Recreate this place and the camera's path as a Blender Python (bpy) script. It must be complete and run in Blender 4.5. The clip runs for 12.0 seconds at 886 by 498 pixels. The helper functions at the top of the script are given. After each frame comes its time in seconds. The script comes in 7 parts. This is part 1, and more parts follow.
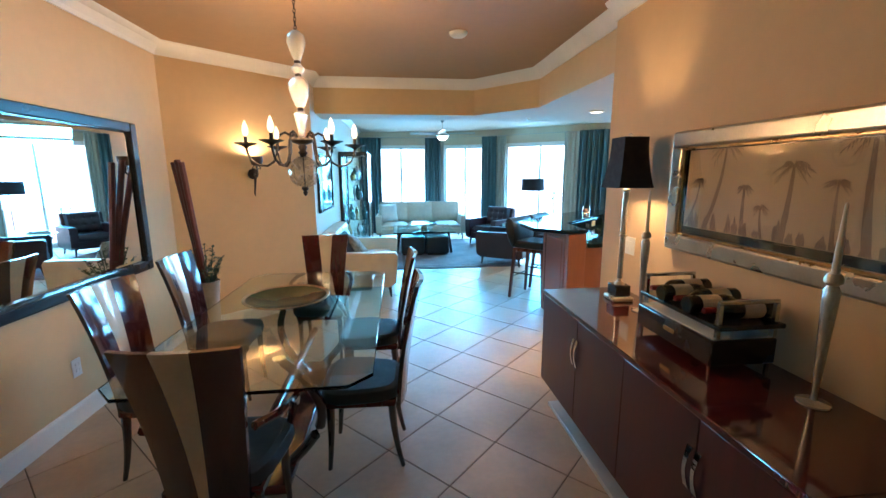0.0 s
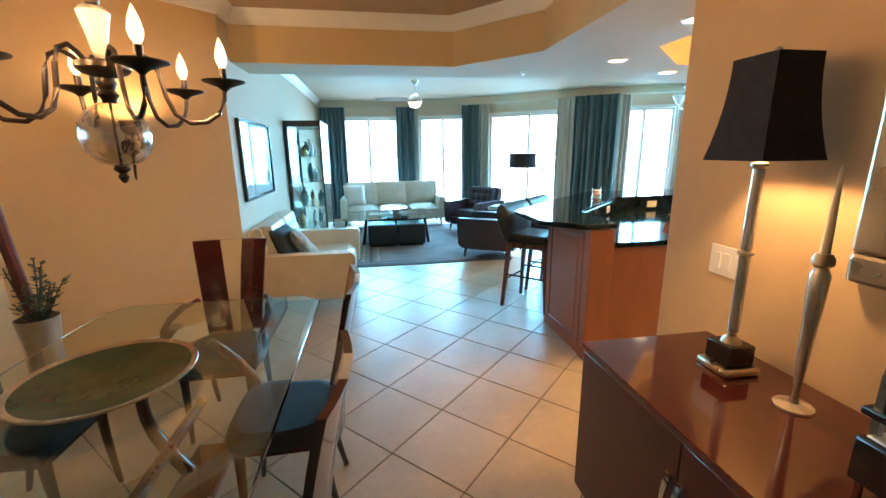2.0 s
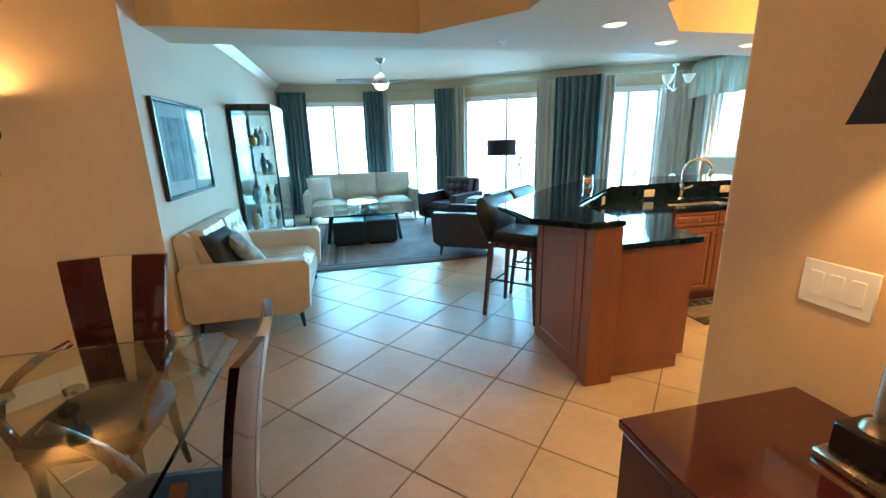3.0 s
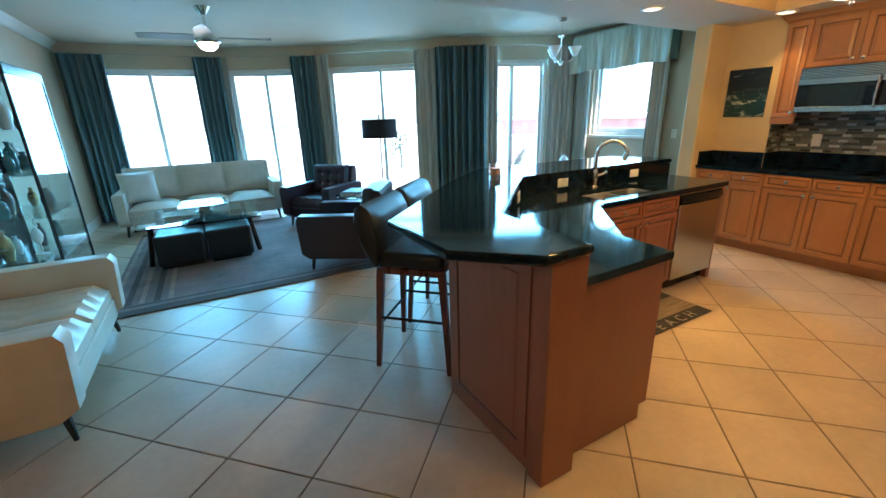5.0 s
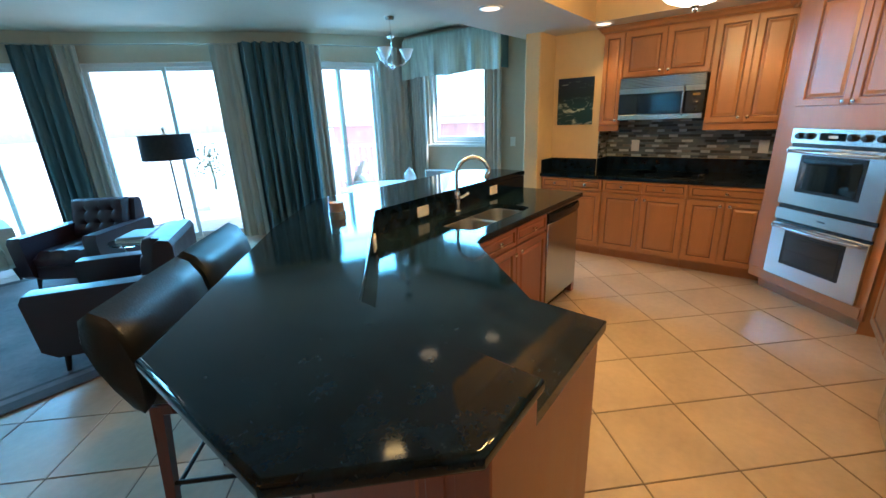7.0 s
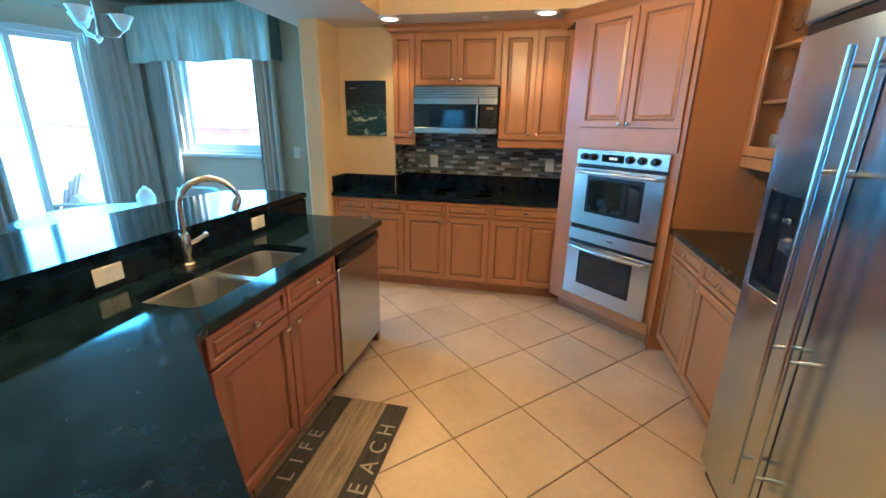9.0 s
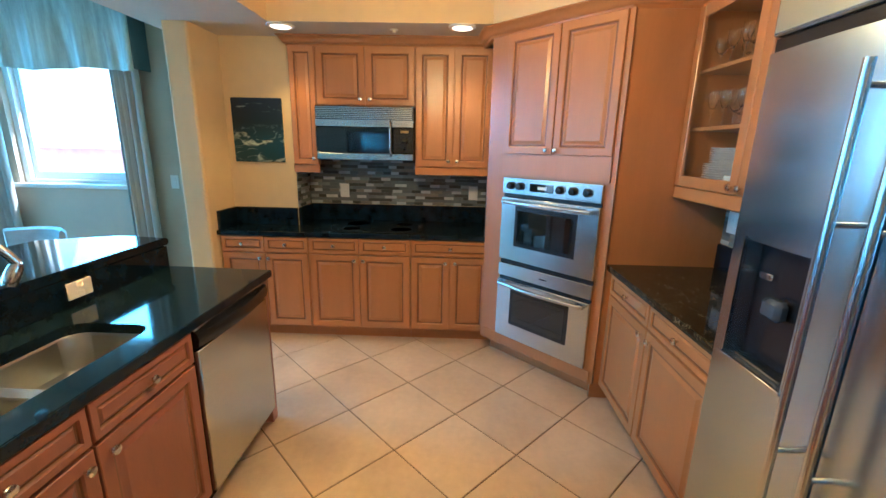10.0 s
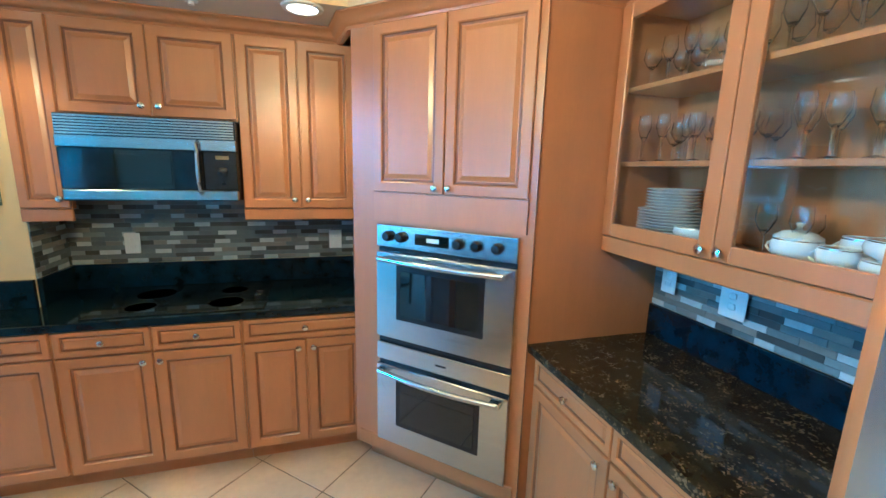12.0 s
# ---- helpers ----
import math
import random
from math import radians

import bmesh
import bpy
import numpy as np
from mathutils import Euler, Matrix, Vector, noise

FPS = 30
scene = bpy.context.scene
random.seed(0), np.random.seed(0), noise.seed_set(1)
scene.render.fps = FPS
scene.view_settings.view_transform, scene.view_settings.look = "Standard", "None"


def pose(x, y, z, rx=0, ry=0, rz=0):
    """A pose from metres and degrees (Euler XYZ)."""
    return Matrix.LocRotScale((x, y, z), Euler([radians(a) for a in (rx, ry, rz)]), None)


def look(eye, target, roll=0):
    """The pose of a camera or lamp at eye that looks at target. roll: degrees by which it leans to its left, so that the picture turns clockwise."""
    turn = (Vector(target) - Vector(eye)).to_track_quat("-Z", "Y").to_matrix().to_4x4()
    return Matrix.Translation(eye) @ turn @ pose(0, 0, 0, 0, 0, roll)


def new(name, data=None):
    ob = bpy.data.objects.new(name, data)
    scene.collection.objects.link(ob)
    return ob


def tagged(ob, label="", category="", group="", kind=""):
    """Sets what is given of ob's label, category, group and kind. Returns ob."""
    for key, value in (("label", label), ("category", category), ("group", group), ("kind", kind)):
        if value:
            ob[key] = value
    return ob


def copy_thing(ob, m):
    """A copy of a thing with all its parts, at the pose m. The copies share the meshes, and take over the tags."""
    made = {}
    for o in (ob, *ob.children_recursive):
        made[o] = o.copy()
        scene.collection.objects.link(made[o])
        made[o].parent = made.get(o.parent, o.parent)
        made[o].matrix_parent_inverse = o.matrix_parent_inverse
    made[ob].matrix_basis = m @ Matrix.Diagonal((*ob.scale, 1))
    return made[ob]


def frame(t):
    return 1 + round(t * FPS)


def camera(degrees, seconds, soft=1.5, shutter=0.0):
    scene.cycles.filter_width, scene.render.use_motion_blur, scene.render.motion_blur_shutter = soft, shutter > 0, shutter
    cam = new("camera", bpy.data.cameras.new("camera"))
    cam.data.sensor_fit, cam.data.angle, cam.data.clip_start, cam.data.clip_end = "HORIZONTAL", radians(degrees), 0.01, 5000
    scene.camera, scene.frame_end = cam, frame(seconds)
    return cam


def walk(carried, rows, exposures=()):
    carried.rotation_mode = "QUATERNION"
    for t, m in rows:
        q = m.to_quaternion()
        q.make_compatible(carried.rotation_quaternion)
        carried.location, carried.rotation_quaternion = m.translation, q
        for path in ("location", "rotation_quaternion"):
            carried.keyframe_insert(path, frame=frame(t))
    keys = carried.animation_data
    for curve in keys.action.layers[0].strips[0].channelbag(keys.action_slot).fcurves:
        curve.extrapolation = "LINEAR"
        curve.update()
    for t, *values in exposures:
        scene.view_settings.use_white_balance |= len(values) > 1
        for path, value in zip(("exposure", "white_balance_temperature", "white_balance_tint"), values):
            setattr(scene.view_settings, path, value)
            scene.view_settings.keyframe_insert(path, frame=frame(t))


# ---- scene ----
cam = camera(94.3, 12.0)
PATH = [
    (0, (0.769, 0.926, 1.615), (0.989, 2.881, 1.255), -0.2),
    (0.5, (0.844, 1.246, 1.587), (1.068, 3.201, 1.227), -0.5),
    (1, (0.885, 1.556, 1.578), (1.141, 3.5, 1.184), -0.5),
    (1.5, (0.897, 1.88, 1.581), (1.192, 3.813, 1.161), -0.5),
    (2, (0.99, 2.2, 1.567), (1.303, 4.12, 1.103), -0.7),
    (2.5, (1.059, 2.493, 1.544), (1.409, 4.4, 1.052), -0.8),
    (2.7, (1.096, 2.621, 1.522), (1.464, 4.524, 1.027), -1.2),
    (4.3, (1.337, 3.523, 1.511), (2.082, 5.277, 0.902), -0.5),
    (4.5, (1.363, 3.618, 1.506), (2.152, 5.354, 0.901), -0.9),
    (5, (1.498, 3.848, 1.51), (2.421, 5.514, 0.899), -1.7),
    (5.5, (1.6, 4.065, 1.514), (2.671, 5.642, 0.908), -2.2),
    (6, (1.665, 4.29, 1.525), (2.879, 5.758, 0.918), -2.5),
    (6.5, (1.804, 4.431, 1.541), (3.145, 5.785, 0.934), -2.7),
    (7, (1.994, 4.531, 1.566), (3.474, 5.727, 0.953), -2.4),
    (7.2, (2.056, 4.569, 1.569), (3.585, 5.701, 0.954), -2.2),
    (8.8, (2.76, 4.8, 1.525), (4.608, 5.292, 0.937), 0.6),
    (9, (2.862, 4.788, 1.532), (4.735, 5.184, 0.952), 1.0),
    (9.5, (3.11, 4.827, 1.548), (5.021, 5.062, 1.007), 1.1),
    (10, (3.363, 4.787, 1.564), (5.304, 4.84, 1.083), 1.2),
    (10.5, (3.576, 4.761, 1.58), (5.524, 4.599, 1.158), 1.5),
    (11, (3.788, 4.815, 1.574), (5.71, 4.4, 1.209), 2.1),
    (11.5, (4.031, 4.782, 1.61), (5.923, 4.257, 1.228), 1.9),
    (12, (4.259, 4.716, 1.643), (6.14, 4.152, 1.262), 1.5),
]
EXPOSURES = [(0, 3.8, 4850, 8), (0.5, 3.8, 5000, 8), (1, 3.8, 5500, 11), (2.5, 3.6, 5900, 13), (4.5, 2.95, 5550, 10), (6, 2.72, 5350, 12), (7, 2.78, 5100, 11), (9, 3.05, 4500, 7), (10.5, 3.15, 4650, 8), (11, 3.15, 4500, 6), (12, 3.42, 3800, -4)]
walk(cam, [(t, look(eye, target, roll)) for t, eye, target, roll in PATH], EXPOSURES)

# world and sun
world = bpy.data.worlds.new("sky")
scene.world = world
world.use_nodes = True
wn = world.node_tree
sky = wn.nodes.new("ShaderNodeTexSky")
sky.sky_type = "NISHITA"
sky.sun_disc = False
sky.sun_elevation = radians(52)
sky.sun_rotation = radians(200)
sky.dust_density = 2.0
wn.nodes["Background"].inputs[1].default_value = 0.15
wn.links.new(sky.outputs[0], wn.nodes["Background"].inputs[0])
sun_data = bpy.data.lights.new("sun", "SUN")
sun_data.energy, sun_data.angle, sun_data.color = 2.6, radians(0.5), (1.0, 0.95, 0.88)
sun_lamp = new("sun", sun_data)
sun_lamp.matrix_world = look((0, 0, 30), (0 - 0.22, 0.60, 30 - 0.8))


def lamp(name, kind, loc, power, color, size=0.05, aim=None, spot=None):
    d = bpy.data.lights.new(name, kind)
    d.energy, d.color = power, color
    if kind == "AREA":
        d.size = size
    else:
        d.shadow_soft_size = size
    if spot:
        d.spot_size, d.spot_blend = radians(spot), 0.6
    ob = new(name, d)
    ob.matrix_world = look(loc, aim) if aim else pose(*loc)
    return ob


# sky light of the openings, slanting down into the room
for x, y, z, ang, w, h, power in ((0.93, 12.98, 1.75, -3.5, 1.5, 2.2, 15), (2.80, 12.50, 1.75, -24.5, 1.2, 2.2, 12), (4.48, 11.17, 1.75, -39, 1.3, 2.0, 12), (6.38, 9.87, 1.75, -25, 0.9, 2.0, 10), (7.42, 8.27, 1.85, -90, 1.1, 1.0, 9)):
    d = bpy.data.lights.new("window_daylight", "AREA")
    d.shape, d.size, d.size_y, d.energy, d.color = "RECTANGLE", w, h, power, (0.23, 0.70, 1.0)
    d.spread = radians(115)
    new("window_daylight", d).matrix_world = pose(x, y, z, 0, 0, ang) @ pose(0, 0, 0, -63, 0, 0)
WARM = (1.0, 0.56, 0.22)
# six candle bulbs of the chandelier
for k in range(6):
    a = radians(60 * k + 12)
    lamp("bulb_light", "POINT", (0.18 + 0.33 * math.cos(a), 3.72 + 0.33 * math.sin(a), 1.905), 0.74, WARM, 0.012)
lamp("sconce_light", "POINT", (-0.686, 5.544, 1.775), 1.7, WARM, 0.02)
lamp("shade_light", "POINT", (2.165, 3.315, 1.66), 2.2, WARM, 0.03)
# the last two, near the island end, are unseen and added as fill
CANS_AND_FILL = [(6.46, 6.03), (6.44, 4.77), (5.10, 6.46), (4.14, 6.45), (3.24, 5.95), (3.05, 4.75), (2.98, 4.05)]
for x, y in CANS_AND_FILL:
    lamp("can_light", "SPOT", (x, y, 2.335), 3.2 if x > 6 else 5.2 if x < 3.2 else 11, (1.0, 0.56, 0.13), 0.05, (x, y + 0.001, 0), 96)
lamp("dome_light", "POINT", (4.83, 5.0, 2.17), 6.5, (1.0, 0.58, 0.15), 0.08)

# ---- materials ----
def mat(name, color, rough=0.5, metal=0.0, vary=0.12, scale=6.0, bump=0.0, bscale=80.0, stretch=(1, 1, 1), dark=None, island=False, coat=0.0, spec=0.5, coords="Object"):
    """Principled surface: base colour with two scales of variation, fine relief."""
    m = bpy.data.materials.new(name)
    m.use_nodes = True
    nt = m.node_tree
    b = nt.nodes["Principled BSDF"]
    tc = nt.nodes.new("ShaderNodeTexCoord")
    mp = nt.nodes.new("ShaderNodeMapping")
    mp.inputs["Scale"].default_value = stretch
    if coords == "World":
        nt.links.new(nt.nodes.new("ShaderNodeNewGeometry").outputs["Position"], mp.inputs[0])
    else:
        nt.links.new(tc.outputs[coords], mp.inputs[0])
    n1 = nt.nodes.new("ShaderNodeTexNoise")
    n1.inputs["Scale"].default_value, n1.inputs["Detail"].default_value = scale, 6.0
    nt.links.new(mp.outputs[0], n1.inputs["Vector"])
    n2 = nt.nodes.new("ShaderNodeTexNoise")
    n2.inputs["Scale"].default_value, n2.inputs["Detail"].default_value = scale * 9, 3.0
    nt.links.new(mp.outputs[0], n2.inputs["Vector"])
    add = nt.nodes.new("ShaderNodeMath")
    add.operation = "MULTIPLY_ADD"
    nt.links.new(n2.outputs[0], add.inputs[0])
    add.inputs[1].default_value = 0.35
    nt.links.new(n1.outputs[0], add.inputs[2])
    ramp = nt.nodes.new("ShaderNodeValToRGB")
    lo = dark if dark else [c * (1 - vary * 1.6) for c in color]
    hi = [min(1, c * (1 + vary)) for c in color]
    ramp.color_ramp.elements[0].position, ramp.color_ramp.elements[1].position = 0.42, 0.92
    ramp.color_ramp.elements[0].color = (*lo, 1)
    ramp.color_ramp.elements[1].color = (*hi, 1)
    nt.links.new(add.outputs[0], ramp.inputs[0])
    col = ramp.outputs[0]
    if island:
        oi = nt.nodes.new("ShaderNodeObjectInfo")
        hsv = nt.nodes.new("ShaderNodeHueSaturation")
        mr = nt.nodes.new("ShaderNodeMapRange")
        mr.inputs[3].default_value, mr.inputs[4].default_value = 1 - island, 1 + island
        nt.links.new(oi.outputs["Random"], mr.inputs[0])
        nt.links.new(mr.outputs[0], hsv.inputs["Value"])
        nt.links.new(col, hsv.inputs["Color"])
        col = hsv.outputs[0]
    nt.links.new(col, b.inputs["Base Color"])
    rr = nt.nodes.new("ShaderNodeMapRange")
    rr.inputs[1].default_value, rr.inputs[2].default_value = 0.3, 0.8
    rr.inputs[3].default_value, rr.inputs[4].default_value = max(0.02, rough * 0.85), min(1, rough * 1.2)
    nt.links.new(n1.outputs[0], rr.inputs[0])
    nt.links.new(rr.outputs[0], b.inputs["Roughness"])
    b.inputs["Metallic"].default_value = metal
    b.inputs["Specular IOR Level"].default_value = spec
    b.inputs["Coat Weight"].default_value = coat
    b.inputs["Coat Roughness"].default_value = 0.06
    if bump:
        nb = nt.nodes.new("ShaderNodeTexNoise")
        nb.inputs["Scale"].default_value, nb.inputs["Detail"].default_value = bscale, 4.0
        nt.links.new(mp.outputs[0], nb.inputs["Vector"])
        bp = nt.nodes.new("ShaderNodeBump")
        bp.inputs["Strength"].default_value, bp.inputs["Distance"].default_value = bump, 0.004
        nt.links.new(nb.outputs[0], bp.inputs["Height"])
        nt.links.new(bp.outputs[0], b.inputs["Normal"])
    return m


def glass_mat(name, color=(0.95, 1.0, 0.98), rough=0.0, ior=1.45):
    m = bpy.data.materials.new(name)
    m.use_nodes = True
    b = m.node_tree.nodes["Principled BSDF"]
    b.inputs["Base Color"].default_value = (*color, 1)
    b.inputs["Transmission Weight"].default_value = 1.0
    b.inputs["Roughness"].default_value = rough
    b.inputs["IOR"].default_value = ior
    return m


def thin_glass(name, color=(0.97, 1.0, 0.99), gloss=0.06):
    """A pane: clear with a Fresnel-driven gloss."""
    m = bpy.data.materials.new(name)
    m.use_nodes = True
    nt = m.node_tree
    nt.nodes.remove(nt.nodes["Principled BSDF"])
    tr = nt.nodes.new("ShaderNodeBsdfTransparent")
    tr.inputs[0].default_value = (*color, 1)
    gl = nt.nodes.new("ShaderNodeBsdfGlossy")
    gl.inputs["Roughness"].default_value = 0.01
    lw = nt.nodes.new("ShaderNodeLayerWeight")
    lw.inputs[0].default_value = 0.5
    pw = nt.nodes.new("ShaderNodeMath")
    pw.operation = "POWER"
    nt.links.new(lw.outputs["Facing"], pw.inputs[0])
    pw.inputs[1].default_value = 4.0
    fr = nt.nodes.new("ShaderNodeMath")
    fr.operation = "MULTIPLY_ADD"
    nt.links.new(pw.outputs[0], fr.inputs[0])
    fr.inputs[1].default_value, fr.inputs[2].default_value = 0.7, gloss
    mx = nt.nodes.new("ShaderNodeMixShader")
    nt.links.new(fr.outputs[0], mx.inputs[0])
    nt.links.new(tr.outputs[0], mx.inputs[1])
    nt.links.new(gl.outputs[0], mx.inputs[2])
    nt.links.new(mx.outputs[0], nt.nodes["Material Output"].inputs[0])
    return m


def glow(name, color, strength):
    m = bpy.data.materials.new(name)
    m.use_nodes = True
    b = m.node_tree.nodes["Principled BSDF"]
    b.inputs["Base Color"].default_value = (*color, 1)
    b.inputs["Emission Color"].default_value = (*color, 1)
    b.inputs["Emission Strength"].default_value = strength
    return m


def granite(name, base, fleck, amount):
    m = mat(name, base, 0.07, vary=0.5, scale=14, spec=0.32)
    nt = m.node_tree
    b = nt.nodes["Principled BSDF"]
    tc = nt.nodes.new("ShaderNodeTexCoord")
    vo = nt.nodes.new("ShaderNodeTexVoronoi")
    vo.inputs["Scale"].default_value = 170
    nz = nt.nodes.new("ShaderNodeTexNoise")
    nz.inputs["Scale"].default_value, nz.inputs["Detail"].default_value = 26, 8
    nt.links.new(tc.outputs["Object"], vo.inputs["Vector"])
    nt.links.new(tc.outputs["Object"], nz.inputs["Vector"])
    mul = nt.nodes.new("ShaderNodeMath")
    mul.operation = "MULTIPLY"
    sep = nt.nodes.new("ShaderNodeSeparateColor")
    nt.links.new(vo.outputs["Color"], sep.inputs[0])
    nt.links.new(sep.outputs[0], mul.inputs[0])
    nt.links.new(nz.outputs[0], mul.inputs[1])
    rp = nt.nodes.new("ShaderNodeValToRGB")
    rp.color_ramp.elements[0].position, rp.color_ramp.elements[1].position = 1 - amount, min(1, 1 - amount + 0.12)
    rp.color_ramp.elements[0].color, rp.color_ramp.elements[1].color = (0, 0, 0, 1), (1, 1, 1, 1)
    nt.links.new(mul.outputs[0], rp.inputs[0])
    mx = nt.nodes.new("ShaderNodeMix")
    mx.data_type = "RGBA"
    old = b.inputs["Base Color"].links[0].from_socket
    nt.links.new(rp.outputs[0], mx.inputs[0])
    nt.links.new(old, mx.inputs[6])
    mx.inputs[7].default_value = (*fleck, 1)
    nt.links.new(mx.outputs[2], b.inputs["Base Color"])
    return m


M = {}
M["wall"] = mat("tan_wall_paint", (0.64, 0.445, 0.22), 0.75, vary=0.05, scale=1.4, bump=0.12, bscale=120)
M["wall_k"] = mat("gold_wall_paint", (0.66, 0.50, 0.27), 0.75, vary=0.05, scale=1.4, bump=0.12, bscale=120)
# the same tan paint, its colour shifted cool for the window daylight
M["wall_l"] = mat("daylit_tan_wall_paint", (0.55, 0.46, 0.335), 0.75, vary=0.05, scale=1.4, bump=0.12, bscale=120)
M["tray"] = mat("caramel_ceiling_paint", (0.40, 0.26, 0.135), 0.7, vary=0.06, scale=1.2, bump=0.15, bscale=90)
M["ceil"] = mat("cream_ceiling_paint", (0.62, 0.54, 0.43), 0.85, vary=0.04, scale=1.5, bump=0.25, bscale=140)
M["trim"] = mat("white_trim_paint", (0.78, 0.75, 0.68), 0.4, vary=0.04, scale=4)
M["tile"] = mat("ceramic_floor_tile", (0.54, 0.405, 0.275), 0.36, vary=0.12, scale=2.6, bump=0.05, bscale=26, island=0.06, coords="World")
M["grout"] = mat("floor_grout", (0.19, 0.14, 0.10), 0.9, vary=0.2, scale=9)
M["wood"] = mat("maple_cabinet_wood", (0.42, 0.178, 0.054), 0.345, vary=0.05, scale=2.2, stretch=(5, 5, 0.8), bump=0.03, bscale=60, island=0.05, coat=0.6)
M["wood"].node_tree.nodes["Principled BSDF"].inputs["Coat Roughness"].default_value = 0.24
M["glaze"] = mat("dark_glaze", (0.20, 0.078, 0.026), 0.4, vary=0.2, scale=6)
M["glaze_i"] = mat("dark_island_glaze", (0.085, 0.030, 0.016), 0.4, vary=0.2, scale=6)
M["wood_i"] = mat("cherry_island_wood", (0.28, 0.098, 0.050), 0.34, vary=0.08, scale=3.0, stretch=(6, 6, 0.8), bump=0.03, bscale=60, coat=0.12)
# black stone; the bluish base and flecks stand for daylight glare on it
M["granite"] = granite("black_granite_blue_glare", (0.006, 0.014, 0.024), (0.036, 0.050, 0.060), 0.42)
# same flecked granite, browned for the warm lamplight on this counter
M["granite_warm_lit"] = granite("warm_lit_flecked_granite", (0.032, 0.025, 0.014), (0.15, 0.105, 0.05), 0.56)
M["steel"] = mat("brushed_steel", (0.56, 0.60, 0.61), 0.22, metal=1.0, vary=0.05, scale=4, stretch=(1, 1, 30), bump=0.02, bscale=30)
M["sink"] = mat("satin_sink_steel", (0.42, 0.42, 0.41), 0.35, metal=1.0, vary=0.05, scale=5)
# blue of the reflected windows is tinted into the metal colour
M["fridge"] = mat("blue_reflection_door_steel", (0.52, 0.61, 0.66), 0.225, metal=1.0, vary=0.02, scale=0.3)
M["fridge"].node_tree.nodes["Principled BSDF"].inputs["Anisotropic"].default_value = 0.5
M["chrome"] = mat("polished_chrome", (0.75, 0.75, 0.75), 0.06, metal=1.0, vary=0.03)
M["nickel"] = mat("satin_nickel", (0.80, 0.77, 0.72), 0.2, metal=1.0, vary=0.05)
M["black"] = mat("black_plastic", (0.012, 0.012, 0.014), 0.25, vary=0.2)
M["blackglass"] = mat("black_oven_glass", (0.008, 0.010, 0.010), 0.04, vary=0.2, spec=0.7)
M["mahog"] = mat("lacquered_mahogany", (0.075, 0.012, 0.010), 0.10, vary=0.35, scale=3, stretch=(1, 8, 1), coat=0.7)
# same mahogany, grain upright, darkened for the shade on backlit chair backs
M["mahog_shade_v"] = mat("shaded_mahogany_upright", (0.048, 0.011, 0.011), 0.12, vary=0.25, scale=3, stretch=(8, 8, 0.7), coat=0.7)
# pale colour stands for floor and window reflected in a chrome plate
M["plate"] = mat("chrome_reflection_paint", (0.58, 0.60, 0.60), 0.38, metal=0.3, vary=0.05)
M["mahog_s"] = mat("satin_dark_mahogany", (0.058, 0.012, 0.013), 0.36, vary=0.25, scale=3, stretch=(8, 8, 0.7), coat=0.1)
M["cream_l"] = mat("cream_lacquer_inlay", (0.50, 0.44, 0.34), 0.12, vary=0.06, coat=0.6)
M["blackseat"] = mat("black_seat_fabric", (0.015, 0.022, 0.026), 0.7, vary=0.2, scale=20, bump=0.3, bscale=260)
M["leather_w"] = mat("cream_leather", (0.64, 0.58, 0.47), 0.34, vary=0.06, scale=7, bump=0.2, bscale=110)
M["fabric_w"] = mat("oatmeal_sofa_fabric", (0.58, 0.54, 0.45), 0.8, vary=0.07, scale=12, bump=0.3, bscale=240)
M["leather_d"] = mat("oxblood_leather", (0.036, 0.017, 0.024), 0.35, vary=0.08, scale=7, bump=0.2, bscale=110)
M["leather_k"] = mat("black_leather", (0.012, 0.015, 0.018), 0.36, vary=0.10, scale=7, bump=0.25, bscale=110)
M["teal"] = mat("teal_curtain_fabric", (0.095, 0.155, 0.172), 0.75, vary=0.12, scale=5, stretch=(3, 3, 0.4), bump=0.2, bscale=260)
M["sheer"] = mat("sand_curtain_fabric", (0.42, 0.41, 0.36), 0.8, vary=0.10, scale=6, stretch=(3, 3, 0.4), bump=0.2, bscale=260)
M["valance"] = mat("blue_green_silk", (0.48, 0.56, 0.49), 0.42, vary=0.22, scale=5, stretch=(5, 5, 0.6), bump=0.1, bscale=200)
M["frame_a"] = mat("white_aluminium", (0.74, 0.74, 0.72), 0.4, vary=0.03)
M["blade"] = mat("grey_fan_blade", (0.34, 0.34, 0.33), 0.4, vary=0.05)
M["pane"] = thin_glass("window_glass")
M["cabglass"] = thin_glass("cabinet_glass", (0.96, 0.99, 0.98))
M["tglass"] = glass_mat("green_tint_plate_glass", (0.80, 0.93, 0.88))
M["crystal"] = glass_mat("clear_crystal", (0.97, 0.98, 0.97))
M["blown"] = thin_glass("clear_blown_glass", (0.90, 0.91, 0.90), 0.30)
M["milky"] = glass_mat("milky_blown_glass", (0.96, 0.93, 0.86), 0.22, 1.25)
M["milky"].node_tree.nodes["Principled BSDF"].inputs["Transmission Weight"].default_value = 0.55
M["mercury"] = mat("mottled_mercury_glass", (0.70, 0.68, 0.62), 0.22, metal=0.7, vary=0.25, scale=16, stretch=(1, 1, 0.3))
M["mirror"] = mat("mirror_silver", (0.86, 0.9, 0.89), 0.005, metal=1.0, vary=0.0)
M["iron"] = mat("dark_bronze", (0.045, 0.035, 0.028), 0.35, metal=0.8, vary=0.3, scale=20)
M["shade_k"] = mat("black_lampshade_cloth", (0.010, 0.010, 0.016), 0.8, vary=0.2, scale=30, bump=0.2, bscale=300)
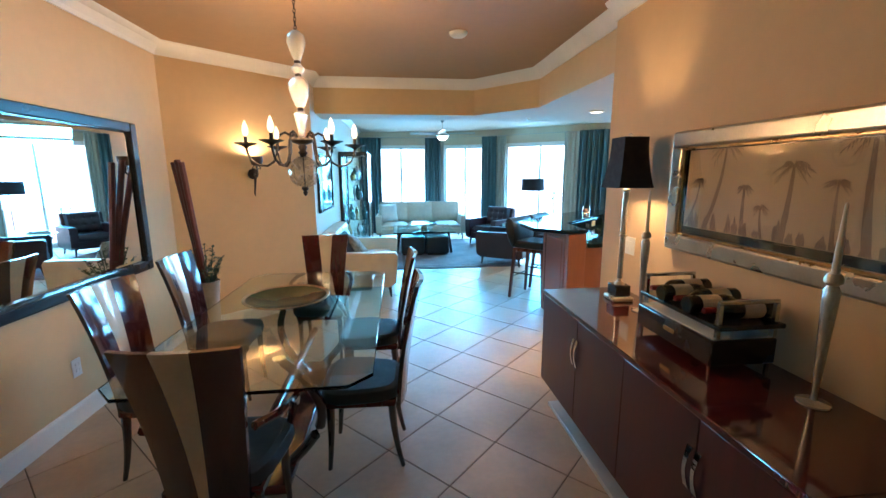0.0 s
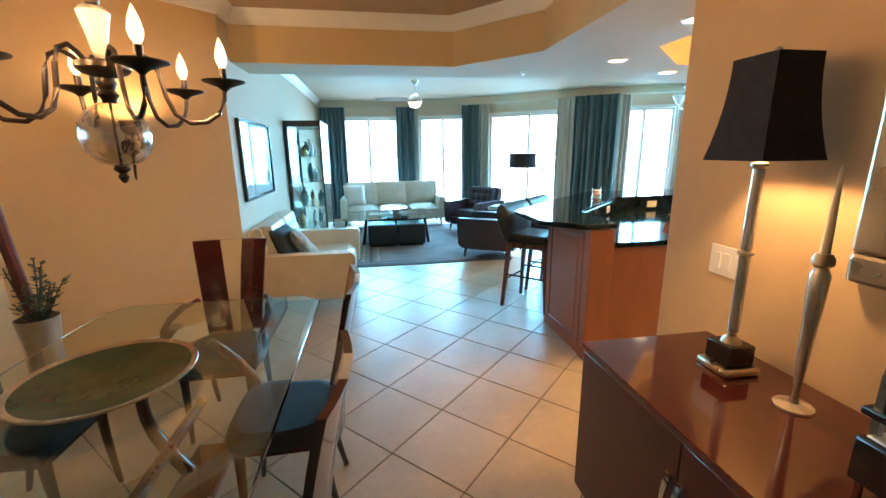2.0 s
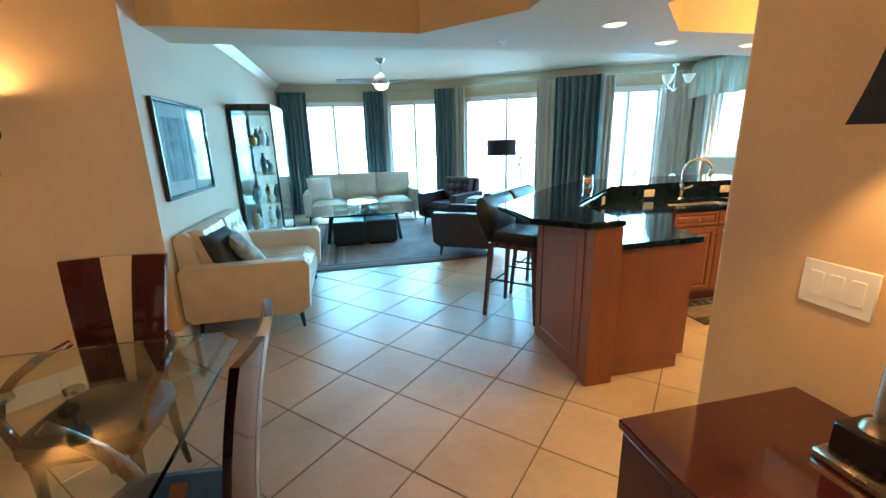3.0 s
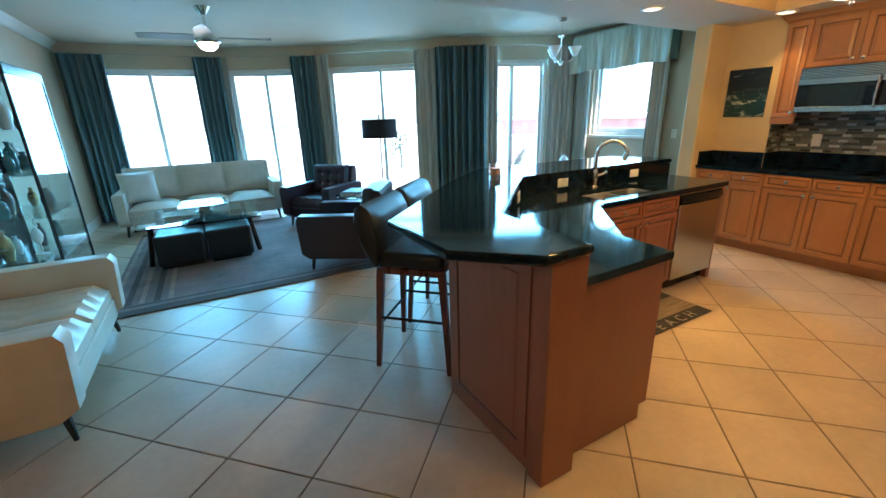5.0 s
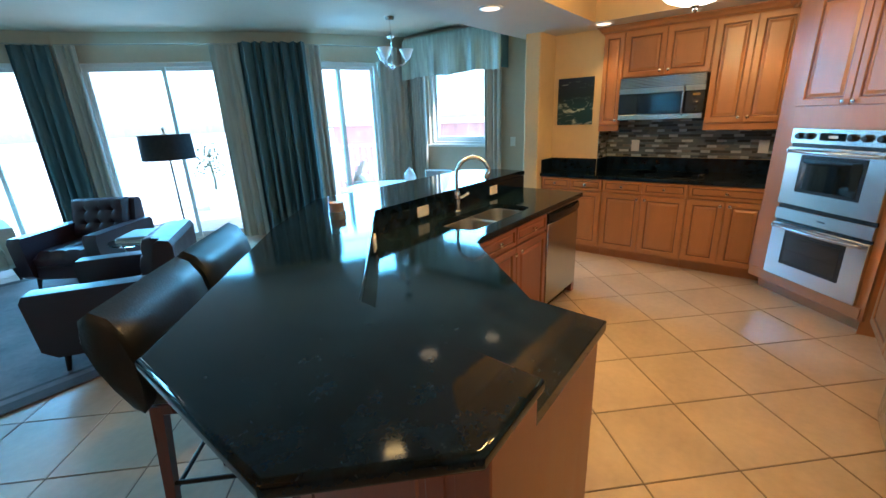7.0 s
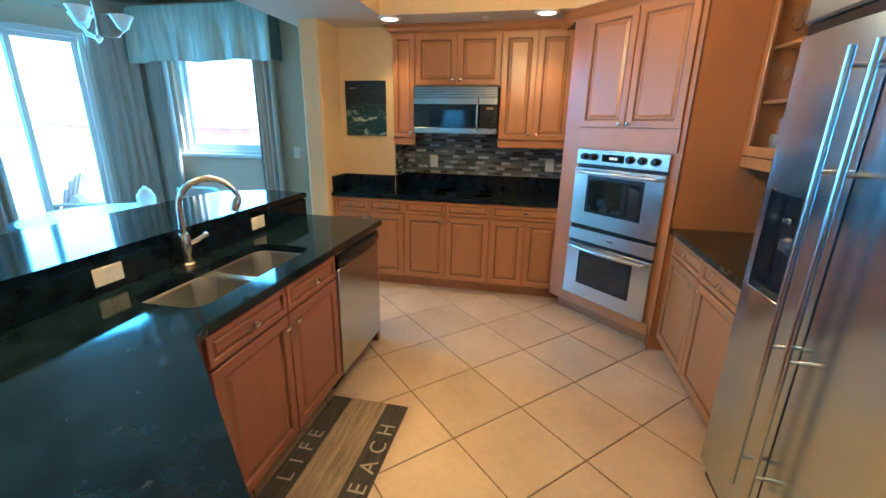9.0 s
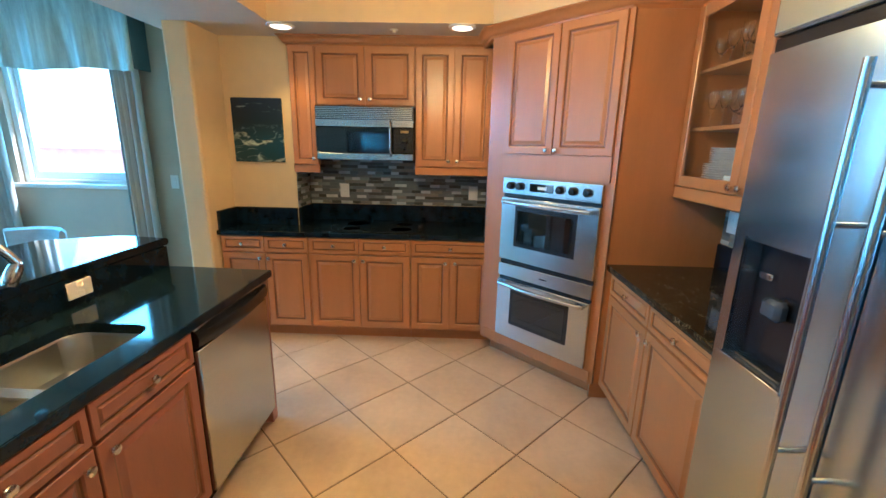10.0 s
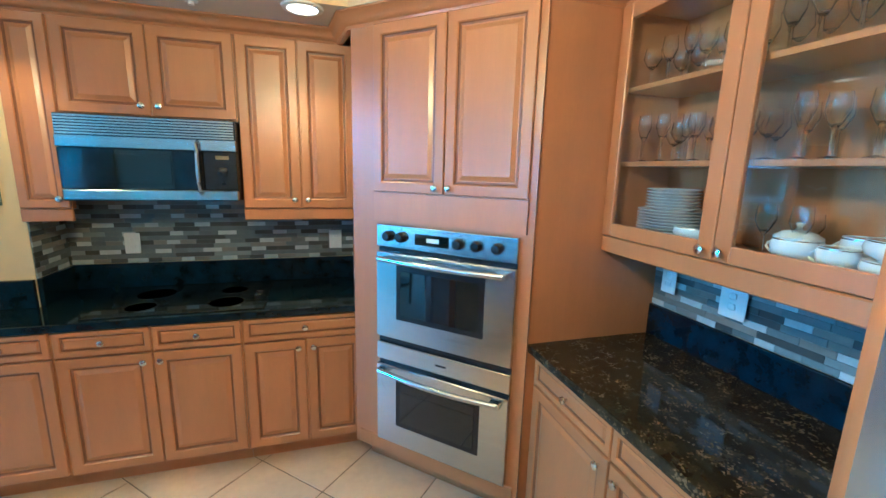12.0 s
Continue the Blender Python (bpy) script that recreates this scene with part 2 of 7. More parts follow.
M["silver"] = mat("silver_leaf_frame", (0.50, 0.44, 0.33), 0.30, metal=0.9, vary=0.10, scale=9, bump=0.03, bscale=60)
M["gold"] = mat("aged_gold", (0.40, 0.26, 0.10), 0.3, metal=0.9, vary=0.3, scale=12)
M["blackframe"] = mat("black_lacquer_frame", (0.012, 0.013, 0.014), 0.25, vary=0.3)
M["candle"] = mat("ivory_wax", (0.72, 0.66, 0.52), 0.5, vary=0.05)
M["white"] = mat("white_plastic", (0.78, 0.76, 0.70), 0.35, vary=0.03)
M["china"] = mat("white_china", (0.80, 0.80, 0.78), 0.12, vary=0.03)
M["rug"] = mat("grey_wool_rug", (0.22, 0.165, 0.155), 0.95, vary=0.25, scale=3, bump=0.6, bscale=220)
M["rug_s"] = mat("tan_rug_stripe", (0.34, 0.25, 0.20), 0.95, vary=0.25, scale=6, bump=0.6, bscale=220)
M["rug_b"] = mat("brown_rug_border", (0.09, 0.07, 0.06), 0.95, vary=0.25, scale=6, bump=0.6, bscale=220)
M["balcony"] = mat("pale_balcony_paving", (0.48, 0.46, 0.43), 0.8, vary=0.1, scale=3)
M["stucco"] = mat("white_stucco", (0.75, 0.73, 0.70), 0.9, vary=0.06, scale=3, bump=0.2)
M["red"] = mat("red_painted_wall", (0.55, 0.30, 0.27), 0.8, vary=0.15, scale=2)
M["leaf"] = mat("dark_green_leaf", (0.045, 0.075, 0.040), 0.6, vary=0.4, scale=12)
M["twig"] = mat("wine_stained_reed", (0.10, 0.022, 0.022), 0.5, vary=0.4, scale=8)
M["bowl"] = mat("olive_glazed_ceramic", (0.040, 0.085, 0.038), 0.22, spec=0.35, vary=0.3, scale=5, dark=(0.015, 0.045, 0.030))
M["bowlrim"] = mat("pale_glazed_rim", (0.42, 0.33, 0.20), 0.25, vary=0.25, scale=12)
M["darkwood"] = mat("espresso_wood", (0.030, 0.018, 0.014), 0.3, vary=0.3, scale=3, stretch=(6, 6, 0.8))
M["stoolwood"] = mat("cherry_stool_wood", (0.14, 0.045, 0.03), 0.3, vary=0.25, scale=3, stretch=(6, 6, 0.8))
M["bulb"] = glow("candle_bulb_glow", (1.0, 0.58, 0.24), 0.25)
M["canlamp"] = glow("recessed_lamp_glow", (1.0, 0.68, 0.36), 0.4)
M["opal"] = glow("opal_lamp_glass", (1.0, 0.80, 0.55), 1.0)
M["frost"] = mat("frosted_white_glass", (0.80, 0.82, 0.80), 0.35, vary=0.03)
M["chute"] = mat("grey_translucent_plastic", (0.05, 0.06, 0.07), 0.15)
M["cloth"] = mat("pale_blue_upholstery", (0.45, 0.50, 0.50), 0.8, vary=0.1, scale=10, bump=0.2, bscale=200)
M["mat_g"] = mat("weathered_grey_board_print", (0.30, 0.23, 0.15), 0.8, vary=0.35, scale=4, stretch=(1, 9, 1))
M["mat_d"] = mat("charcoal_board_print", (0.06, 0.055, 0.05), 0.8, vary=0.5, scale=5, stretch=(1, 9, 1))
M["mat_t"] = mat("worn_white_print", (0.45, 0.40, 0.32), 0.8, vary=0.3, scale=30)
for k, (c, r) in enumerate([((0.15, 0.165, 0.16), 0.22), ((0.23, 0.25, 0.235), 0.2), ((0.075, 0.075, 0.07), 0.2), ((0.50, 0.52, 0.50), 0.12), ((0.19, 0.17, 0.135), 0.3)]):
    M["mos%d" % k] = mat("mosaic_glass_and_slate", c, r, vary=0.12, scale=10, island=0.14)


# ---- mesh helpers ----
def bm_box(bm, x0, x1, y0, y1, z0, z1, bev=0.0, seg=1):
    r = bmesh.ops.create_cube(bm, size=1.0, matrix=Matrix.Translation(((x0 + x1) / 2, (y0 + y1) / 2, (z0 + z1) / 2)) @ Matrix.Diagonal((abs(x1 - x0), abs(y1 - y0), abs(z1 - z0), 1)))
    if bev:
        es = {e for v in r["verts"] for e in v.link_edges}
        bmesh.ops.bevel(bm, geom=list(es), offset=bev, segments=seg, affect="EDGES", profile=0.5)


def bm_prism(bm, pts, z0, z1, bev=0.0, seg=2):
    lo = [bm.verts.new((x, y, z0)) for x, y in pts]
    hi = [bm.verts.new((x, y, z1)) for x, y in pts]
    n = len(pts)
    top = bm.faces.new(hi)
    bot = bm.faces.new(list(reversed(lo)))
    for i in range(n):
        bm.faces.new((lo[i], lo[(i + 1) % n], hi[(i + 1) % n], hi[i]))
    if bev:
        bmesh.ops.bevel(bm, geom=list(top.edges) + list(bot.edges), offset=bev, segments=seg, affect="EDGES", profile=0.5)


def bm_lathe(bm, prof, n=20, at=(0, 0, 0), m=None):
    rings = []
    for r, z in prof:
        ring = []
        for k in range(n):
            a = 2 * math.pi * k / n
            p = Vector((max(r, 1e-4) * math.cos(a), max(r, 1e-4) * math.sin(a), z))
            if m:
                p = m @ p
            ring.append(bm.verts.new(p + Vector(at)))
        rings.append(ring)
    for a, b in zip(rings, rings[1:]):
        for k in range(n):
            bm.faces.new((a[k], a[(k + 1) % n], b[(k + 1) % n], b[k]))
    bm.faces.new(list(reversed(rings[0])))
    bm.faces.new(rings[-1])


def bm_tube(bm, pts, r, n=8, taper=None):
    pts = [Vector(p) for p in pts]
    rings = []
    for i, p in enumerate(pts):
        d = (pts[min(i + 1, len(pts) - 1)] - pts[max(i - 1, 0)]).normalized()
        ref = Vector((0, 0, 1)) if abs(d.z) < 0.9 else Vector((1, 0, 0))
        u = d.cross(ref).normalized()
        v = d.cross(u).normalized()
        rr = r if taper is None else r + (taper - r) * i / (len(pts) - 1)
        rings.append([bm.verts.new(p + rr * (math.cos(2 * math.pi * k / n) * u + math.sin(2 * math.pi * k / n) * v)) for k in range(n)])
    for a, b in zip(rings, rings[1:]):
        for k in range(n):
            bm.faces.new((a[k], a[(k + 1) % n], b[(k + 1) % n], b[k]))
    bm.faces.new(rings[0])
    bm.faces.new(rings[-1])


def bm_loft(bm, sections):
    """Skin through rings of equal length (lists of 3D points); the ends are capped."""
    rings = [[bm.verts.new(p) for p in s] for s in sections]
    n = len(rings[0])
    for a, b in zip(rings, rings[1:]):
        for k in range(n):
            bm.faces.new((a[k], a[(k + 1) % n], b[(k + 1) % n], b[k]))
    bm.faces.new(list(reversed(rings[0])))
    bm.faces.new(rings[-1])


def bm_ball(bm, at, r, sx=1, sy=1, sz=1, u=14, v=8):
    bmesh.ops.create_uvsphere(bm, u_segments=u, v_segments=v, radius=r, matrix=Matrix.Translation(at) @ Matrix.Diagonal((sx, sy, sz, 1)))


def bm_rings(bm, w, h, prof, x0=0.0, z0=0.0, y=0.0, groove=()):
    """A panel w x h facing -y built of nested rectangles (inset, height); steps named in groove take the second material."""
    loops = []
    for ins, d in prof:
        loops.append([bm.verts.new((x0 + ins, y - d, z0 + ins)), bm.verts.new((x0 + w - ins, y - d, z0 + ins)), bm.verts.new((x0 + w - ins, y - d, z0 + h - ins)), bm.verts.new((x0 + ins, y - d, z0 + h - ins))])
    for i, (a, b) in enumerate(zip(loops, loops[1:])):
        for k in range(4):
            f = bm.faces.new((a[k], a[(k + 1) % 4], b[(k + 1) % 4], b[k]))
            f.material_index = 1 if i in groove else 0
    bm.faces.new(loops[-1])
    bm.faces.new(list(reversed(loops[0])))


def part(name, bm, material, parent=None, label="", smooth=True, second=None, angle=40):
    bmesh.ops.recalc_face_normals(bm, faces=bm.faces)
    me = bpy.data.meshes.new(name)
    bm.to_mesh(me)
    bm.free()
    me.materials.append(material)
    if second:
        me.materials.append(second)
    if smooth:
        me.polygons.foreach_set("use_smooth", [True] * len(me.polygons))
        me.set_sharp_from_angle(angle=radians(angle))
        # broad flat faces between fine bevels keep their own plane
        areas = sorted(p.area for p in me.polygons)
        limit = max(0.0008, 8 * areas[len(areas) // 2])
        for p in me.polygons:
            if p.area > limit:
                p.use_smooth = False
    ob = new(name, me)
    if parent:
        ob.parent = parent
    if label:
        ob["label"] = label
    return ob


def share(name, me, parent, m):
    ob = new(name, me)
    ob.parent = parent
    ob.matrix_basis = m
    return ob


def thing(name, m, label, category, group=""):
    ob = new(name)
    ob.empty_display_size = 0.1
    ob.matrix_basis = m
    return tagged(ob, label, category, group)


def B():
    return bmesh.new()


def boxpart(name, dims, material, parent=None, bev=0.003, label="", seg=1):
    bm = B()
    bm_box(bm, *dims, bev=bev, seg=seg)
    return part(name, bm, material, parent, label)


def setting(name, bm, material, label="", category=""):
    ob = part(name, bm, material, None, "", smooth=True)
    return tagged(ob, label, category, kind="structure")

# ---- structure ----
SOFFIT, TRAY, LIVING = 2.36, 2.785, 2.72


def sweep_plan(bm, pts, prof, closed=False):
    """Sweep a profile of (out, z) along a line in plan; out is to the right of the direction of travel."""
    n = len(pts)
    P = [Vector(p) for p in pts]
    rings = []
    for i in range(n):
        a = (P[i] - P[i - 1]).normalized() if (i > 0 or closed) else None
        b = (P[(i + 1) % n] - P[i]).normalized() if (i < n - 1 or closed) else None
        na = Vector((a.y, -a.x)) if a else None
        nb = Vector((b.y, -b.x)) if b else None
        if na and nb:
            mid = (na + nb).normalized()
            mid = mid / max(0.3, mid.dot(na))
        else:
            mid = na or nb
        rings.append([bm.verts.new((P[i].x + mid.x * o, P[i].y + mid.y * o, z)) for o, z in prof])
    k = len(prof)
    for i in range(n if closed else n - 1):
        a, b = rings[i], rings[(i + 1) % n]
        for j in range(k):
            bm.faces.new((a[j], a[(j + 1) % k], b[(j + 1) % k], b[j]))
    if not closed:
        bm.faces.new(rings[0])
        bm.faces.new(list(reversed(rings[-1])))


def wall_box(name, dims, material, label):
    bm = B()
    bm_box(bm, *dims)
    return setting(name, bm, material, label, "wall")


wall_box("wall_dining_left", (-1.47, -1.35, -4.6, 5.10, 0, 2.86), M["wall"], "tan painted dining room wall with a mirror")
bm = B()
bm_prism(bm, [(-1.35, 5.10), (-0.22, 6.13), (-0.34, 6.22), (-1.47, 5.18)], 0, 2.86)
setting("wall_sconce", bm, M["wall"], "slanting tan wall that carries a sconce", "wall")
wall_box("wall_living_left", (-0.34, -0.22, 6.13, 12.6, 0, 2.86), M["wall_l"], "tan living room side wall, daylight tint in its colour")
bm = B()
bm_box(bm, 2.35, 2.50, -4.6, 3.92, 0, 2.86, bev=0.018, seg=3)
setting("wall_dining_right", bm, M["wall"], "tan wall with rounded corner beside the sideboard", "wall")
# unseen wall, put far behind so the glossy chairs reflect less light
wall_box("wall_dining_back", (-1.47, 2.50, -4.72, -4.60, 0, 2.86), M["wall"], "unseen tan end wall, set far back to darken reflections")
wall_box("wall_kitchen_right", (2.50, 7.2, 3.08, 3.20, 0, 2.86), M["wall_k"], "gold painted wall behind the refrigerator")
wall_box("wall_kitchen_back", (7.07, 7.2, 3.20, 6.10, 0, 2.86), M["wall_k"], "gold painted wall behind the cooktop")
wall_box("wall_kitchen_nook", (6.75, 7.2, 6.10, 6.64, 0, 2.86), M["wall_k"], "gold wall that carries a seascape")
bm = B()
bm_box(bm, 6.37, 7.2, 6.64, 6.82, 0, 2.86, bev=0.02, seg=3)
setting("wall_partition", bm, M["wall_k"], "short rounded partition between kitchen and dinette", "wall")


def seg_wall(name, p, q, openings, material, label, thick=0.22, top=2.86):
    """A wall from p to q in plan, its inside to the right, with openings (s0, s1, z0, z1) cut through it."""
    d = Vector(q) - Vector(p)
    L = d.length
    m = pose(p[0], p[1], 0, 0, 0, math.degrees(math.atan2(d.y, d.x)))
    bm = B()
    s = 0.0
    for s0, s1, z0, z1 in openings:
        bm_box(bm, s, s0, 0, thick, 0, top)
        if z0 > 0.02:
            bm_box(bm, s0, s1, 0, thick, 0, z0)
        bm_box(bm, s0, s1, 0, thick, z1, top)
        s = s1
    bm_box(bm, s, L, 0, thick, 0, top)
    ob = setting(name, bm, material, label, "wall")
    ob.matrix_basis = m
    return m, L


def window_unit(name, m, s0, s1, z0, z1, label, split=0.5, deep=0.10):
    """White sliding unit in an opening: outer frame, two sashes and their panes."""
    w = tagged(new(name), label, "window", kind="structure")
    w.matrix_basis = m
    bm = B()
    f = 0.05
    bm_box(bm, s0, s0 + f, deep - 0.05, deep + 0.07, z0, z1)
    bm_box(bm, s1 - f, s1, deep - 0.05, deep + 0.07, z0, z1)
    bm_box(bm, s0 + f, s1 - f, deep - 0.05, deep + 0.07, z1 - f, z1)
    bm_box(bm, s0 + f, s1 - f, deep - 0.05, deep + 0.07, z0, z0 + 0.03)
    part("window_frame", bm, M["frame_a"], w)
    mid = s0 + (s1 - s0) * split
    lights = ((s0 + f, mid + 0.03, deep - 0.03), (mid - 0.03, s1 - f, deep + 0.015)) if split else ((s0 + f, s1 - f, deep),)
    for a, b, y in lights:
        bm = B()
        z_lo, z_hi, t = z0 + 0.03, z1 - f, 0.045
        bm_box(bm, a, a + t, y, y + 0.035, z_lo, z_hi)
        bm_box(bm, b - t, b, y, y + 0.035, z_lo, z_hi)
        bm_box(bm, a + t, b - t, y, y + 0.035, z_hi - t, z_hi)
        bm_box(bm, a + t, b - t, y, y + 0.035, z_lo, z_lo + 0.07)
        sash = part("sash", bm, M["frame_a"], w)
        bm = B()
        bm_box(bm, a + t, b - t, y + 0.014, y + 0.020, z_lo + 0.07, z_hi - t)
        pane = part("pane", bm, M["pane"], sash, smooth=False)
        pane.visible_shadow = False
    return w


P0, P1, P2, P3, P4 = (-0.34, 12.43), (1.90, 12.29), (3.39, 11.61), (5.45, 9.94), (7.20, 9.13)


def along(p, q, x):
    d = Vector(q) - Vector(p)
    return (x - p[0]) / d.x * d.length


WINTOP = 2.37
for n, (p, q, xa, xb, split) in enumerate([(P0, P1, 0.19, 1.64, 0.5), (P1, P2, 2.03, 3.15, 0.50), (P2, P3, 3.53, 4.82, 0.57), (P3, P4, 5.76, 6.64, 0.40)]):
    sa, sb = along(p, q, xa), along(p, q, xb)
    m, L = seg_wall("wall_window_%d" % (n + 1), p, q, [(sa, sb, 0.0, WINTOP)], M["wall_l"], "tan wall round a sliding glass door, daylight tint in its colour")
    window_unit("window_%d" % (n + 1), m, sa, sb, 0.0, WINTOP, "white framed sliding glass door to the balcony", split)
m5, L5 = seg_wall("wall_dinette", (7.05, 9.20), (7.05, 6.82), [(0.42, 1.45, 1.17, 2.30)], M["wall_l"], "tan dinette wall with a window, daylight tint in its colour")
window_unit("window_5", m5, 0.42, 1.45, 1.17, 2.30, "white framed dinette window over a sill", 0)
bm = B()
bm_box(bm, 0.36, 1.51, -0.03, 0.09, 1.13, 1.168, bev=0.004)
sill = setting("window_sill", bm, M["trim"], "white painted sill of the dinette window", "sill")
sill.matrix_basis = m5

# floor base, with the tiles laid on it at the end of the file
bm = B()
bm_box(bm, -1.6, 7.3, -4.8, 12.7, -0.12, -0.006)
FLOOR = setting("floor", bm, M["grout"], "diagonally laid beige ceramic floor with dark joints", "floor")

# ceilings
bm = B()
bm_prism(bm, [(-1.47, -4.72), (2.50, -4.72), (2.50, 6.5), (-0.2, 6.5), (-1.47, 5.3)], TRAY, TRAY + 0.06)
setting("ceiling_dining", bm, M["tray"], "caramel painted tray ceiling of the dining room", "ceiling")
bm = B()
bm_prism(bm, [(3.2, 3.5), (6.5, 3.5), (6.5, 6.2), (3.2, 6.2)], 2.66, 2.72)
setting("ceiling_kitchen", bm, M["wall_k"], "gold painted raised kitchen ceiling", "ceiling")
bm = B()
bm_prism(bm, [(-0.4, 6.97), (7.3, 6.97), (7.3, 9.1), (5.5, 10.0), (3.4, 11.7), (1.9, 12.5), (-0.4, 12.6)], LIVING, LIVING + 0.06)
setting("ceiling_living", bm, M["ceil"], "cream painted living room ceiling", "ceiling")
bm = B()
bm_prism(bm, [(-0.34, 6.42), (1.80, 6.42), (2.42, 5.70), (3.30, 5.45), (3.95, 6.08), (6.36, 6.08), (7.2, 6.08), (7.2, 6.97), (-0.34, 6.97)], SOFFIT, 2.84)
bm_prism(bm, [(2.42, 5.70), (2.42, 3.925), (2.502, 3.925), (2.502, 3.21), (7.06, 3.21), (7.06, 6.08), (6.36, 6.08), (6.36, 4.57), (5.72, 3.93), (5.72, 3.62), (3.3, 3.62), (3.3, 5.45)], SOFFIT, 2.84)
bmesh.ops.recalc_face_normals(bm, faces=bm.faces)
for f in bm.faces:
    f.material_index = 1 if abs(f.normal.z) < 0.5 else 0
ob = part("ceiling_soffit", bm, M["ceil"], None, smooth=False, second=M["wall_k"])
tagged(ob, "lowered cream soffit between dining room, kitchen and living room", "ceiling", kind="structure")

# crown mouldings and baseboards
CROWN = [(0.0, -0.10), (0.012, -0.10), (0.018, -0.075), (0.05, -0.035), (0.075, -0.018), (0.085, 0.0), (0.0, 0.0)]


def crown(name, pts, z, material, label, k=1.0):
    bm = B()
    sweep_plan(bm, pts, [(o * k, z + h * k) for o, h in CROWN])
    return setting(name, bm, material, label, "moulding")


crown("trim_crown_dining", [(-1.35, -4.6), (-1.35, 5.10), (-0.22, 6.13), (-0.22, 6.42), (1.80, 6.42), (2.42, 5.70), (2.42, 3.925)], TRAY, M["trim"], "cream crown moulding of the dining tray ceiling", 1.15)
crown("trim_crown_dining_wall", [(2.35, 3.92), (2.35, -4.6)], TRAY, M["trim"], "cream crown moulding above the sideboard wall", 1.15)
crown("trim_crown_living", [(-0.22, 6.97), (-0.22, 12.42)], LIVING, M["trim"], "white crown moulding of the living room wall", 1.1)
BASE = [(0.0, 0.0), (0.016, 0.0), (0.016, 0.115), (0.010, 0.130), (0.0, 0.135)]
for name, pts in (("baseboard_left", [(-1.35, -4.6), (-1.35, 5.10), (-0.22, 6.13), (-0.22, 12.4)]), ("baseboard_right", [(2.35, 3.92), (2.35, -4.6)]), ("baseboard_corner", [(2.50, 3.92), (2.35, 3.92)]), ("baseboard_dinette", [(7.05, 9.2), (7.05, 6.82), (6.37, 6.82), (6.37, 6.64)])):
    bm = B()
    sweep_plan(bm, pts, BASE)
    setting(name, bm, M["trim"], "white painted baseboard at the foot of the wall", "baseboard")


# recessed lamps, smoke detector, sprinkler, dome
def can_lamp(x, y):
    t = thing("recessed_light", pose(x, y, SOFFIT), "round white recessed ceiling lamp, lit warm, two of them added", "ceiling lamp", "recessed ceiling lamps")
    bm = B()
    bm_lathe(bm, [(0.070, -0.008), (0.073, -0.011), (0.092, -0.008), (0.095, 0.0), (0.070, 0.0)], 28)
    part("trim_ring", bm, M["white"], t)
    bm = B()
    bm_lathe(bm, [(0.0, -0.0135), (0.060, -0.0125), (0.069, -0.009), (0.069, -0.003), (0.0, -0.003)], 24)
    part("lamp_face", bm, M["canlamp"], t, "glowing lamp face")
    return t


# the two added fill lamps get the same fixture
for x, y in CANS_AND_FILL:
    can_lamp(x, y)
t = thing("smoke_detector", pose(1.32, 4.62, TRAY), "round white smoke detector on the ceiling", "smoke detector")
bm = B()
bm_lathe(bm, [(0.0, -0.035), (0.055, -0.033), (0.07, -0.022), (0.078, -0.004), (0.078, 0.0), (0.0, 0.0)], 28)
part("housing", bm, M["white"], t)
t = thing("sprinkler_head", pose(2.58, 6.60, SOFFIT), "small white ceiling sprinkler head", "sprinkler")
bm = B()
bm_lathe(bm, [(0.0, -0.03), (0.018, -0.03), (0.018, -0.027), (0.006, -0.02), (0.010, -0.006), (0.032, -0.004), (0.032, 0.0), (0.0, 0.0)], 16)
part("sprinkler_body", bm, M["white"], t)
t = thing("dome_light", pose(4.83, 5.0, 0), "hanging opal glass bowl lamp, lit", "ceiling lamp")
bm = B()
bm_lathe(bm, [(0.02, 2.085), (0.08, 2.092), (0.14, 2.115), (0.185, 2.155), (0.205, 2.20), (0.199, 2.20), (0.179, 2.16), (0.135, 2.122), (0.08, 2.10), (0.02, 2.094)], 28)
p = part("glass_bowl", bm, M["opal"], t, "glowing opal bowl")
p.visible_shadow = False
bm = B()
bm_lathe(bm, [(0.0, 2.045), (0.010, 2.05), (0.014, 2.06), (0.008, 2.07), (0.022, 2.08), (0.022, 2.088), (0.0, 2.092)], 14)
part("finial", bm, M["nickel"], t)
bm = B()
bm_tube(bm, [(0, 0, 2.09), (0, 0, 2.77)], 0.007, 8)
part("stem", bm, M["nickel"], t)
bm = B()
bm_lathe(bm, [(0.0, 2.755), (0.05, 2.757), (0.065, 2.77), (0.065, 2.785), (0.0, 2.785)], 20)
part("canopy", bm, M["nickel"], t)
t = thing("sprinkler_head", pose(6.53, 5.25, SOFFIT), "small white ceiling sprinkler head", "sprinkler")
bm = B()
bm_lathe(bm, [(0.0, -0.02), (0.014, -0.02), (0.010, -0.006), (0.030, -0.004), (0.030, 0.0), (0.0, 0.0)], 16)
part("sprinkler_body", bm, M["white"], t)

# ---- kitchen ----
DOOR = [(0, 0), (0, 0.017), (0.003, 0.020), (0.044, 0.020), (0.049, 0.015), (0.052, 0.010), (0.060, 0.009), (0.065, 0.009), (0.084, 0.017), (0.088, 0.017)]
DRAWER = [(0, 0), (0, 0.017), (0.003, 0.020), (0.026, 0.020), (0.030, 0.014), (0.032, 0.010), (0.039, 0.010), (0.047, 0.016), (0.051, 0.016)]


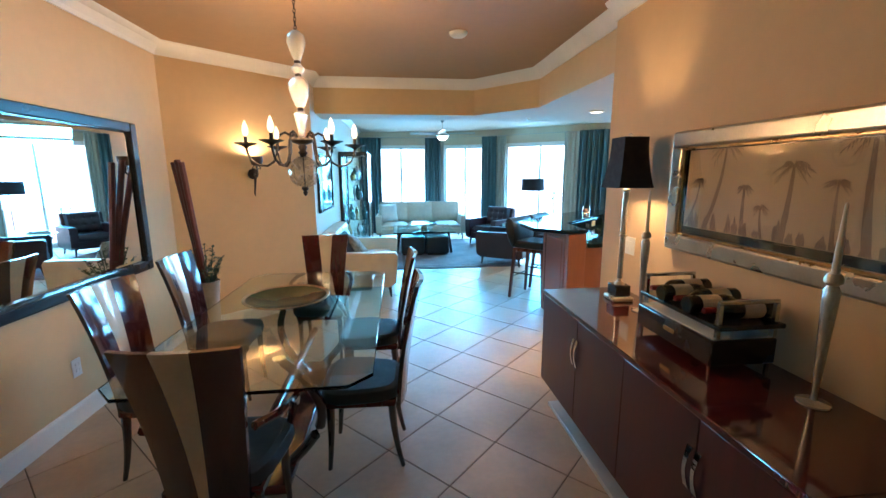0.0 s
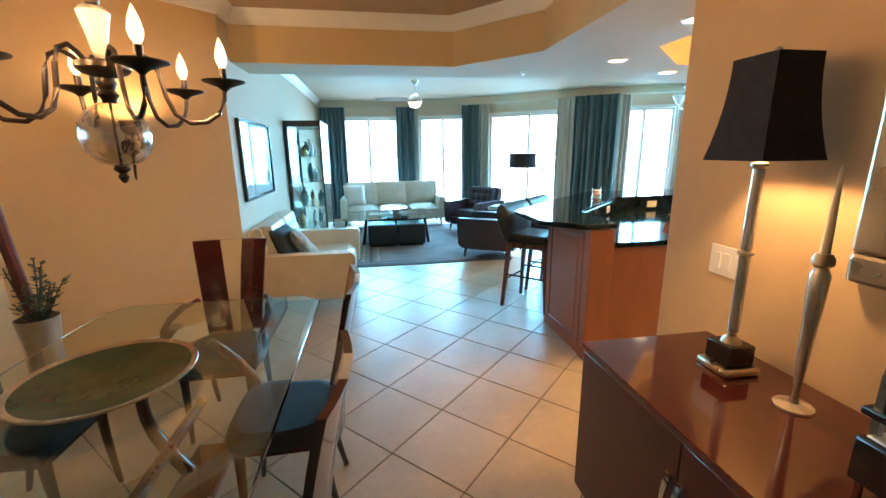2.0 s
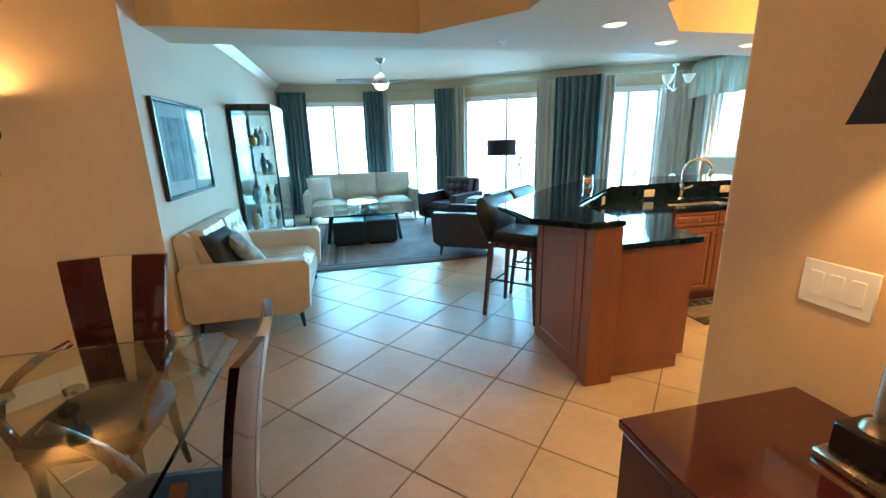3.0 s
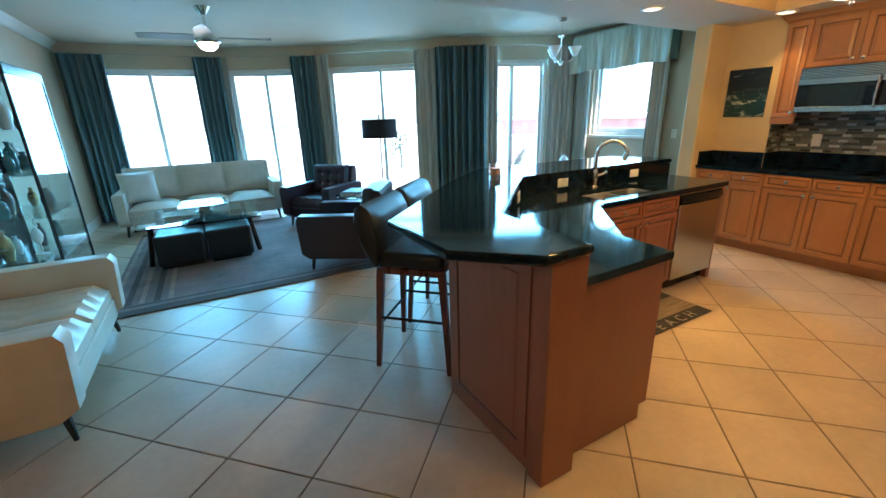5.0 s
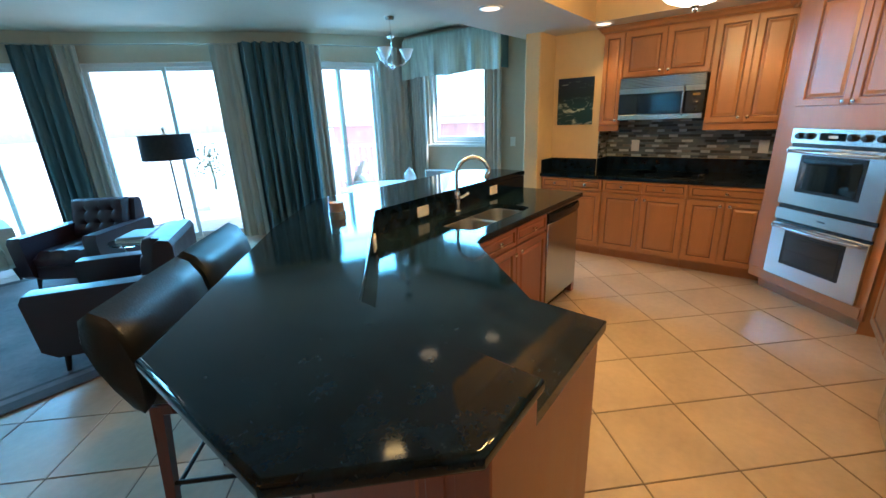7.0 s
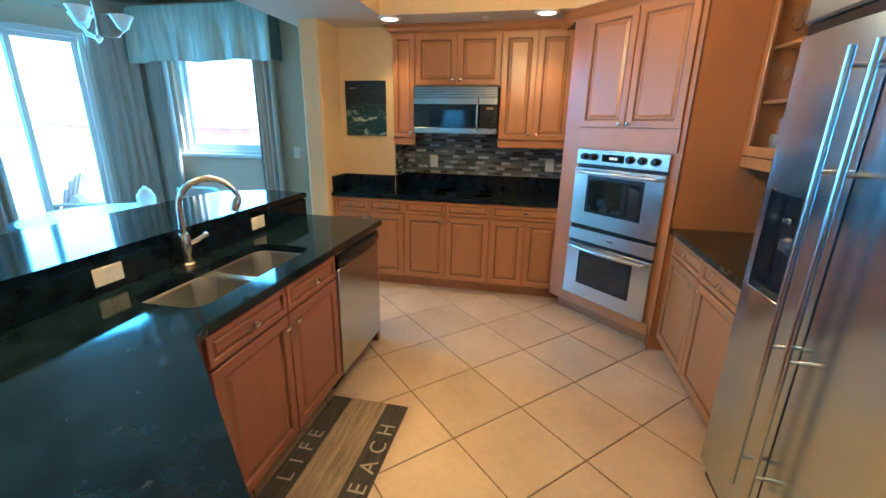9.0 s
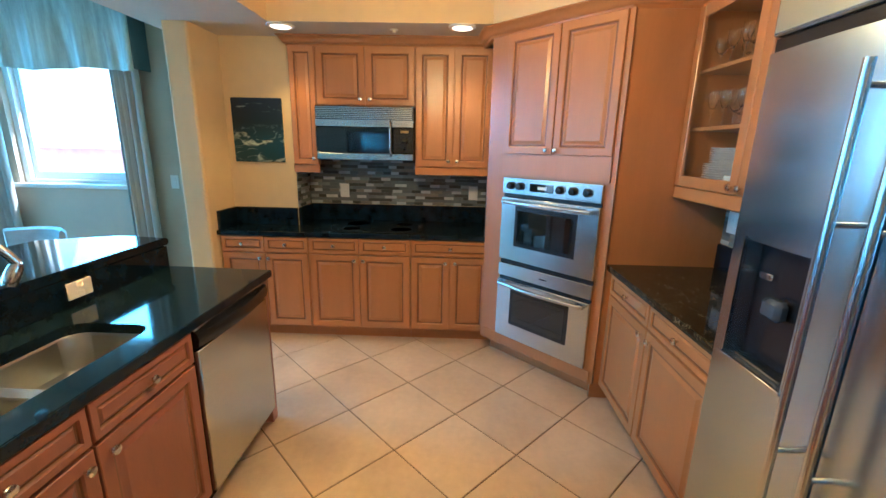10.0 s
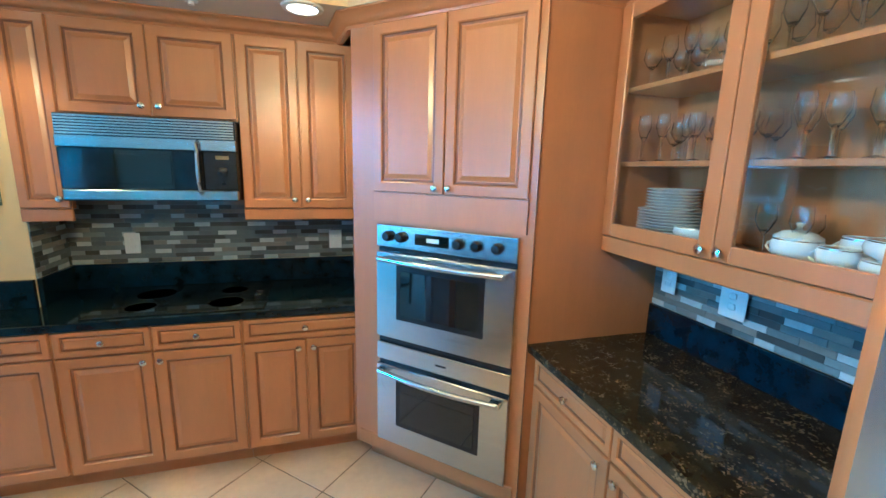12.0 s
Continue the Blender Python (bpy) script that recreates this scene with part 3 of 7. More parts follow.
def bm_knob(bm, x, y, z, r=0.0165):
    turn = Matrix.Rotation(radians(90), 4, "X")
    bm_lathe(bm, [(0.006, 0.0), (0.005, 0.012), (r * 0.8, 0.016), (r, 0.021), (r * 0.9, 0.026), (r * 0.4, 0.029)], 12, (x, y, z), turn)


def front(parent, x0, x1, z0, z1, knob=None, prof=DOOR, wood="wood", y=0.0, name="door"):
    """A raised-panel front with dark glaze in its grooves, and its knob."""
    bm = B()
    g = 0.0015
    room = min(1.0, (min(x1 - x0, z1 - z0) * 0.36) / prof[-1][0])
    prof = [(a * room, d) for a, d in prof]
    bm_rings(bm, x1 - x0 - 2 * g, z1 - z0 - 2 * g, prof, x0 + g, z0 + g, y, groove=(4, 5))
    d = part(name, bm, M[wood], parent, second=M["glaze"], smooth=False)
    if knob:
        bm = B()
        bm_knob(bm, knob[0], y - 0.018, knob[1])
        part("knob", bm, M["nickel"], d, "satin nickel knob")
    return d


def base_unit(m, w, doors, drawers, label, group, wood="wood", depth=0.58, toe=True, top=0.862):
    c = thing("base_cabinet", m, label, "cabinet", group)
    bm = B()
    bm_box(bm, 0, w, 0.0, depth, 0.10, top)
    if top < 0.86:
        bm_box(bm, 0, w, 0.0, 0.02, top, 0.862)
    if toe:
        bm_box(bm, 0, w, 0.07, depth, 0.0, 0.10)
    part("body", bm, M[wood], c, smooth=False)
    for x0, x1, kx in drawers:
        front(c, x0, x1, 0.733, 0.859, (kx, 0.797), DRAWER, wood, name="drawer_front")
    for x0, x1, kx in doors:
        front(c, x0, x1, 0.118, 0.724, (kx, 0.682), DOOR, wood)
    return c


KG = "kitchen base cabinets"
# cooktop run, facing -x; its own x runs towards -y
def run_back(y, x=6.48, z=0.0):
    return pose(x, y, z, 0, 0, -90)


y0 = 6.63
base_unit(run_back(y0), 0.70, [(0.01, 0.347, 0.317), (0.352, 0.692, 0.384)], [(0.01, 0.347, 0.178), (0.352, 0.692, 0.522)], "honey maple base cabinet with two doors and drawers", KG)
base_unit(run_back(y0 - 0.702), 0.80, [(0.005, 0.396, 0.362), (0.402, 0.795, 0.434)], [(0.005, 0.396, 0.20), (0.402, 0.795, 0.60)], "honey maple base cabinet below the cooktop", KG)
base_unit(run_back(y0 - 1.504), 0.656, [(0.006, 0.308, 0.274), (0.316, 0.616, 0.350)], [(0.006, 0.616, 0.311)], "narrow maple base cabinet beside the ovens", KG)

bm = B()
bm_prism(bm, [(6.445, 6.638), (6.745, 6.638), (6.745, 6.098), (7.068, 6.098), (7.068, 4.50), (6.445, 4.475)], 0.864, 0.902, bev=0.006)
tagged(part("countertop", bm, M["granite"], None), "black granite countertop with a built-in cooktop", "countertop")
for k, dims in enumerate([(7.048, 7.068, 4.50, 6.098, 0.903, 1.048), (6.725, 6.748, 6.102, 6.616, 0.903, 1.048), (6.47, 6.745, 6.617, 6.638, 0.903, 1.048), (6.75, 7.046, 6.077, 6.0985, 0.903, 1.048)]):
    bm = B()
    bm_box(bm, *dims, bev=0.002)
    tagged(part("backsplash", bm, M["granite"], None), "low black granite upstand on the countertop", "upstand", "granite upstands")

t = thing("cooktop", pose(6.74, 5.42, 0.902), "black glass electric cooktop in the counter", "cooktop")
boxpart("glass_plate", (-0.25, 0.25, -0.40, 0.40, 0.0, 0.006), M["blackglass"], t, 0.002)
for x, y, r in ((-0.11, -0.2, 0.09), (-0.11, 0.2, 0.075), (0.12, -0.2, 0.075), (0.12, 0.2, 0.1)):
    bm = B()
    bm_lathe(bm, [(r - 0.006, 0.0062), (r, 0.0068), (r + 0.004, 0.0062)], 28, (x, y, 0))
    part("burner_ring", bm, M["black"], t)
for y in (-0.345, -0.36):
    for x in (-0.05, 0.02):
        bm = B()
        bm_lathe(bm, [(0.016, 0.006), (0.016, 0.02), (0.013, 0.026), (0.0, 0.027)], 14, (x, y, 0))
        part("dial", bm, M["black"], t)

# upper cabinets
UG = "kitchen upper cabinets"


def upper_unit(m, w, z0, z1, doors, label, depth=0.34, rail=True, name="upper_cabinet"):
    c = thing(name, m, label, "cabinet", UG)
    boxpart("body", (0, w, 0.0, depth, z0, z1), M["wood"], c, 0.001)
    if rail:
        boxpart("light_rail", (0, w, -0.012, 0.008, z0 - 0.062, z0 - 0.001), M["wood"], c, 0.004)
    for x0, x1, kx in doors:
        front(c, x0, x1, z0 + 0.004, z1 - 0.004, (kx, z0 + 0.05))
    return c


UX = 6.72
upper_unit(run_back(6.095, UX), 0.208, 1.405, 2.29, [(0.004, 0.204, 0.175)], "narrow maple upper cabinet beside the microwave", depth=0.028)
upper_unit(run_back(5.885, UX), 0.767, 1.86, 2.29, [(0.004, 0.381, 0.345), (0.385, 0.763, 0.42)], "maple upper cabinet above the microwave", rail=False)
upper_unit(run_back(5.116, UX), 0.60, 1.405, 2.29, [(0.004, 0.298, 0.265), (0.302, 0.596, 0.335)], "tall maple upper cabinet with two doors")
bm = B()
bm_box(bm, 6.70, 7.06, 4.44, 4.514, 0.903, 2.29)
tagged(part("filler_panel", bm, M["wood"], None), "maple filler panel between uppers and oven tower", "panel")
KCROWN = [(-0.02, 2.285), (0.004, 2.285), (0.010, 2.300), (0.022, 2.306), (0.030, 2.318), (0.048, 2.345), (0.060, 2.350), (0.060, 2.358), (-0.02, 2.358)]
bm = B()
sweep_plan(bm, [(6.745, 6.10), (6.72, 6.10), (6.72, 4.60), (6.44, 4.565), (5.765, 3.89), (5.765, 3.535), (4.66, 3.535)], KCROWN)
setting("trim_cabinet_crown", bm, M["wood"], "stepped maple crown moulding along the cabinets", "moulding")

# microwave
t = thing("microwave", run_back(5.880, 6.635), "stainless steel microwave hung under a cabinet", "microwave")
boxpart("body", (0, 0.757, 0.02, 0.42, 1.452, 1.853), M["black"], t, 0.003)
bm = B()
bm_box(bm, 0.0, 0.757, -0.012, 0.02, 1.702, 1.757, bev=0.003)
part("vent_hood", bm, M["steel"], t)
boxpart("vent_backing", (0.0, 0.757, 0.002, 0.02, 1.758, 1.853), M["black"], t, 0.0)
for k in range(7):
    boxpart("vent_slat", (0.006, 0.751, -0.012, 0.001, 1.760 + 0.0132 * k, 1.7695 + 0.0132 * k), M["steel"], t, 0.001)
boxpart("door", (0.0, 0.60, -0.006, 0.018, 1.508, 1.700), M["blackglass"], t, 0.004)
boxpart("window", (0.13, 0.46, -0.009, -0.0062, 1.535, 1.675), M["blackglass"], t, 0.001)
boxpart("control_panel", (0.603, 0.757, -0.006, 0.018, 1.508, 1.700), M["black"], t, 0.004)
boxpart("display", (0.66, 0.72, -0.0085, -0.0062, 1.662, 1.680), M["gold"], t, 0.0)
bm = B()
bm_lathe(bm, [(0.024, 0), (0.024, 0.012), (0.018, 0.016), (0.0, 0.016)], 18, (0.69, -0.006, 1.60), Matrix.Rotation(radians(90), 4, "X"))
part("dial", bm, M["black"], t)
boxpart("bottom_trim", (0.0, 0.757, -0.010, 0.018, 1.452, 1.506), M["steel"], t, 0.006)
bm = B()
bm_tube(bm, [(0.585, -0.006, 1.748), (0.585, -0.035, 1.735), (0.585, -0.046, 1.69), (0.585, -0.050, 1.62), (0.585, -0.046, 1.55), (0.585, -0.035, 1.505), (0.585, -0.006, 1.49)], 0.010, 10)
part("handle", bm, M["steel"], t, "curved steel handle")

# oven tower, set across the corner
TM = pose(6.425, 4.555, 0, 0, 0, -135)
TW = 0.955
t = thing("oven_cabinet", TM, "tall maple corner cabinet that holds two ovens", "cabinet", UG)
bm = B()
bm_box(bm, 0, TW, 0.0, 0.30, 0.10, 2.29)
bm_box(bm, 0.05, TW - 0.05, 0.07, 0.30, 0.0, 0.10)
part("body", bm, M["wood"], t, smooth=False)
bm = B()
bm_box(bm, 0.146, TW - 0.029, -0.016, 0.0, 1.385, 1.525)
part("filler_panel", bm, M["wood"], t, smooth=False)
front(t, 0.146, 0.533, 1.53, 2.285, (0.497, 1.558))
front(t, 0.537, 0.926, 1.53, 2.285, (0.565, 1.558))
boxpart("base_trim", (0.03, TW - 0.02, -0.010, 0.0, 0.105, 0.190), M["wood"], t, 0.004)
bm = B()
bm_box(bm, 5.765, 5.785, 3.215, 3.885, 0.0, 2.29)
part("side_panel", bm, M["wood"], t).matrix_basis = TM.inverted()

o = thing("double_oven", TM, "stainless steel double wall oven with knobs", "oven")
X0, X1 = 0.170, 0.900
boxpart("control_panel", (X0, X1, -0.028, -0.001, 1.262, 1.372), M["steel"], o, 0.003)
boxpart("display", (X0 + 0.225, X0 + 0.405, -0.031, -0.0285, 1.290, 1.342), M["blackglass"], o, 0.002)
boxpart("display_digits", (X0 + 0.29, X0 + 0.355, -0.0325, -0.0312, 1.307, 1.326), M["frost"], o, 0.0)
for kx in (0.075, 0.150, 0.455, 0.545, 0.640):
    bm = B()
    bm_lathe(bm, [(0.026, 0), (0.026, 0.018), (0.021, 0.028), (0.019, 0.034), (0.0, 0.035)], 18, (X0 + kx, -0.028, 1.318), Matrix.Rotation(radians(90), 4, "X"))
    part("dial", bm, M["black"], o, "round black control knob")
boxpart("gap_trim", (X0 + 0.004, X1 - 0.004, -0.012, -0.001, 1.236, 1.262), M["black"], o, 0.0)


def oven_door(z0, z1, wz0, wz1, hz):
    d = boxpart("oven_door", (X0, X1, -0.034, -0.001, z0, z1), M["steel"], o, 0.005)
    boxpart("door_window_border", (X0 + 0.125, X1 - 0.138, -0.037, -0.0345, wz0, wz1), M["black"], d, 0.002)
    boxpart("door_window", (X0 + 0.150, X1 - 0.163, -0.0395, -0.0372, wz0 + 0.025, wz1 - 0.03), M["blackglass"], d, 0.001)
    bm = B()
    pts = [(X0 + 0.045 + (X1 - X0 - 0.09) * k / 12, -0.070 - 0.028 * math.sin(math.pi * k / 12), hz) for k in range(13)]
    bm_tube(bm, pts, 0.014, 10)
    for px in (X0 + 0.055, X1 - 0.055):
        bm_box(bm, px - 0.025, px + 0.025, -0.078, -0.033, hz - 0.014, hz + 0.014, bev=0.003)
    part("handle", bm, M["steel"], d, "bowed steel handle")


oven_door(0.790, 1.238, 0.900, 1.182, 1.208)
boxpart("gap_trim", (X0 + 0.004, X1 - 0.004, -0.012, -0.001, 0.760, 0.789), M["black"], o, 0.0)
boxpart("middle_panel", (X0, X1, -0.030, -0.001, 0.665, 0.758), M["steel"], o, 0.003)
boxpart("badge", (X0 + 0.35, X0 + 0.41, -0.0315, -0.0302, 0.706, 0.714), M["black"], o, 0.0)
boxpart("gap_trim", (X0 + 0.004, X1 - 0.004, -0.012, -0.001, 0.641, 0.664), M["black"], o, 0.0)
oven_door(0.196, 0.640, 0.312, 0.590, 0.617)

# run beside the refrigerator, facing +y; its own x runs towards -x
RM = pose(5.762, 3.825, 0, 0, 0, 180)
c = base_unit(RM, 1.07, [(0.03, 0.53, 0.49), (0.535, 1.06, 0.58)], [(0.03, 0.53, 0.28), (0.535, 1.06, 0.80)], "maple base cabinet with two doors and drawers", KG, depth=0.60)
bm = B()
bm_prism(bm, [(5.764, 3.215), (5.80, 3.865), (4.69, 3.865), (4.69, 3.215)], 0.864, 0.902, bev=0.006)
tagged(part("countertop", bm, M["granite_warm_lit"], None), "flecked polished granite countertop, tinted brown for warm light", "countertop")
bm = B()
bm_box(bm, 4.69, 5.762, 3.222, 3.242, 0.903, 1.048, bev=0.002)
tagged(part("backsplash", bm, M["granite"], None), "low black granite upstand on the countertop", "upstand", "granite upstands")
bm = B()
bm_box(bm, 4.632, 4.688, 3.215, 3.83, 0.0, 2.29)
setting("trim_panel_1", bm, M["wood"], "tall maple end panel beside the refrigerator", "panel")

GM = pose(5.762, 3.53, 0, 0, 0, 180)
g = thing("glass_cabinet", GM, "maple wall cabinet with glass doors and china", "cabinet", UG)
GW = 1.072
for nm, d in (("side", (0, 0.018, 0, 0.305, 1.38, 2.29)), ("side", (GW - 0.018, GW, 0, 0.305, 1.38, 2.29)), ("bottom", (0.018, GW - 0.018, 0, 0.305, 1.38, 1.40)), ("top", (0.018, GW - 0.018, 0, 0.305, 2.27, 2.29)), ("back", (0.018, GW - 0.018, 0.292, 0.305, 1.40, 2.27)), ("shelf", (0.019, GW - 0.019, 0.02, 0.29, 1.675, 1.693)), ("shelf", (0.019, GW - 0.019, 0.02, 0.29, 1.965, 1.983))):
    boxpart(nm, d, M["wood"], g, 0.001)
boxpart("light_rail", (0, GW, -0.014, 0.008, 1.312, 1.379), M["wood"], g, 0.005)
for x0, x1, kx in ((0.004, 0.534, 0.505), (0.538, 1.068, 0.567)):
    bm = B()
    z0, z1, f = 1.384, 2.286, 0.055
    for d in ((x0, x0 + f, -0.02, 0.0, z0, z1), (x1 - f, x1, -0.02, 0.0, z0, z1), (x0 + f, x1 - f, -0.02, 0.0, z0, z0 + f), (x0 + f, x1 - f, -0.02, 0.0, z1 - f, z1)):
        bm_box(bm, *d, bev=0.003)
    d = part("door", bm, M["wood"], g)
    bm = B()
    bm_box(bm, x0 + f, x1 - f, -0.012, -0.008, z0 + f, z1 - f)
    p = part("pane", bm, M["cabglass"], d, smooth=False)
    p.visible_shadow = False
    bm = B()
    bm_knob(bm, kx, -0.02, 1.415, 0.017)
    part("knob", bm, M["nickel"], d, "satin nickel knob")


def wine_glass(h, r):
    bm = B()
    bm_lathe(bm, [(r * 0.85, 0.0), (r * 0.85, 0.003), (0.006, 0.008), (0.0045, h * 0.45), (r * 0.5, h * 0.52), (r, h * 0.72), (r * 0.86, h), (r * 0.80, h), (r * 0.93, h * 0.73), (r * 0.4, h * 0.54), (0.0, h * 0.52)], 14)
    return bm


glass_meshes = []
for h, r in ((0.165, 0.028), (0.14, 0.033), (0.18, 0.025)):
    ob = part("wine_glass", wine_glass(h, r), M["crystal"], None)
    glass_meshes.append(ob.data)
    bpy.data.objects.remove(ob)
rng = random.Random(5)
for zs, n in ((1.695, 24), (1.985, 24), (1.402, 3)):
    for k in range(n):
        gx = 0.075 + (k // 2) * 0.083 + 0.03 * (k % 2) if n > 5 else 0.60 + 0.05 * k
        wg = tagged(new("wine_glass", glass_meshes[rng.randrange(3)]), "clear stemmed wine glass on a cabinet shelf", "glass", "glasses in the cabinet")
        wg.matrix_basis = GM @ pose(gx, 0.075 + 0.11 * (k % 2) + rng.random() * 0.03, zs)
for k in range(16):
    bm = B()
    r = 0.125 if k < 9 else 0.10
    z = 1.402 + k * 0.0115
    bm_lathe(bm, [(r * 0.6, z), (r * 0.7, z + 0.003), (r, z + 0.014), (r - 0.004, z + 0.016), (r * 0.66, z + 0.006), (0.0, z + 0.005)], 24)
    pl = part("plate", bm, M["china"], None)
    tagged(pl, "white china plate in a stack", "plate", "stacked plates")
    pl.matrix_basis = GM @ pose(0.19, 0.155, 0)


def china_pot(name, gx, gy, z, r, h, label, category, lid=False, handles=0):
    """A round white pot with a grey rim line, loop handles and a knobbed lid."""
    bm = B()
    bm_lathe(bm, [(r * 0.55, 0), (r * 0.58, 0.006), (r * 0.9, h * 0.35), (r, h * 0.65), (r * 0.93, h), (r * 0.89, h), (r * 0.93, h * 0.65), (r * 0.8, h * 0.3), (0.0, 0.012)], 22)
    pot = part(name, bm, M["china"], None)
    tagged(pot, label, category, "china in the cabinet")
    pot.matrix_basis = GM @ pose(gx, gy, z)
    bm = B()
    bm_lathe(bm, [(r * 0.945, h * 0.93), (r * 0.955, h * 0.93), (r * 0.945, h * 0.975), (r * 0.935, h * 0.975)], 22)
    part("rim_line", bm, M["steel"], pot, "thin grey rim line")
    for sx in (-1, 1)[:handles]:
        bm = B()
        bm_tube(bm, [(sx * (r * 0.93 + 0.026 * math.sin(math.pi * k / 6)), 0, h * (0.82 - 0.55 * k / 6)) for k in range(7)], 0.004, 6)
        part("handle", bm, M["china"], pot)
    if lid:
        bm = B()
        bm_lathe(bm, [(r * 0.92, h), (r * 0.94, h + 0.004), (r * 0.6, h + 0.018), (0.010, h + 0.024), (0.008, h + 0.032), (0.013, h + 0.042), (0.0, h + 0.047)], 20)
        part("lid", bm, M["china"], pot, "domed lid with a knob")


china_pot("bowl", 0.345, 0.12, 1.402, 0.075, 0.06, "white china bowl with a grey rim line", "bowl")
china_pot("sugar_bowl", 0.685, 0.11, 1.402, 0.062, 0.075, "white lidded china sugar bowl", "bowl", True, 2)
china_pot("cup", 0.80, 0.085, 1.402, 0.046, 0.07, "white china cup with a loop handle", "cup", False, 1)
china_pot("creamer", 0.785, 0.205, 1.402, 0.05, 0.09, "white china cream jug with a handle", "jug", False, 1)
for k in range(2):
    china_pot("bowl", 0.915, 0.10, 1.402 + 0.05 * k, 0.072, 0.055, "white china soup bowl in a stack", "bowl", False, 0)
china_pot("bowl", 0.945, 0.225, 1.402, 0.08, 0.06, "white china bowl with a grey rim line", "bowl")

# refrigerator
FM = pose(4.622, 3.93, 0, 0, 0, 180)
f = thing("refrigerator", FM, "stainless side-by-side refrigerator with ice dispenser", "refrigerator")
FW = 0.91
boxpart("cabinet", (0, FW, 0.06, 0.70, 0.03, 2.12), M["steel"], f, 0.003)
boxpart("toe_grille", (0.01, FW - 0.01, 0.03, 0.06, 0.0, 0.085), M["black"], f, 0.002)
dx0, dx1, dz0, dz1 = 0.062, 0.292, 0.97, 1.325


def bowed_door(name, x0, x1, z0, z1, hole=None):
    """A steel door whose face bows gently forward, with a square hole for the dispenser."""
    bm = B()
    xs = sorted(set([x0 + (x1 - x0) * k / 10 for k in range(11)] + ([hole[0], hole[1]] if hole else [])))
    zs = sorted(set([z0, z1] + ([hole[2], hole[3]] if hole else [])))
    mid, half = (x0 + x1) / 2, (x1 - x0) / 2
    F = [[bm.verts.new((x, -0.012 * (1 - ((x - mid) / half) ** 2), z)) for z in zs] for x in xs]
    R = [[bm.verts.new((x, 0.058, z)) for z in zs] for x in xs]
    for a in range(len(xs) - 1):
        for c in range(len(zs) - 1):
            if hole and hole[0] <= xs[a] < hole[1] - 1e-6 and hole[2] <= zs[c] < hole[3] - 1e-6:
                continue
            bm.faces.new((F[a][c], F[a + 1][c], F[a + 1][c + 1], F[a][c + 1]))
            bm.faces.new((R[a][c], R[a][c + 1], R[a + 1][c + 1], R[a + 1][c]))
    for e in [e for e in bm.edges if e.is_boundary and e.verts[0].co.y < 0.03 and e.verts[1].co.y < 0.03]:
        u, v = e.verts
        iu = [(a, c) for a in range(len(xs)) for c in range(len(zs)) if F[a][c] is u][0]
        iv = [(a, c) for a in range(len(xs)) for c in range(len(zs)) if F[a][c] is v][0]
        bm.faces.new((u, v, R[iv[0]][iv[1]], R[iu[0]][iu[1]]))
    bmesh.ops.delete(bm, geom=[v for v in bm.verts if not v.link_faces], context="VERTS")
    bmesh.ops.recalc_face_normals(bm, faces=bm.faces)
    return part(name, bm, M["fridge"], f)


fd = bowed_door("freezer_door", 0.003, 0.418, 0.09, 1.83, (dx0, dx1, dz0, dz1))
boxpart("dispenser_recess", (dx0, dx1, 0.046, 0.058, dz0, dz1), M["black"], fd, 0.0)
boxpart("dispenser_frame", (dx0 - 0.006, dx1 + 0.006, -0.018, -0.004, dz0 - 0.012, dz0), M["steel"], fd, 0.002)
boxpart("dispenser_frame", (dx0 - 0.006, dx0, -0.012, -0.002, dz0, dz1 + 0.006), M["steel"], fd, 0.0)
boxpart("dispenser_chute", (dx0 + 0.08, dx0 + 0.15, 0.005, 0.045, 1.12, 1.18), M["chute"], fd, 0.012)
boxpart("dispenser_button", (dx0 + 0.02, dx0 + 0.07, 0.035, 0.045, 1.215, 1.235), M["steel"], fd, 0.003)
for k in range(6):
    boxpart("drip_slat", (dx0 + 0.03, dx1 - 0.03, 0.006 + 0.007 * k, 0.009 + 0.007 * k, dz0 + 0.004, dz0 + 0.010), M["steel"], fd, 0.0)
bowed_door("fridge_door", 0.428, FW - 0.003, 0.09, 1.83)
boxpart("hinge_gap", (0.0, FW, 0.012, 0.06, 1.832, 1.868), M["black"], f, 0.0)
boxpart("top_grille", (0.0, FW, -0.004, 0.06, 1.87, 2.12), M["fridge"], f, 0.010, seg=3)
for hx in (0.372, 0.468):
    bm = B()
    bm_tube(bm, [(hx, -0.062, 0.30 + 0.0725 * k) for k in range(21)], 0.0105, 12)
    for hz in (0.42, 0.86, 1.42, 1.70):
        bm_tube(bm, [(hx, 0.002, hz), (hx, -0.056, hz)], 0.007, 8)
    part("door_handle", bm, M["steel"], f, "long round steel bar handle")
bm = B()
bm_box(bm, 3.66, 3.708, 3.205, 3.90, 0.0, 2.355)
setting("trim_panel_2", bm, M["wood"], "tall maple end panel beside the refrigerator", "panel")
bm = B()
bm_box(bm, 3.71, 4.63, 3.215, 3.60, 2.14, 2.355)
tagged(part("filler_panel", bm, M["wood"], None), "maple panel above the refrigerator", "panel")

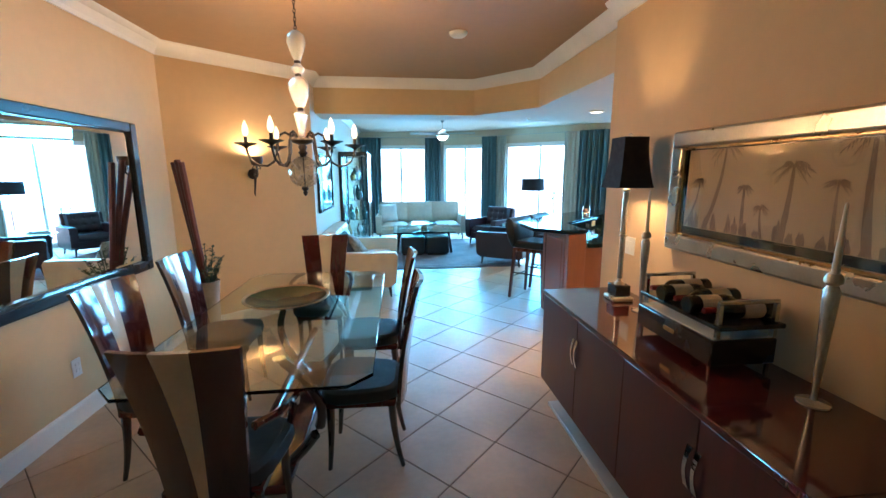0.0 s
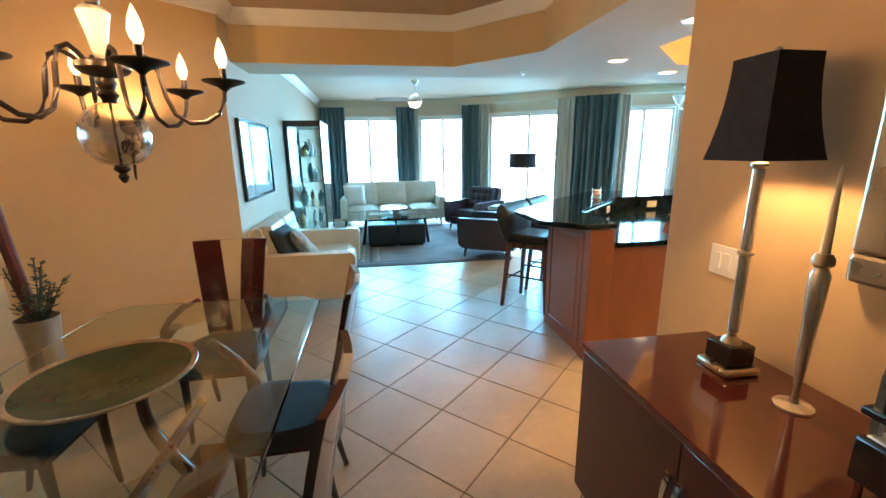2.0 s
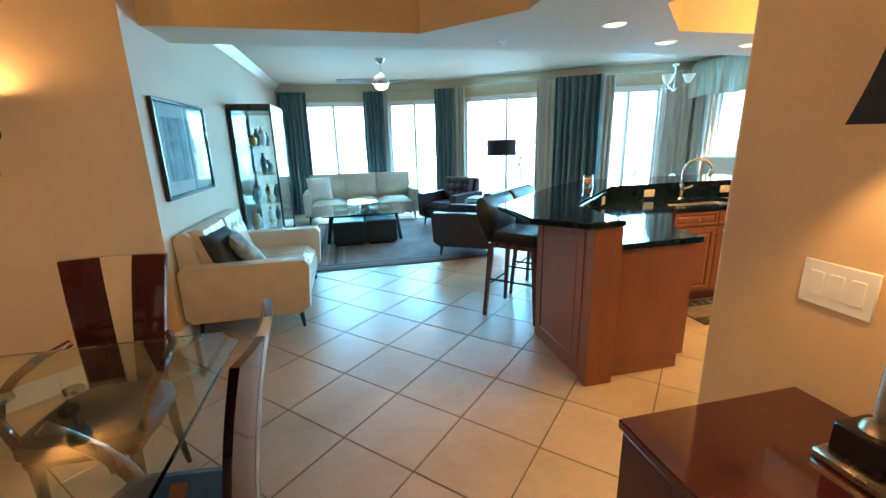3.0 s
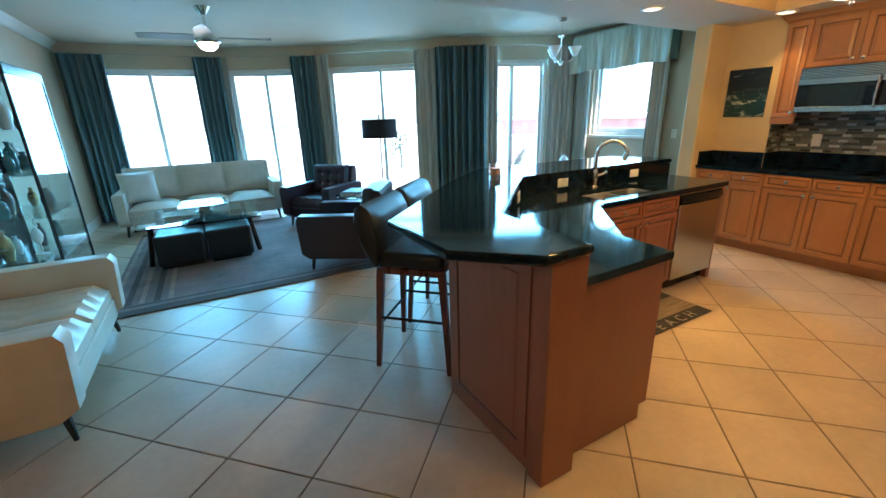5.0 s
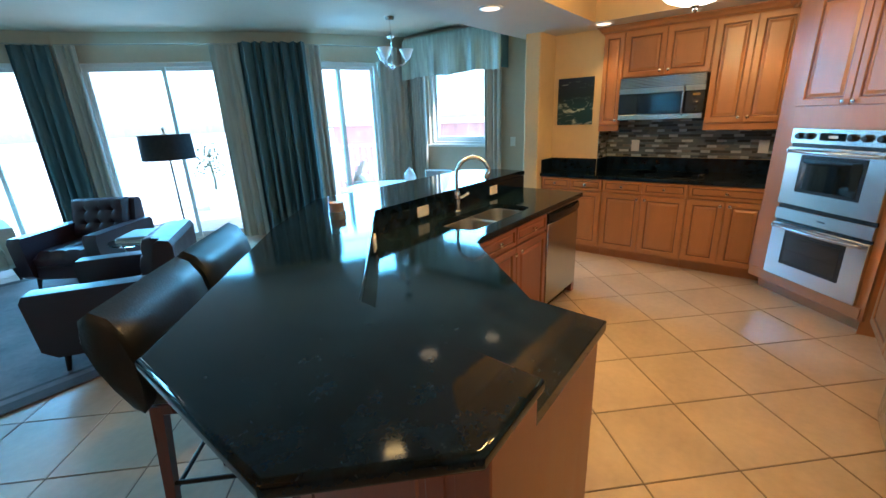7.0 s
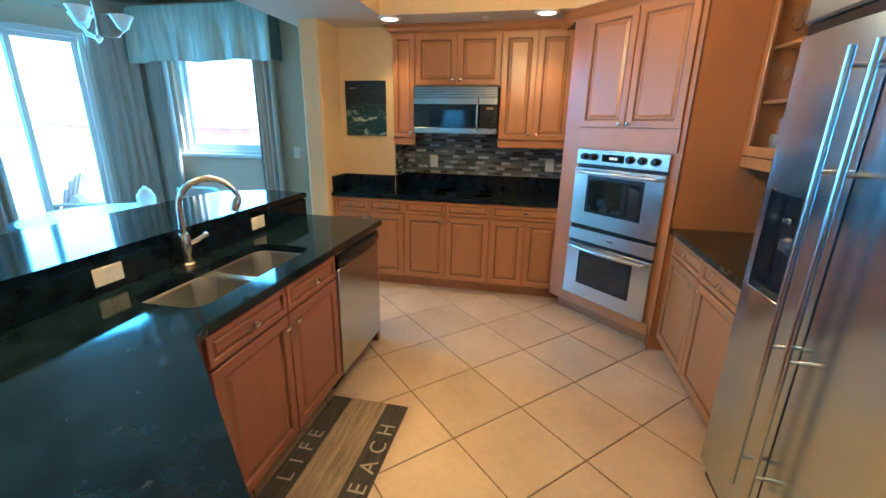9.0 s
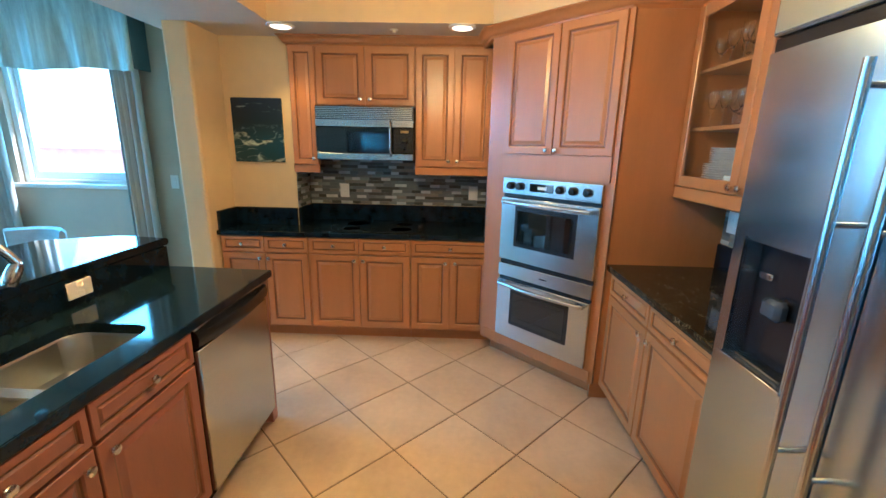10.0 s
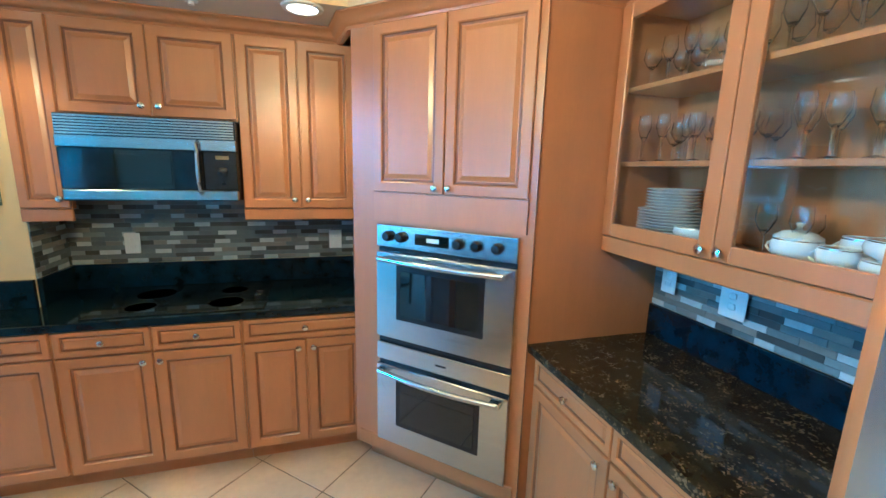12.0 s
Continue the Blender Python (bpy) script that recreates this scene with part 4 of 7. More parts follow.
# seascape
t = thing("seascape_painting", run_back(6.583, 6.735, 0), "unframed night seascape canvas on the gold wall", "painting")
def canvas_mat():
    m = bpy.data.materials.new("painted_seascape")
    m.use_nodes = True
    nt = m.node_tree
    b = nt.nodes["Principled BSDF"]
    tc = nt.nodes.new("ShaderNodeTexCoord")
    sp = nt.nodes.new("ShaderNodeSeparateXYZ")
    nt.links.new(tc.outputs["Generated"], sp.inputs[0])
    nz = nt.nodes.new("ShaderNodeTexNoise")
    nz.inputs["Scale"].default_value, nz.inputs["Detail"].default_value, nz.inputs["Distortion"].default_value = 3.2, 7, 1.2
    mp = nt.nodes.new("ShaderNodeMapping")
    mp.inputs["Scale"].default_value = (1, 1, 2.8)
    nt.links.new(tc.outputs["Generated"], mp.inputs[0])
    nt.links.new(mp.outputs[0], nz.inputs["Vector"])
    foam = nt.nodes.new("ShaderNodeValToRGB")
    foam.color_ramp.elements[0].position, foam.color_ramp.elements[1].position = 0.52, 0.68
    foam.color_ramp.elements[0].color, foam.color_ramp.elements[1].color = (0, 0, 0, 1), (1, 1, 1, 1)
    nt.links.new(nz.outputs[0], foam.inputs[0])
    band = nt.nodes.new("ShaderNodeValToRGB")
    els = band.color_ramp.elements
    els[0].position, els[0].color = 0.0, (0.5, 0.5, 0.5, 1)
    els[1].position, els[1].color = 1.0, (0, 0, 0, 1)
    for p, c in ((0.3, 1.0), (0.5, 0.55), (0.6, 0.0), (0.78, 0.0), (0.86, 0.8), (0.94, 0.0)):
        e = els.new(p)
        e.color = (c, c, c, 1)
    nt.links.new(sp.outputs[2], band.inputs[0])
    mul = nt.nodes.new("ShaderNodeMath")
    mul.operation = "MULTIPLY"
    nt.links.new(foam.outputs[0], mul.inputs[0])
    nt.links.new(band.outputs[0], mul.inputs[1])
    base = nt.nodes.new("ShaderNodeValToRGB")
    be = base.color_ramp.elements
    be[0].position, be[0].color = 0.0, (0.005, 0.035, 0.045, 1)
    be[1].position, be[1].color = 1.0, (0.010, 0.018, 0.040, 1)
    for p, c in ((0.3, (0.008, 0.045, 0.055, 1)), (0.62, (0.006, 0.016, 0.024, 1))):
        e = be.new(p)
        e.color = c
    nt.links.new(sp.outputs[2], base.inputs[0])
    mx = nt.nodes.new("ShaderNodeMix")
    mx.data_type = "RGBA"
    nt.links.new(mul.outputs[0], mx.inputs[0])
    nt.links.new(base.outputs[0], mx.inputs[6])
    mx.inputs[7].default_value = (0.55, 0.60, 0.50, 1)
    nt.links.new(mx.outputs[2], b.inputs["Base Color"])
    b.inputs["Roughness"].default_value = 0.45
    return m
boxpart("canvas", (0, 0.405, 0, 0.014, 1.418, 1.912), canvas_mat(), t, 0.002)


# wall plates
def plate(m, w, h, label, slots=1, rocker=True):
    t = thing("wall_plate", m, label, "switch" if rocker else "outlet", "wall plates")
    boxpart("cover", (-w / 2, w / 2, -0.006, 0, -h / 2, h / 2), M["white"], t, 0.002)
    for k in range(slots):
        x = (k - (slots - 1) / 2) * 0.046
        if rocker:
            boxpart("rocker", (x - 0.016, x + 0.016, -0.009, -0.0062, -0.032, 0.032), M["white"], t, 0.001)
        else:
            for z in (-0.02, 0.02):
                boxpart("socket", (x - 0.014, x + 0.014, -0.008, -0.0062, z - 0.012, z + 0.012), M["white"], t, 0.004)
    return t


plate(run_back(5.78, 7.046), 0.08, 0.12, "white outlet plate on the mosaic", 1, False).location.z = 1.17
plate(run_back(4.63, 7.046), 0.08, 0.12, "white outlet plate on the mosaic", 1, False).location.z = 1.17
plate(pose(5.66, 3.245, 1.19, 0, 0, 180), 0.075, 0.12, "white outlet plate on the mosaic", 1, False)
plate(pose(5.36, 3.245, 1.185, 0, 0, 180), 0.105, 0.13, "white outlet plate on the mosaic", 1, False)
plate(run_back(7.33, 7.049, 1.21), 0.075, 0.12, "white light switch on the dinette wall")
plate(pose(2.349, 3.557, 1.128, 0, 0, -90), 0.17, 0.12, "white triple switch plate above the sideboard", 3)
plate(pose(-1.349, 3.70, 0.37, 0, 0, 90), 0.075, 0.12, "white wall outlet above the baseboard", 1, False)

# ---- island ----
island = thing("kitchen_island", pose(0, 0, 0), "cherry wood island with a raised bar side", "island")
bm = B()
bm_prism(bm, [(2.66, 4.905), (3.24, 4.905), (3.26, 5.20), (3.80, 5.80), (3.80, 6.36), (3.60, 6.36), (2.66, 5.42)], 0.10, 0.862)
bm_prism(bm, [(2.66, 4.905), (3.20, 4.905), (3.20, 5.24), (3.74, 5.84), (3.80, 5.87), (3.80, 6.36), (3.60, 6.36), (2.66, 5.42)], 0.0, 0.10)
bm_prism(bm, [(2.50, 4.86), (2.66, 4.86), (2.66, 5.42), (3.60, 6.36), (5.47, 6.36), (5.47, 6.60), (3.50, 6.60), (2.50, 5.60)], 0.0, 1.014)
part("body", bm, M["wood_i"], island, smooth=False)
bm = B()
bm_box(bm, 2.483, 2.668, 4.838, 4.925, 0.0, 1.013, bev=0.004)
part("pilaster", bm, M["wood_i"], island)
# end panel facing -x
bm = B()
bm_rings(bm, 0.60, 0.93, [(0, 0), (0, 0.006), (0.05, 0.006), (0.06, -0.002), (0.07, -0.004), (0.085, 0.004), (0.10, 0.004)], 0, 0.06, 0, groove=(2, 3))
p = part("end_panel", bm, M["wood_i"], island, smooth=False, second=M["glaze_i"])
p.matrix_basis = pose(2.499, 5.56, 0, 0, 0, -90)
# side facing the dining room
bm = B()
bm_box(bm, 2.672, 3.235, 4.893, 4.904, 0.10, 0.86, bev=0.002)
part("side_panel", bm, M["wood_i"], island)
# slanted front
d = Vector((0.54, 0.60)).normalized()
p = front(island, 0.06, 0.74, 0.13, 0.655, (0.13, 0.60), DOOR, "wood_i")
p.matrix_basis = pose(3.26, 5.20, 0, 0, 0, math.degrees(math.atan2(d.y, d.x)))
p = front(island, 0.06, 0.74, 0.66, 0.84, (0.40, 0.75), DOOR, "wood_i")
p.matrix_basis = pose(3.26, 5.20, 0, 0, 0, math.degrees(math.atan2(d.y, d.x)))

IG = "island cabinets"
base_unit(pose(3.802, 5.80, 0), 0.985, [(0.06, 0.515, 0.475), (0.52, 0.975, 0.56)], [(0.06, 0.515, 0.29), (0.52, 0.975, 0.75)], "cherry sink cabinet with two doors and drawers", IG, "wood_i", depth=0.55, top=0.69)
t = thing("dishwasher", pose(4.795, 5.80, 0), "stainless steel dishwasher with a black handle band", "dishwasher")
boxpart("tub", (0.004, 0.60, 0.0, 0.53, 0.10, 0.862), M["black"], t, 0.0)
boxpart("toe_plate", (0.004, 0.60, 0.05, 0.07, 0.0, 0.10), M["black"], t, 0.0)
boxpart("door", (0.006, 0.598, -0.022, 0.0, 0.105, 0.765), M["steel"], t, 0.004)
bm = B()
sec = []
for k in range(9):
    x = 0.006 + 0.592 * k / 8
    b = 0.026 + 0.030 * math.sin(math.pi * k / 8)
    sec.append([(x, -0.002, 0.775), (x, -b, 0.782), (x, -b - 0.006, 0.81), (x, -b, 0.838), (x, -0.002, 0.848)])
bm_loft(bm, sec)
part("handle_band", bm, M["black"], t, "bowed black handle band")
boxpart("control_strip", (0.006, 0.598, -0.018, 0.0, 0.849, 0.861), M["steel"], t, 0.001)
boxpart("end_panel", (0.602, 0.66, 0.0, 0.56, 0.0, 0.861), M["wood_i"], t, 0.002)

# lower worktop with one opening for the two bowls
SX0, SX1, SX2, SX3, SY0, SY1 = 3.96, 4.335, 4.375, 4.74, 5.885, 6.205
Z0, Z1 = 0.864, 0.902


def corner_arc(cx, cy, r, a0, a1, n=5):
    return [(cx + r * math.cos(radians(a0 + (a1 - a0) * k / n)), cy + r * math.sin(radians(a0 + (a1 - a0) * k / n))) for k in range(n + 1)]


def round_rect(x0, x1, y0, y1, r, n=5):
    return corner_arc(x0 + r, y0 + r, r, 180, 270, n) + corner_arc(x1 - r, y0 + r, r, 270, 360, n) + corner_arc(x1 - r, y1 - r, r, 0, 90, n) + corner_arc(x0 + r, y1 - r, r, 90, 180, n)


low = [(2.672, 4.872), (3.268, 4.885), (3.288, 5.17)] + corner_arc(3.87, 5.66, 0.12, 138, 90) + [(5.455, 5.775), (5.475, 6.20), (5.475, 6.358), (3.601, 6.358), (2.672, 5.43)]
bm = B()
edges = []
for loop in (low, round_rect(SX0, SX3, SY0, SY1, 0.07)):
    vs = [bm.verts.new((x, y, Z0)) for x, y in loop]
    edges += [bm.edges.new((a, b)) for a, b in zip(vs, vs[1:] + vs[:1])]
bmesh.ops.triangle_fill(bm, edges=edges, use_beauty=True)
top = bmesh.ops.extrude_face_region(bm, geom=bm.faces[:])
bmesh.ops.translate(bm, verts=[v for v in top["geom"] if isinstance(v, bmesh.types.BMVert)], vec=(0, 0, Z1 - Z0))
bmesh.ops.recalc_face_normals(bm, faces=bm.faces)
wt = part("worktop", bm, M["granite"], None, smooth=False)
tagged(wt, "polished black granite worktop round the sink", "countertop")
bm = B()
sweep_plan(bm, [(5.475, 6.354), (5.475, 6.20), (5.458, 5.775), (3.87, 5.778), (3.79, 5.75), (3.288, 5.17), (3.268, 4.885), (2.674, 4.872)], [(-0.004, 0.866), (0.006, 0.866), (0.012, 0.876), (0.012, 0.892), (0.006, 0.9005), (-0.004, 0.9005)])
part("rounded_edge", bm, M["granite"], wt)

bar = [(2.19, 5.63), (2.18, 5.06), (2.43, 4.815), (2.67, 4.825), (2.69, 5.44), (3.595, 6.345), (5.50, 6.345), (5.53, 6.62), (5.36, 6.95), (3.62, 6.98), (3.05, 6.50)]
bm = B()
bm_prism(bm, bar, 1.016, 1.056, bev=0.013, seg=4)
tagged(part("bar_counter", bm, M["granite"], None), "raised black granite bar top with clipped corners", "countertop")
bm = B()
bm_prism(bm, [(2.672, 5.433), (3.602, 6.362), (5.472, 6.362), (5.472, 6.338), (3.612, 6.338), (2.69, 5.416)], 0.903, 1.015)
tagged(part("riser", bm, M["granite"], None, smooth=False), "black granite riser between worktop and bar", "upstand")
for m in (pose(4.03, 6.337, 0.965), pose(4.93, 6.337, 0.965), pose(3.35, 6.078, 0.962, 0, 0, 45)):
    plate(m, 0.115, 0.07, "white outlet plate on the granite riser", 1, False)

# sink and tap
t = thing("double_sink", pose(0, 0, 0), "undermounted stainless sink with two bowls", "sink")
bm = B()
edges = []
for loop in (round_rect(SX0 - 0.02, SX3 + 0.02, SY0 - 0.02, SY1 + 0.02, 0.08), round_rect(SX0, SX1, SY0, SY1, 0.07), round_rect(SX2, SX3, SY0, SY1, 0.07)):
    vs = [bm.verts.new((x, y, 0.863)) for x, y in loop]
    edges += [bm.edges.new((a, b)) for a, b in zip(vs, vs[1:] + vs[:1])]
bmesh.ops.triangle_fill(bm, edges=edges, use_beauty=True)
part("rim", bm, M["sink"], t, "thin polished steel rim", smooth=False)
for x0, x1 in ((SX0, SX1), (SX2, SX3)):
    bm = B()
    rings = []
    for inset, z, r in ((0.0, 0.863, 0.07), (0.004, 0.855, 0.068), (0.012, 0.74, 0.062), (0.022, 0.712, 0.055), (0.05, 0.700, 0.04)):
        rings.append([bm.verts.new((x, y, z)) for x, y in round_rect(x0 + inset, x1 - inset, SY0 + inset, SY1 - inset, r)])
    for a, b in zip(rings, rings[1:]):
        for k in range(len(a)):
            bm.faces.new((a[k], b[k], b[(k + 1) % len(a)], a[(k + 1) % len(a)]))
    bm.faces.new(list(reversed(rings[-1])))
    bmesh.ops.recalc_face_normals(bm, faces=bm.faces)
    bmesh.ops.solidify(bm, geom=bm.faces[:], thickness=0.0015)
    part("bowl", bm, M["sink"], t, angle=60)
    bm = B()
    bm_lathe(bm, [(0.0, 0.7005), (0.04, 0.7005), (0.045, 0.704), (0.0, 0.7045)], 18, ((x0 + x1) / 2, (SY0 + SY1) / 2 + 0.03, 0))
    part("drain", bm, M["chrome"], t)
t = thing("kitchen_tap", pose(4.35, 6.285, 0.902), "tall arched nickel kitchen tap with side lever", "tap")
bm = B()
bm_lathe(bm, [(0.030, 0), (0.030, 0.006), (0.022, 0.014), (0.020, 0.05), (0.024, 0.06), (0.024, 0.13), (0.018, 0.145), (0.0, 0.15)], 16)
part("base", bm, M["nickel"], t)
bm = B()
arc = [(0, 0, 0.14), (0, 0, 0.25)] + [(0.0, -0.122 + 0.122 * math.cos(radians(a)), 0.26 + 0.122 * math.sin(radians(a))) for a in range(15, 151, 15)] + [(0.0, -0.245, 0.288)]
bm_tube(bm, arc, 0.0135, 10)
part("spout", bm, M["nickel"], t).matrix_basis = pose(0, 0, 0, 0, 0, 50)
bm = B()
bm_lathe(bm, [(0.012, 0.0), (0.020, -0.02), (0.022, -0.06), (0.018, -0.075), (0.0, -0.076)], 14)
part("spray_head", bm, M["nickel"], t).matrix_basis = pose(0.245 * math.sin(radians(50)), -0.245 * math.cos(radians(50)), 0.292, 24, 0, 50)
bm = B()
bm_tube(bm, [(0.0, 0, 0.09), (0.05, -0.02, 0.105), (0.085, -0.035, 0.12)], 0.010, 8)
bm_ball(bm, (0.088, -0.036, 0.121), 0.013)
part("lever", bm, M["nickel"], t)

# candle on the bar
t = thing("candle_jar", pose(3.42, 6.45, 1.056), "glass jar candle with a metal band", "candle")
bm = B()
bm_lathe(bm, [(0.04, 0.0), (0.046, 0.004), (0.046, 0.105), (0.043, 0.105), (0.043, 0.012), (0.0, 0.010)], 22)
part("jar", bm, M["crystal"], t)
bm = B()
bm_lathe(bm, [(0.0, 0.012), (0.042, 0.012), (0.042, 0.07), (0.0, 0.068)], 20)
part("wax", bm, mat("peach_wax", (0.62, 0.36, 0.26), 0.5), t)
bm = B()
bm_lathe(bm, [(0.047, 0.0), (0.049, 0.0), (0.049, 0.022), (0.047, 0.022)], 22)
part("band", bm, M["nickel"], t)

# bar stools
def bar_stool(m):
    s = thing("bar_stool", m, "black leather bar stool on cherry wood legs", "stool", "stools at the bar")
    seat_z = 0.70
    bm = B()
    bm_box(bm, -0.22, 0.22, -0.21, 0.23, seat_z - 0.03, seat_z + 0.065, bev=0.03, seg=3)
    part("seat", bm, M["leather_k"], s)
    bm = B()
    bm_box(bm, -0.205, 0.205, -0.20, 0.21, seat_z - 0.075, seat_z - 0.032, bev=0.006)
    part("apron", bm, M["stoolwood"], s)
    bm = B()
    sec = []
    for x in (-0.275, -0.262, -0.12, 0.0, 0.12, 0.262, 0.275):
        k = 0.86 if abs(x) > 0.27 else 1.0
        ring = []
        for a in range(0, 360, 30):
            ca, sa = math.cos(radians(a)), math.sin(radians(a))
            ring.append((x, 0.22 + (0.065 + 0.02 * sa) * ca * k + 0.035 * sa, 0.87 + 0.185 * sa * k))
        sec.append(ring)
    bm_loft(bm, sec)
    part("backrest", bm, M["leather_k"], s)
    for lx, ly in ((-1, -1), (1, -1), (1, 1), (-1, 1)):
        bm = B()
        a, b = (0.185 * lx, 0.19 * ly), (0.225 * lx, 0.235 * ly)
        bm_loft(bm, [[(b[0] + dx * 0.014, b[1] + dy * 0.014, 0.0) for dx, dy in ((-1, -1), (1, -1), (1, 1), (-1, 1))], [(a[0] + dx * 0.021, a[1] + dy * 0.021, seat_z - 0.04) for dx, dy in ((-1, -1), (1, -1), (1, 1), (-1, 1))]])
        part("leg", bm, M["stoolwood"], s)
    for (x0, y0, x1, y1, z) in ((-0.21, -0.22, 0.21, -0.22, 0.28), (-0.21, 0.22, 0.21, 0.22, 0.28), (-0.21, -0.22, -0.21, 0.22, 0.34), (0.21, -0.22, 0.21, 0.22, 0.34)):
        bm = B()
        bm_tube(bm, [(x0, y0, z), (x1, y1, z)], 0.009, 8)
        part("footrest", bm, M["iron"], s, "dark metal foot rail")
    return s


st = bar_stool(pose(2.56, 6.06, 0, 0, 0, 45))
copy_thing(st, pose(2.98, 6.49, 0, 0, 0, 45))

# kitchen mat
t = thing("kitchen_mat", pose(3.90, 5.37, 0.0005), "printed board-look kitchen mat with worn lettering", "mat")
bm = B()
bm_box(bm, 0.0, 0.84, 0.0, 0.455, 0.0, 0.006, bev=0.002)
part("backing", bm, M["mat_d"], t)
for k, (y0, y1, mm) in enumerate([(0.004, 0.12, "mat_d"), (0.123, 0.225, "mat_g"), (0.228, 0.335, "mat_g"), (0.338, 0.451, "mat_d")]):
    boxpart("printed_board", (0.006, 0.834, y0, y1, 0.0062, 0.0074), M[mm], t, 0.0)
for text, tx, ty, size, step in (("BEACH", 0.14, 0.018, 0.115, 0.124), ("LIFE", 0.255, 0.362, 0.105, 0.091)):
    for k, letter in enumerate(text):
        cu = bpy.data.curves.new("lettering", "FONT")
        cu.body, cu.size, cu.extrude, cu.align_x = letter, size, 0.0004, "CENTER"
        tmp = new("lettering", cu)
        bpy.context.view_layer.update()
        me = bpy.data.meshes.new_from_object(tmp.evaluated_get(bpy.context.evaluated_depsgraph_get()))
        bpy.data.objects.remove(tmp)
        me.materials.append(M["mat_t"])
        ob = new("lettering", me)
        ob.parent = t
        ob.matrix_basis = pose(tx + step * k, ty, 0.0079)

# ---- dining room ----
# mirror
t = thing("wall_mirror", pose(-1.349, 4.62, 0, 0, 0, 90), "large mirror in a black lacquered frame", "mirror")
# its own x runs from the near end to the far end of the wall
MW, MZ0, MZ1, FWD = 1.75, 0.83, 2.02, 0.075
t.matrix_basis = pose(-1.349, 4.62 - MW, 0, 0, 0, 90)
for d in ((0, FWD, -0.045, 0, MZ0, MZ1), (MW - FWD, MW, -0.045, 0, MZ0, MZ1), (FWD, MW - FWD, -0.045, 0, MZ0, MZ0 + FWD), (FWD, MW - FWD, -0.045, 0, MZ1 - FWD, MZ1)):
    boxpart("frame_bar", d, M["blackframe"], t, 0.010, seg=2)
bm = B()
bm_rings(bm, MW - 2 * FWD, MZ1 - MZ0 - 2 * FWD, [(0, 0.004), (0, 0.014), (0.03, 0.018), (0.031, 0.018)], FWD, MZ0 + FWD, 0)
part("mirror_glass", bm, M["mirror"], t, "bevelled mirror glass", smooth=False)

# table
tx, ty = 0.09, 3.565
table = thing("dining_table", pose(tx, ty, 0), "thick glass dining table with clipped corners", "table")
bm = B()
a, b, c = 0.56, 1.03, 0.10
bm_prism(bm, [(-a + c, -b), (a - c, -b), (a, -b + c), (a, b - c), (a - c, b), (-a + c, b), (-a, b - c), (-a, -b + c)], 0.735, 0.752, bev=0.003, seg=1)
part("glass_top", bm, M["tglass"], table, "clear greenish glass top", smooth=False)
for sy in (-0.62, 0.62):
    for sx in (-1, 1):
        bm = B()
        pts = [(sx * (0.05 + 0.22 * math.sin(math.pi * k / 10 * 0.9)), sy - 0.2 * (k / 10 - 0.5) * sx, 0.03 + 0.69 * k / 10) for k in range(11)]
        bm_tube(bm, pts, 0.032, 10, taper=0.022)
        part("pedestal_arm", bm, M["mahog_shade_v"], table, "curved lacquered mahogany support")
bm = B()
bm_box(bm, -0.10, 0.10, -0.72, 0.72, 0.0, 0.05, bev=0.015, seg=2)
part("base", bm, M["mahog"], table)
bm = B()
bm_tube(bm, [(0, -0.62, 0.36), (0, 0.62, 0.36)], 0.025, 10)
part("stretcher", bm, M["mahog"], table)
for sx in (-0.25, 0.25):
    for sy in (-0.6, 0.6):
        bm = B()
        bm_lathe(bm, [(0.0, 0.722), (0.03, 0.722), (0.03, 0.7345), (0.0, 0.7345)], 16, (sx * 0.4, sy * 1.18, 0))
        part("glass_pad", bm, M["chrome"], table)

# bowl
t = thing("serving_bowl", pose(0.02, 3.70, 0.752), "wide olive glazed bowl on the table", "bowl")
bm = B()
bm_lathe(bm, [(0.0, 0.0), (0.09, 0.0), (0.12, 0.006), (0.235, 0.035), (0.278, 0.052), (0.276, 0.060), (0.225, 0.046), (0.12, 0.018), (0.0, 0.014)], 40)
part("dish", bm, M["bowl"], t)
bm = B()
bm_lathe(bm, [(0.228, 0.0465), (0.277, 0.0605), (0.280, 0.057), (0.279, 0.052), (0.229, 0.044), (0.228, 0.0465)], 40)
bmesh.ops.delete(bm, geom=[f for f in bm.faces if len(f.verts) > 4], context="FACES_ONLY")
part("rim", bm, M["bowlrim"], t, "pale worn rim")


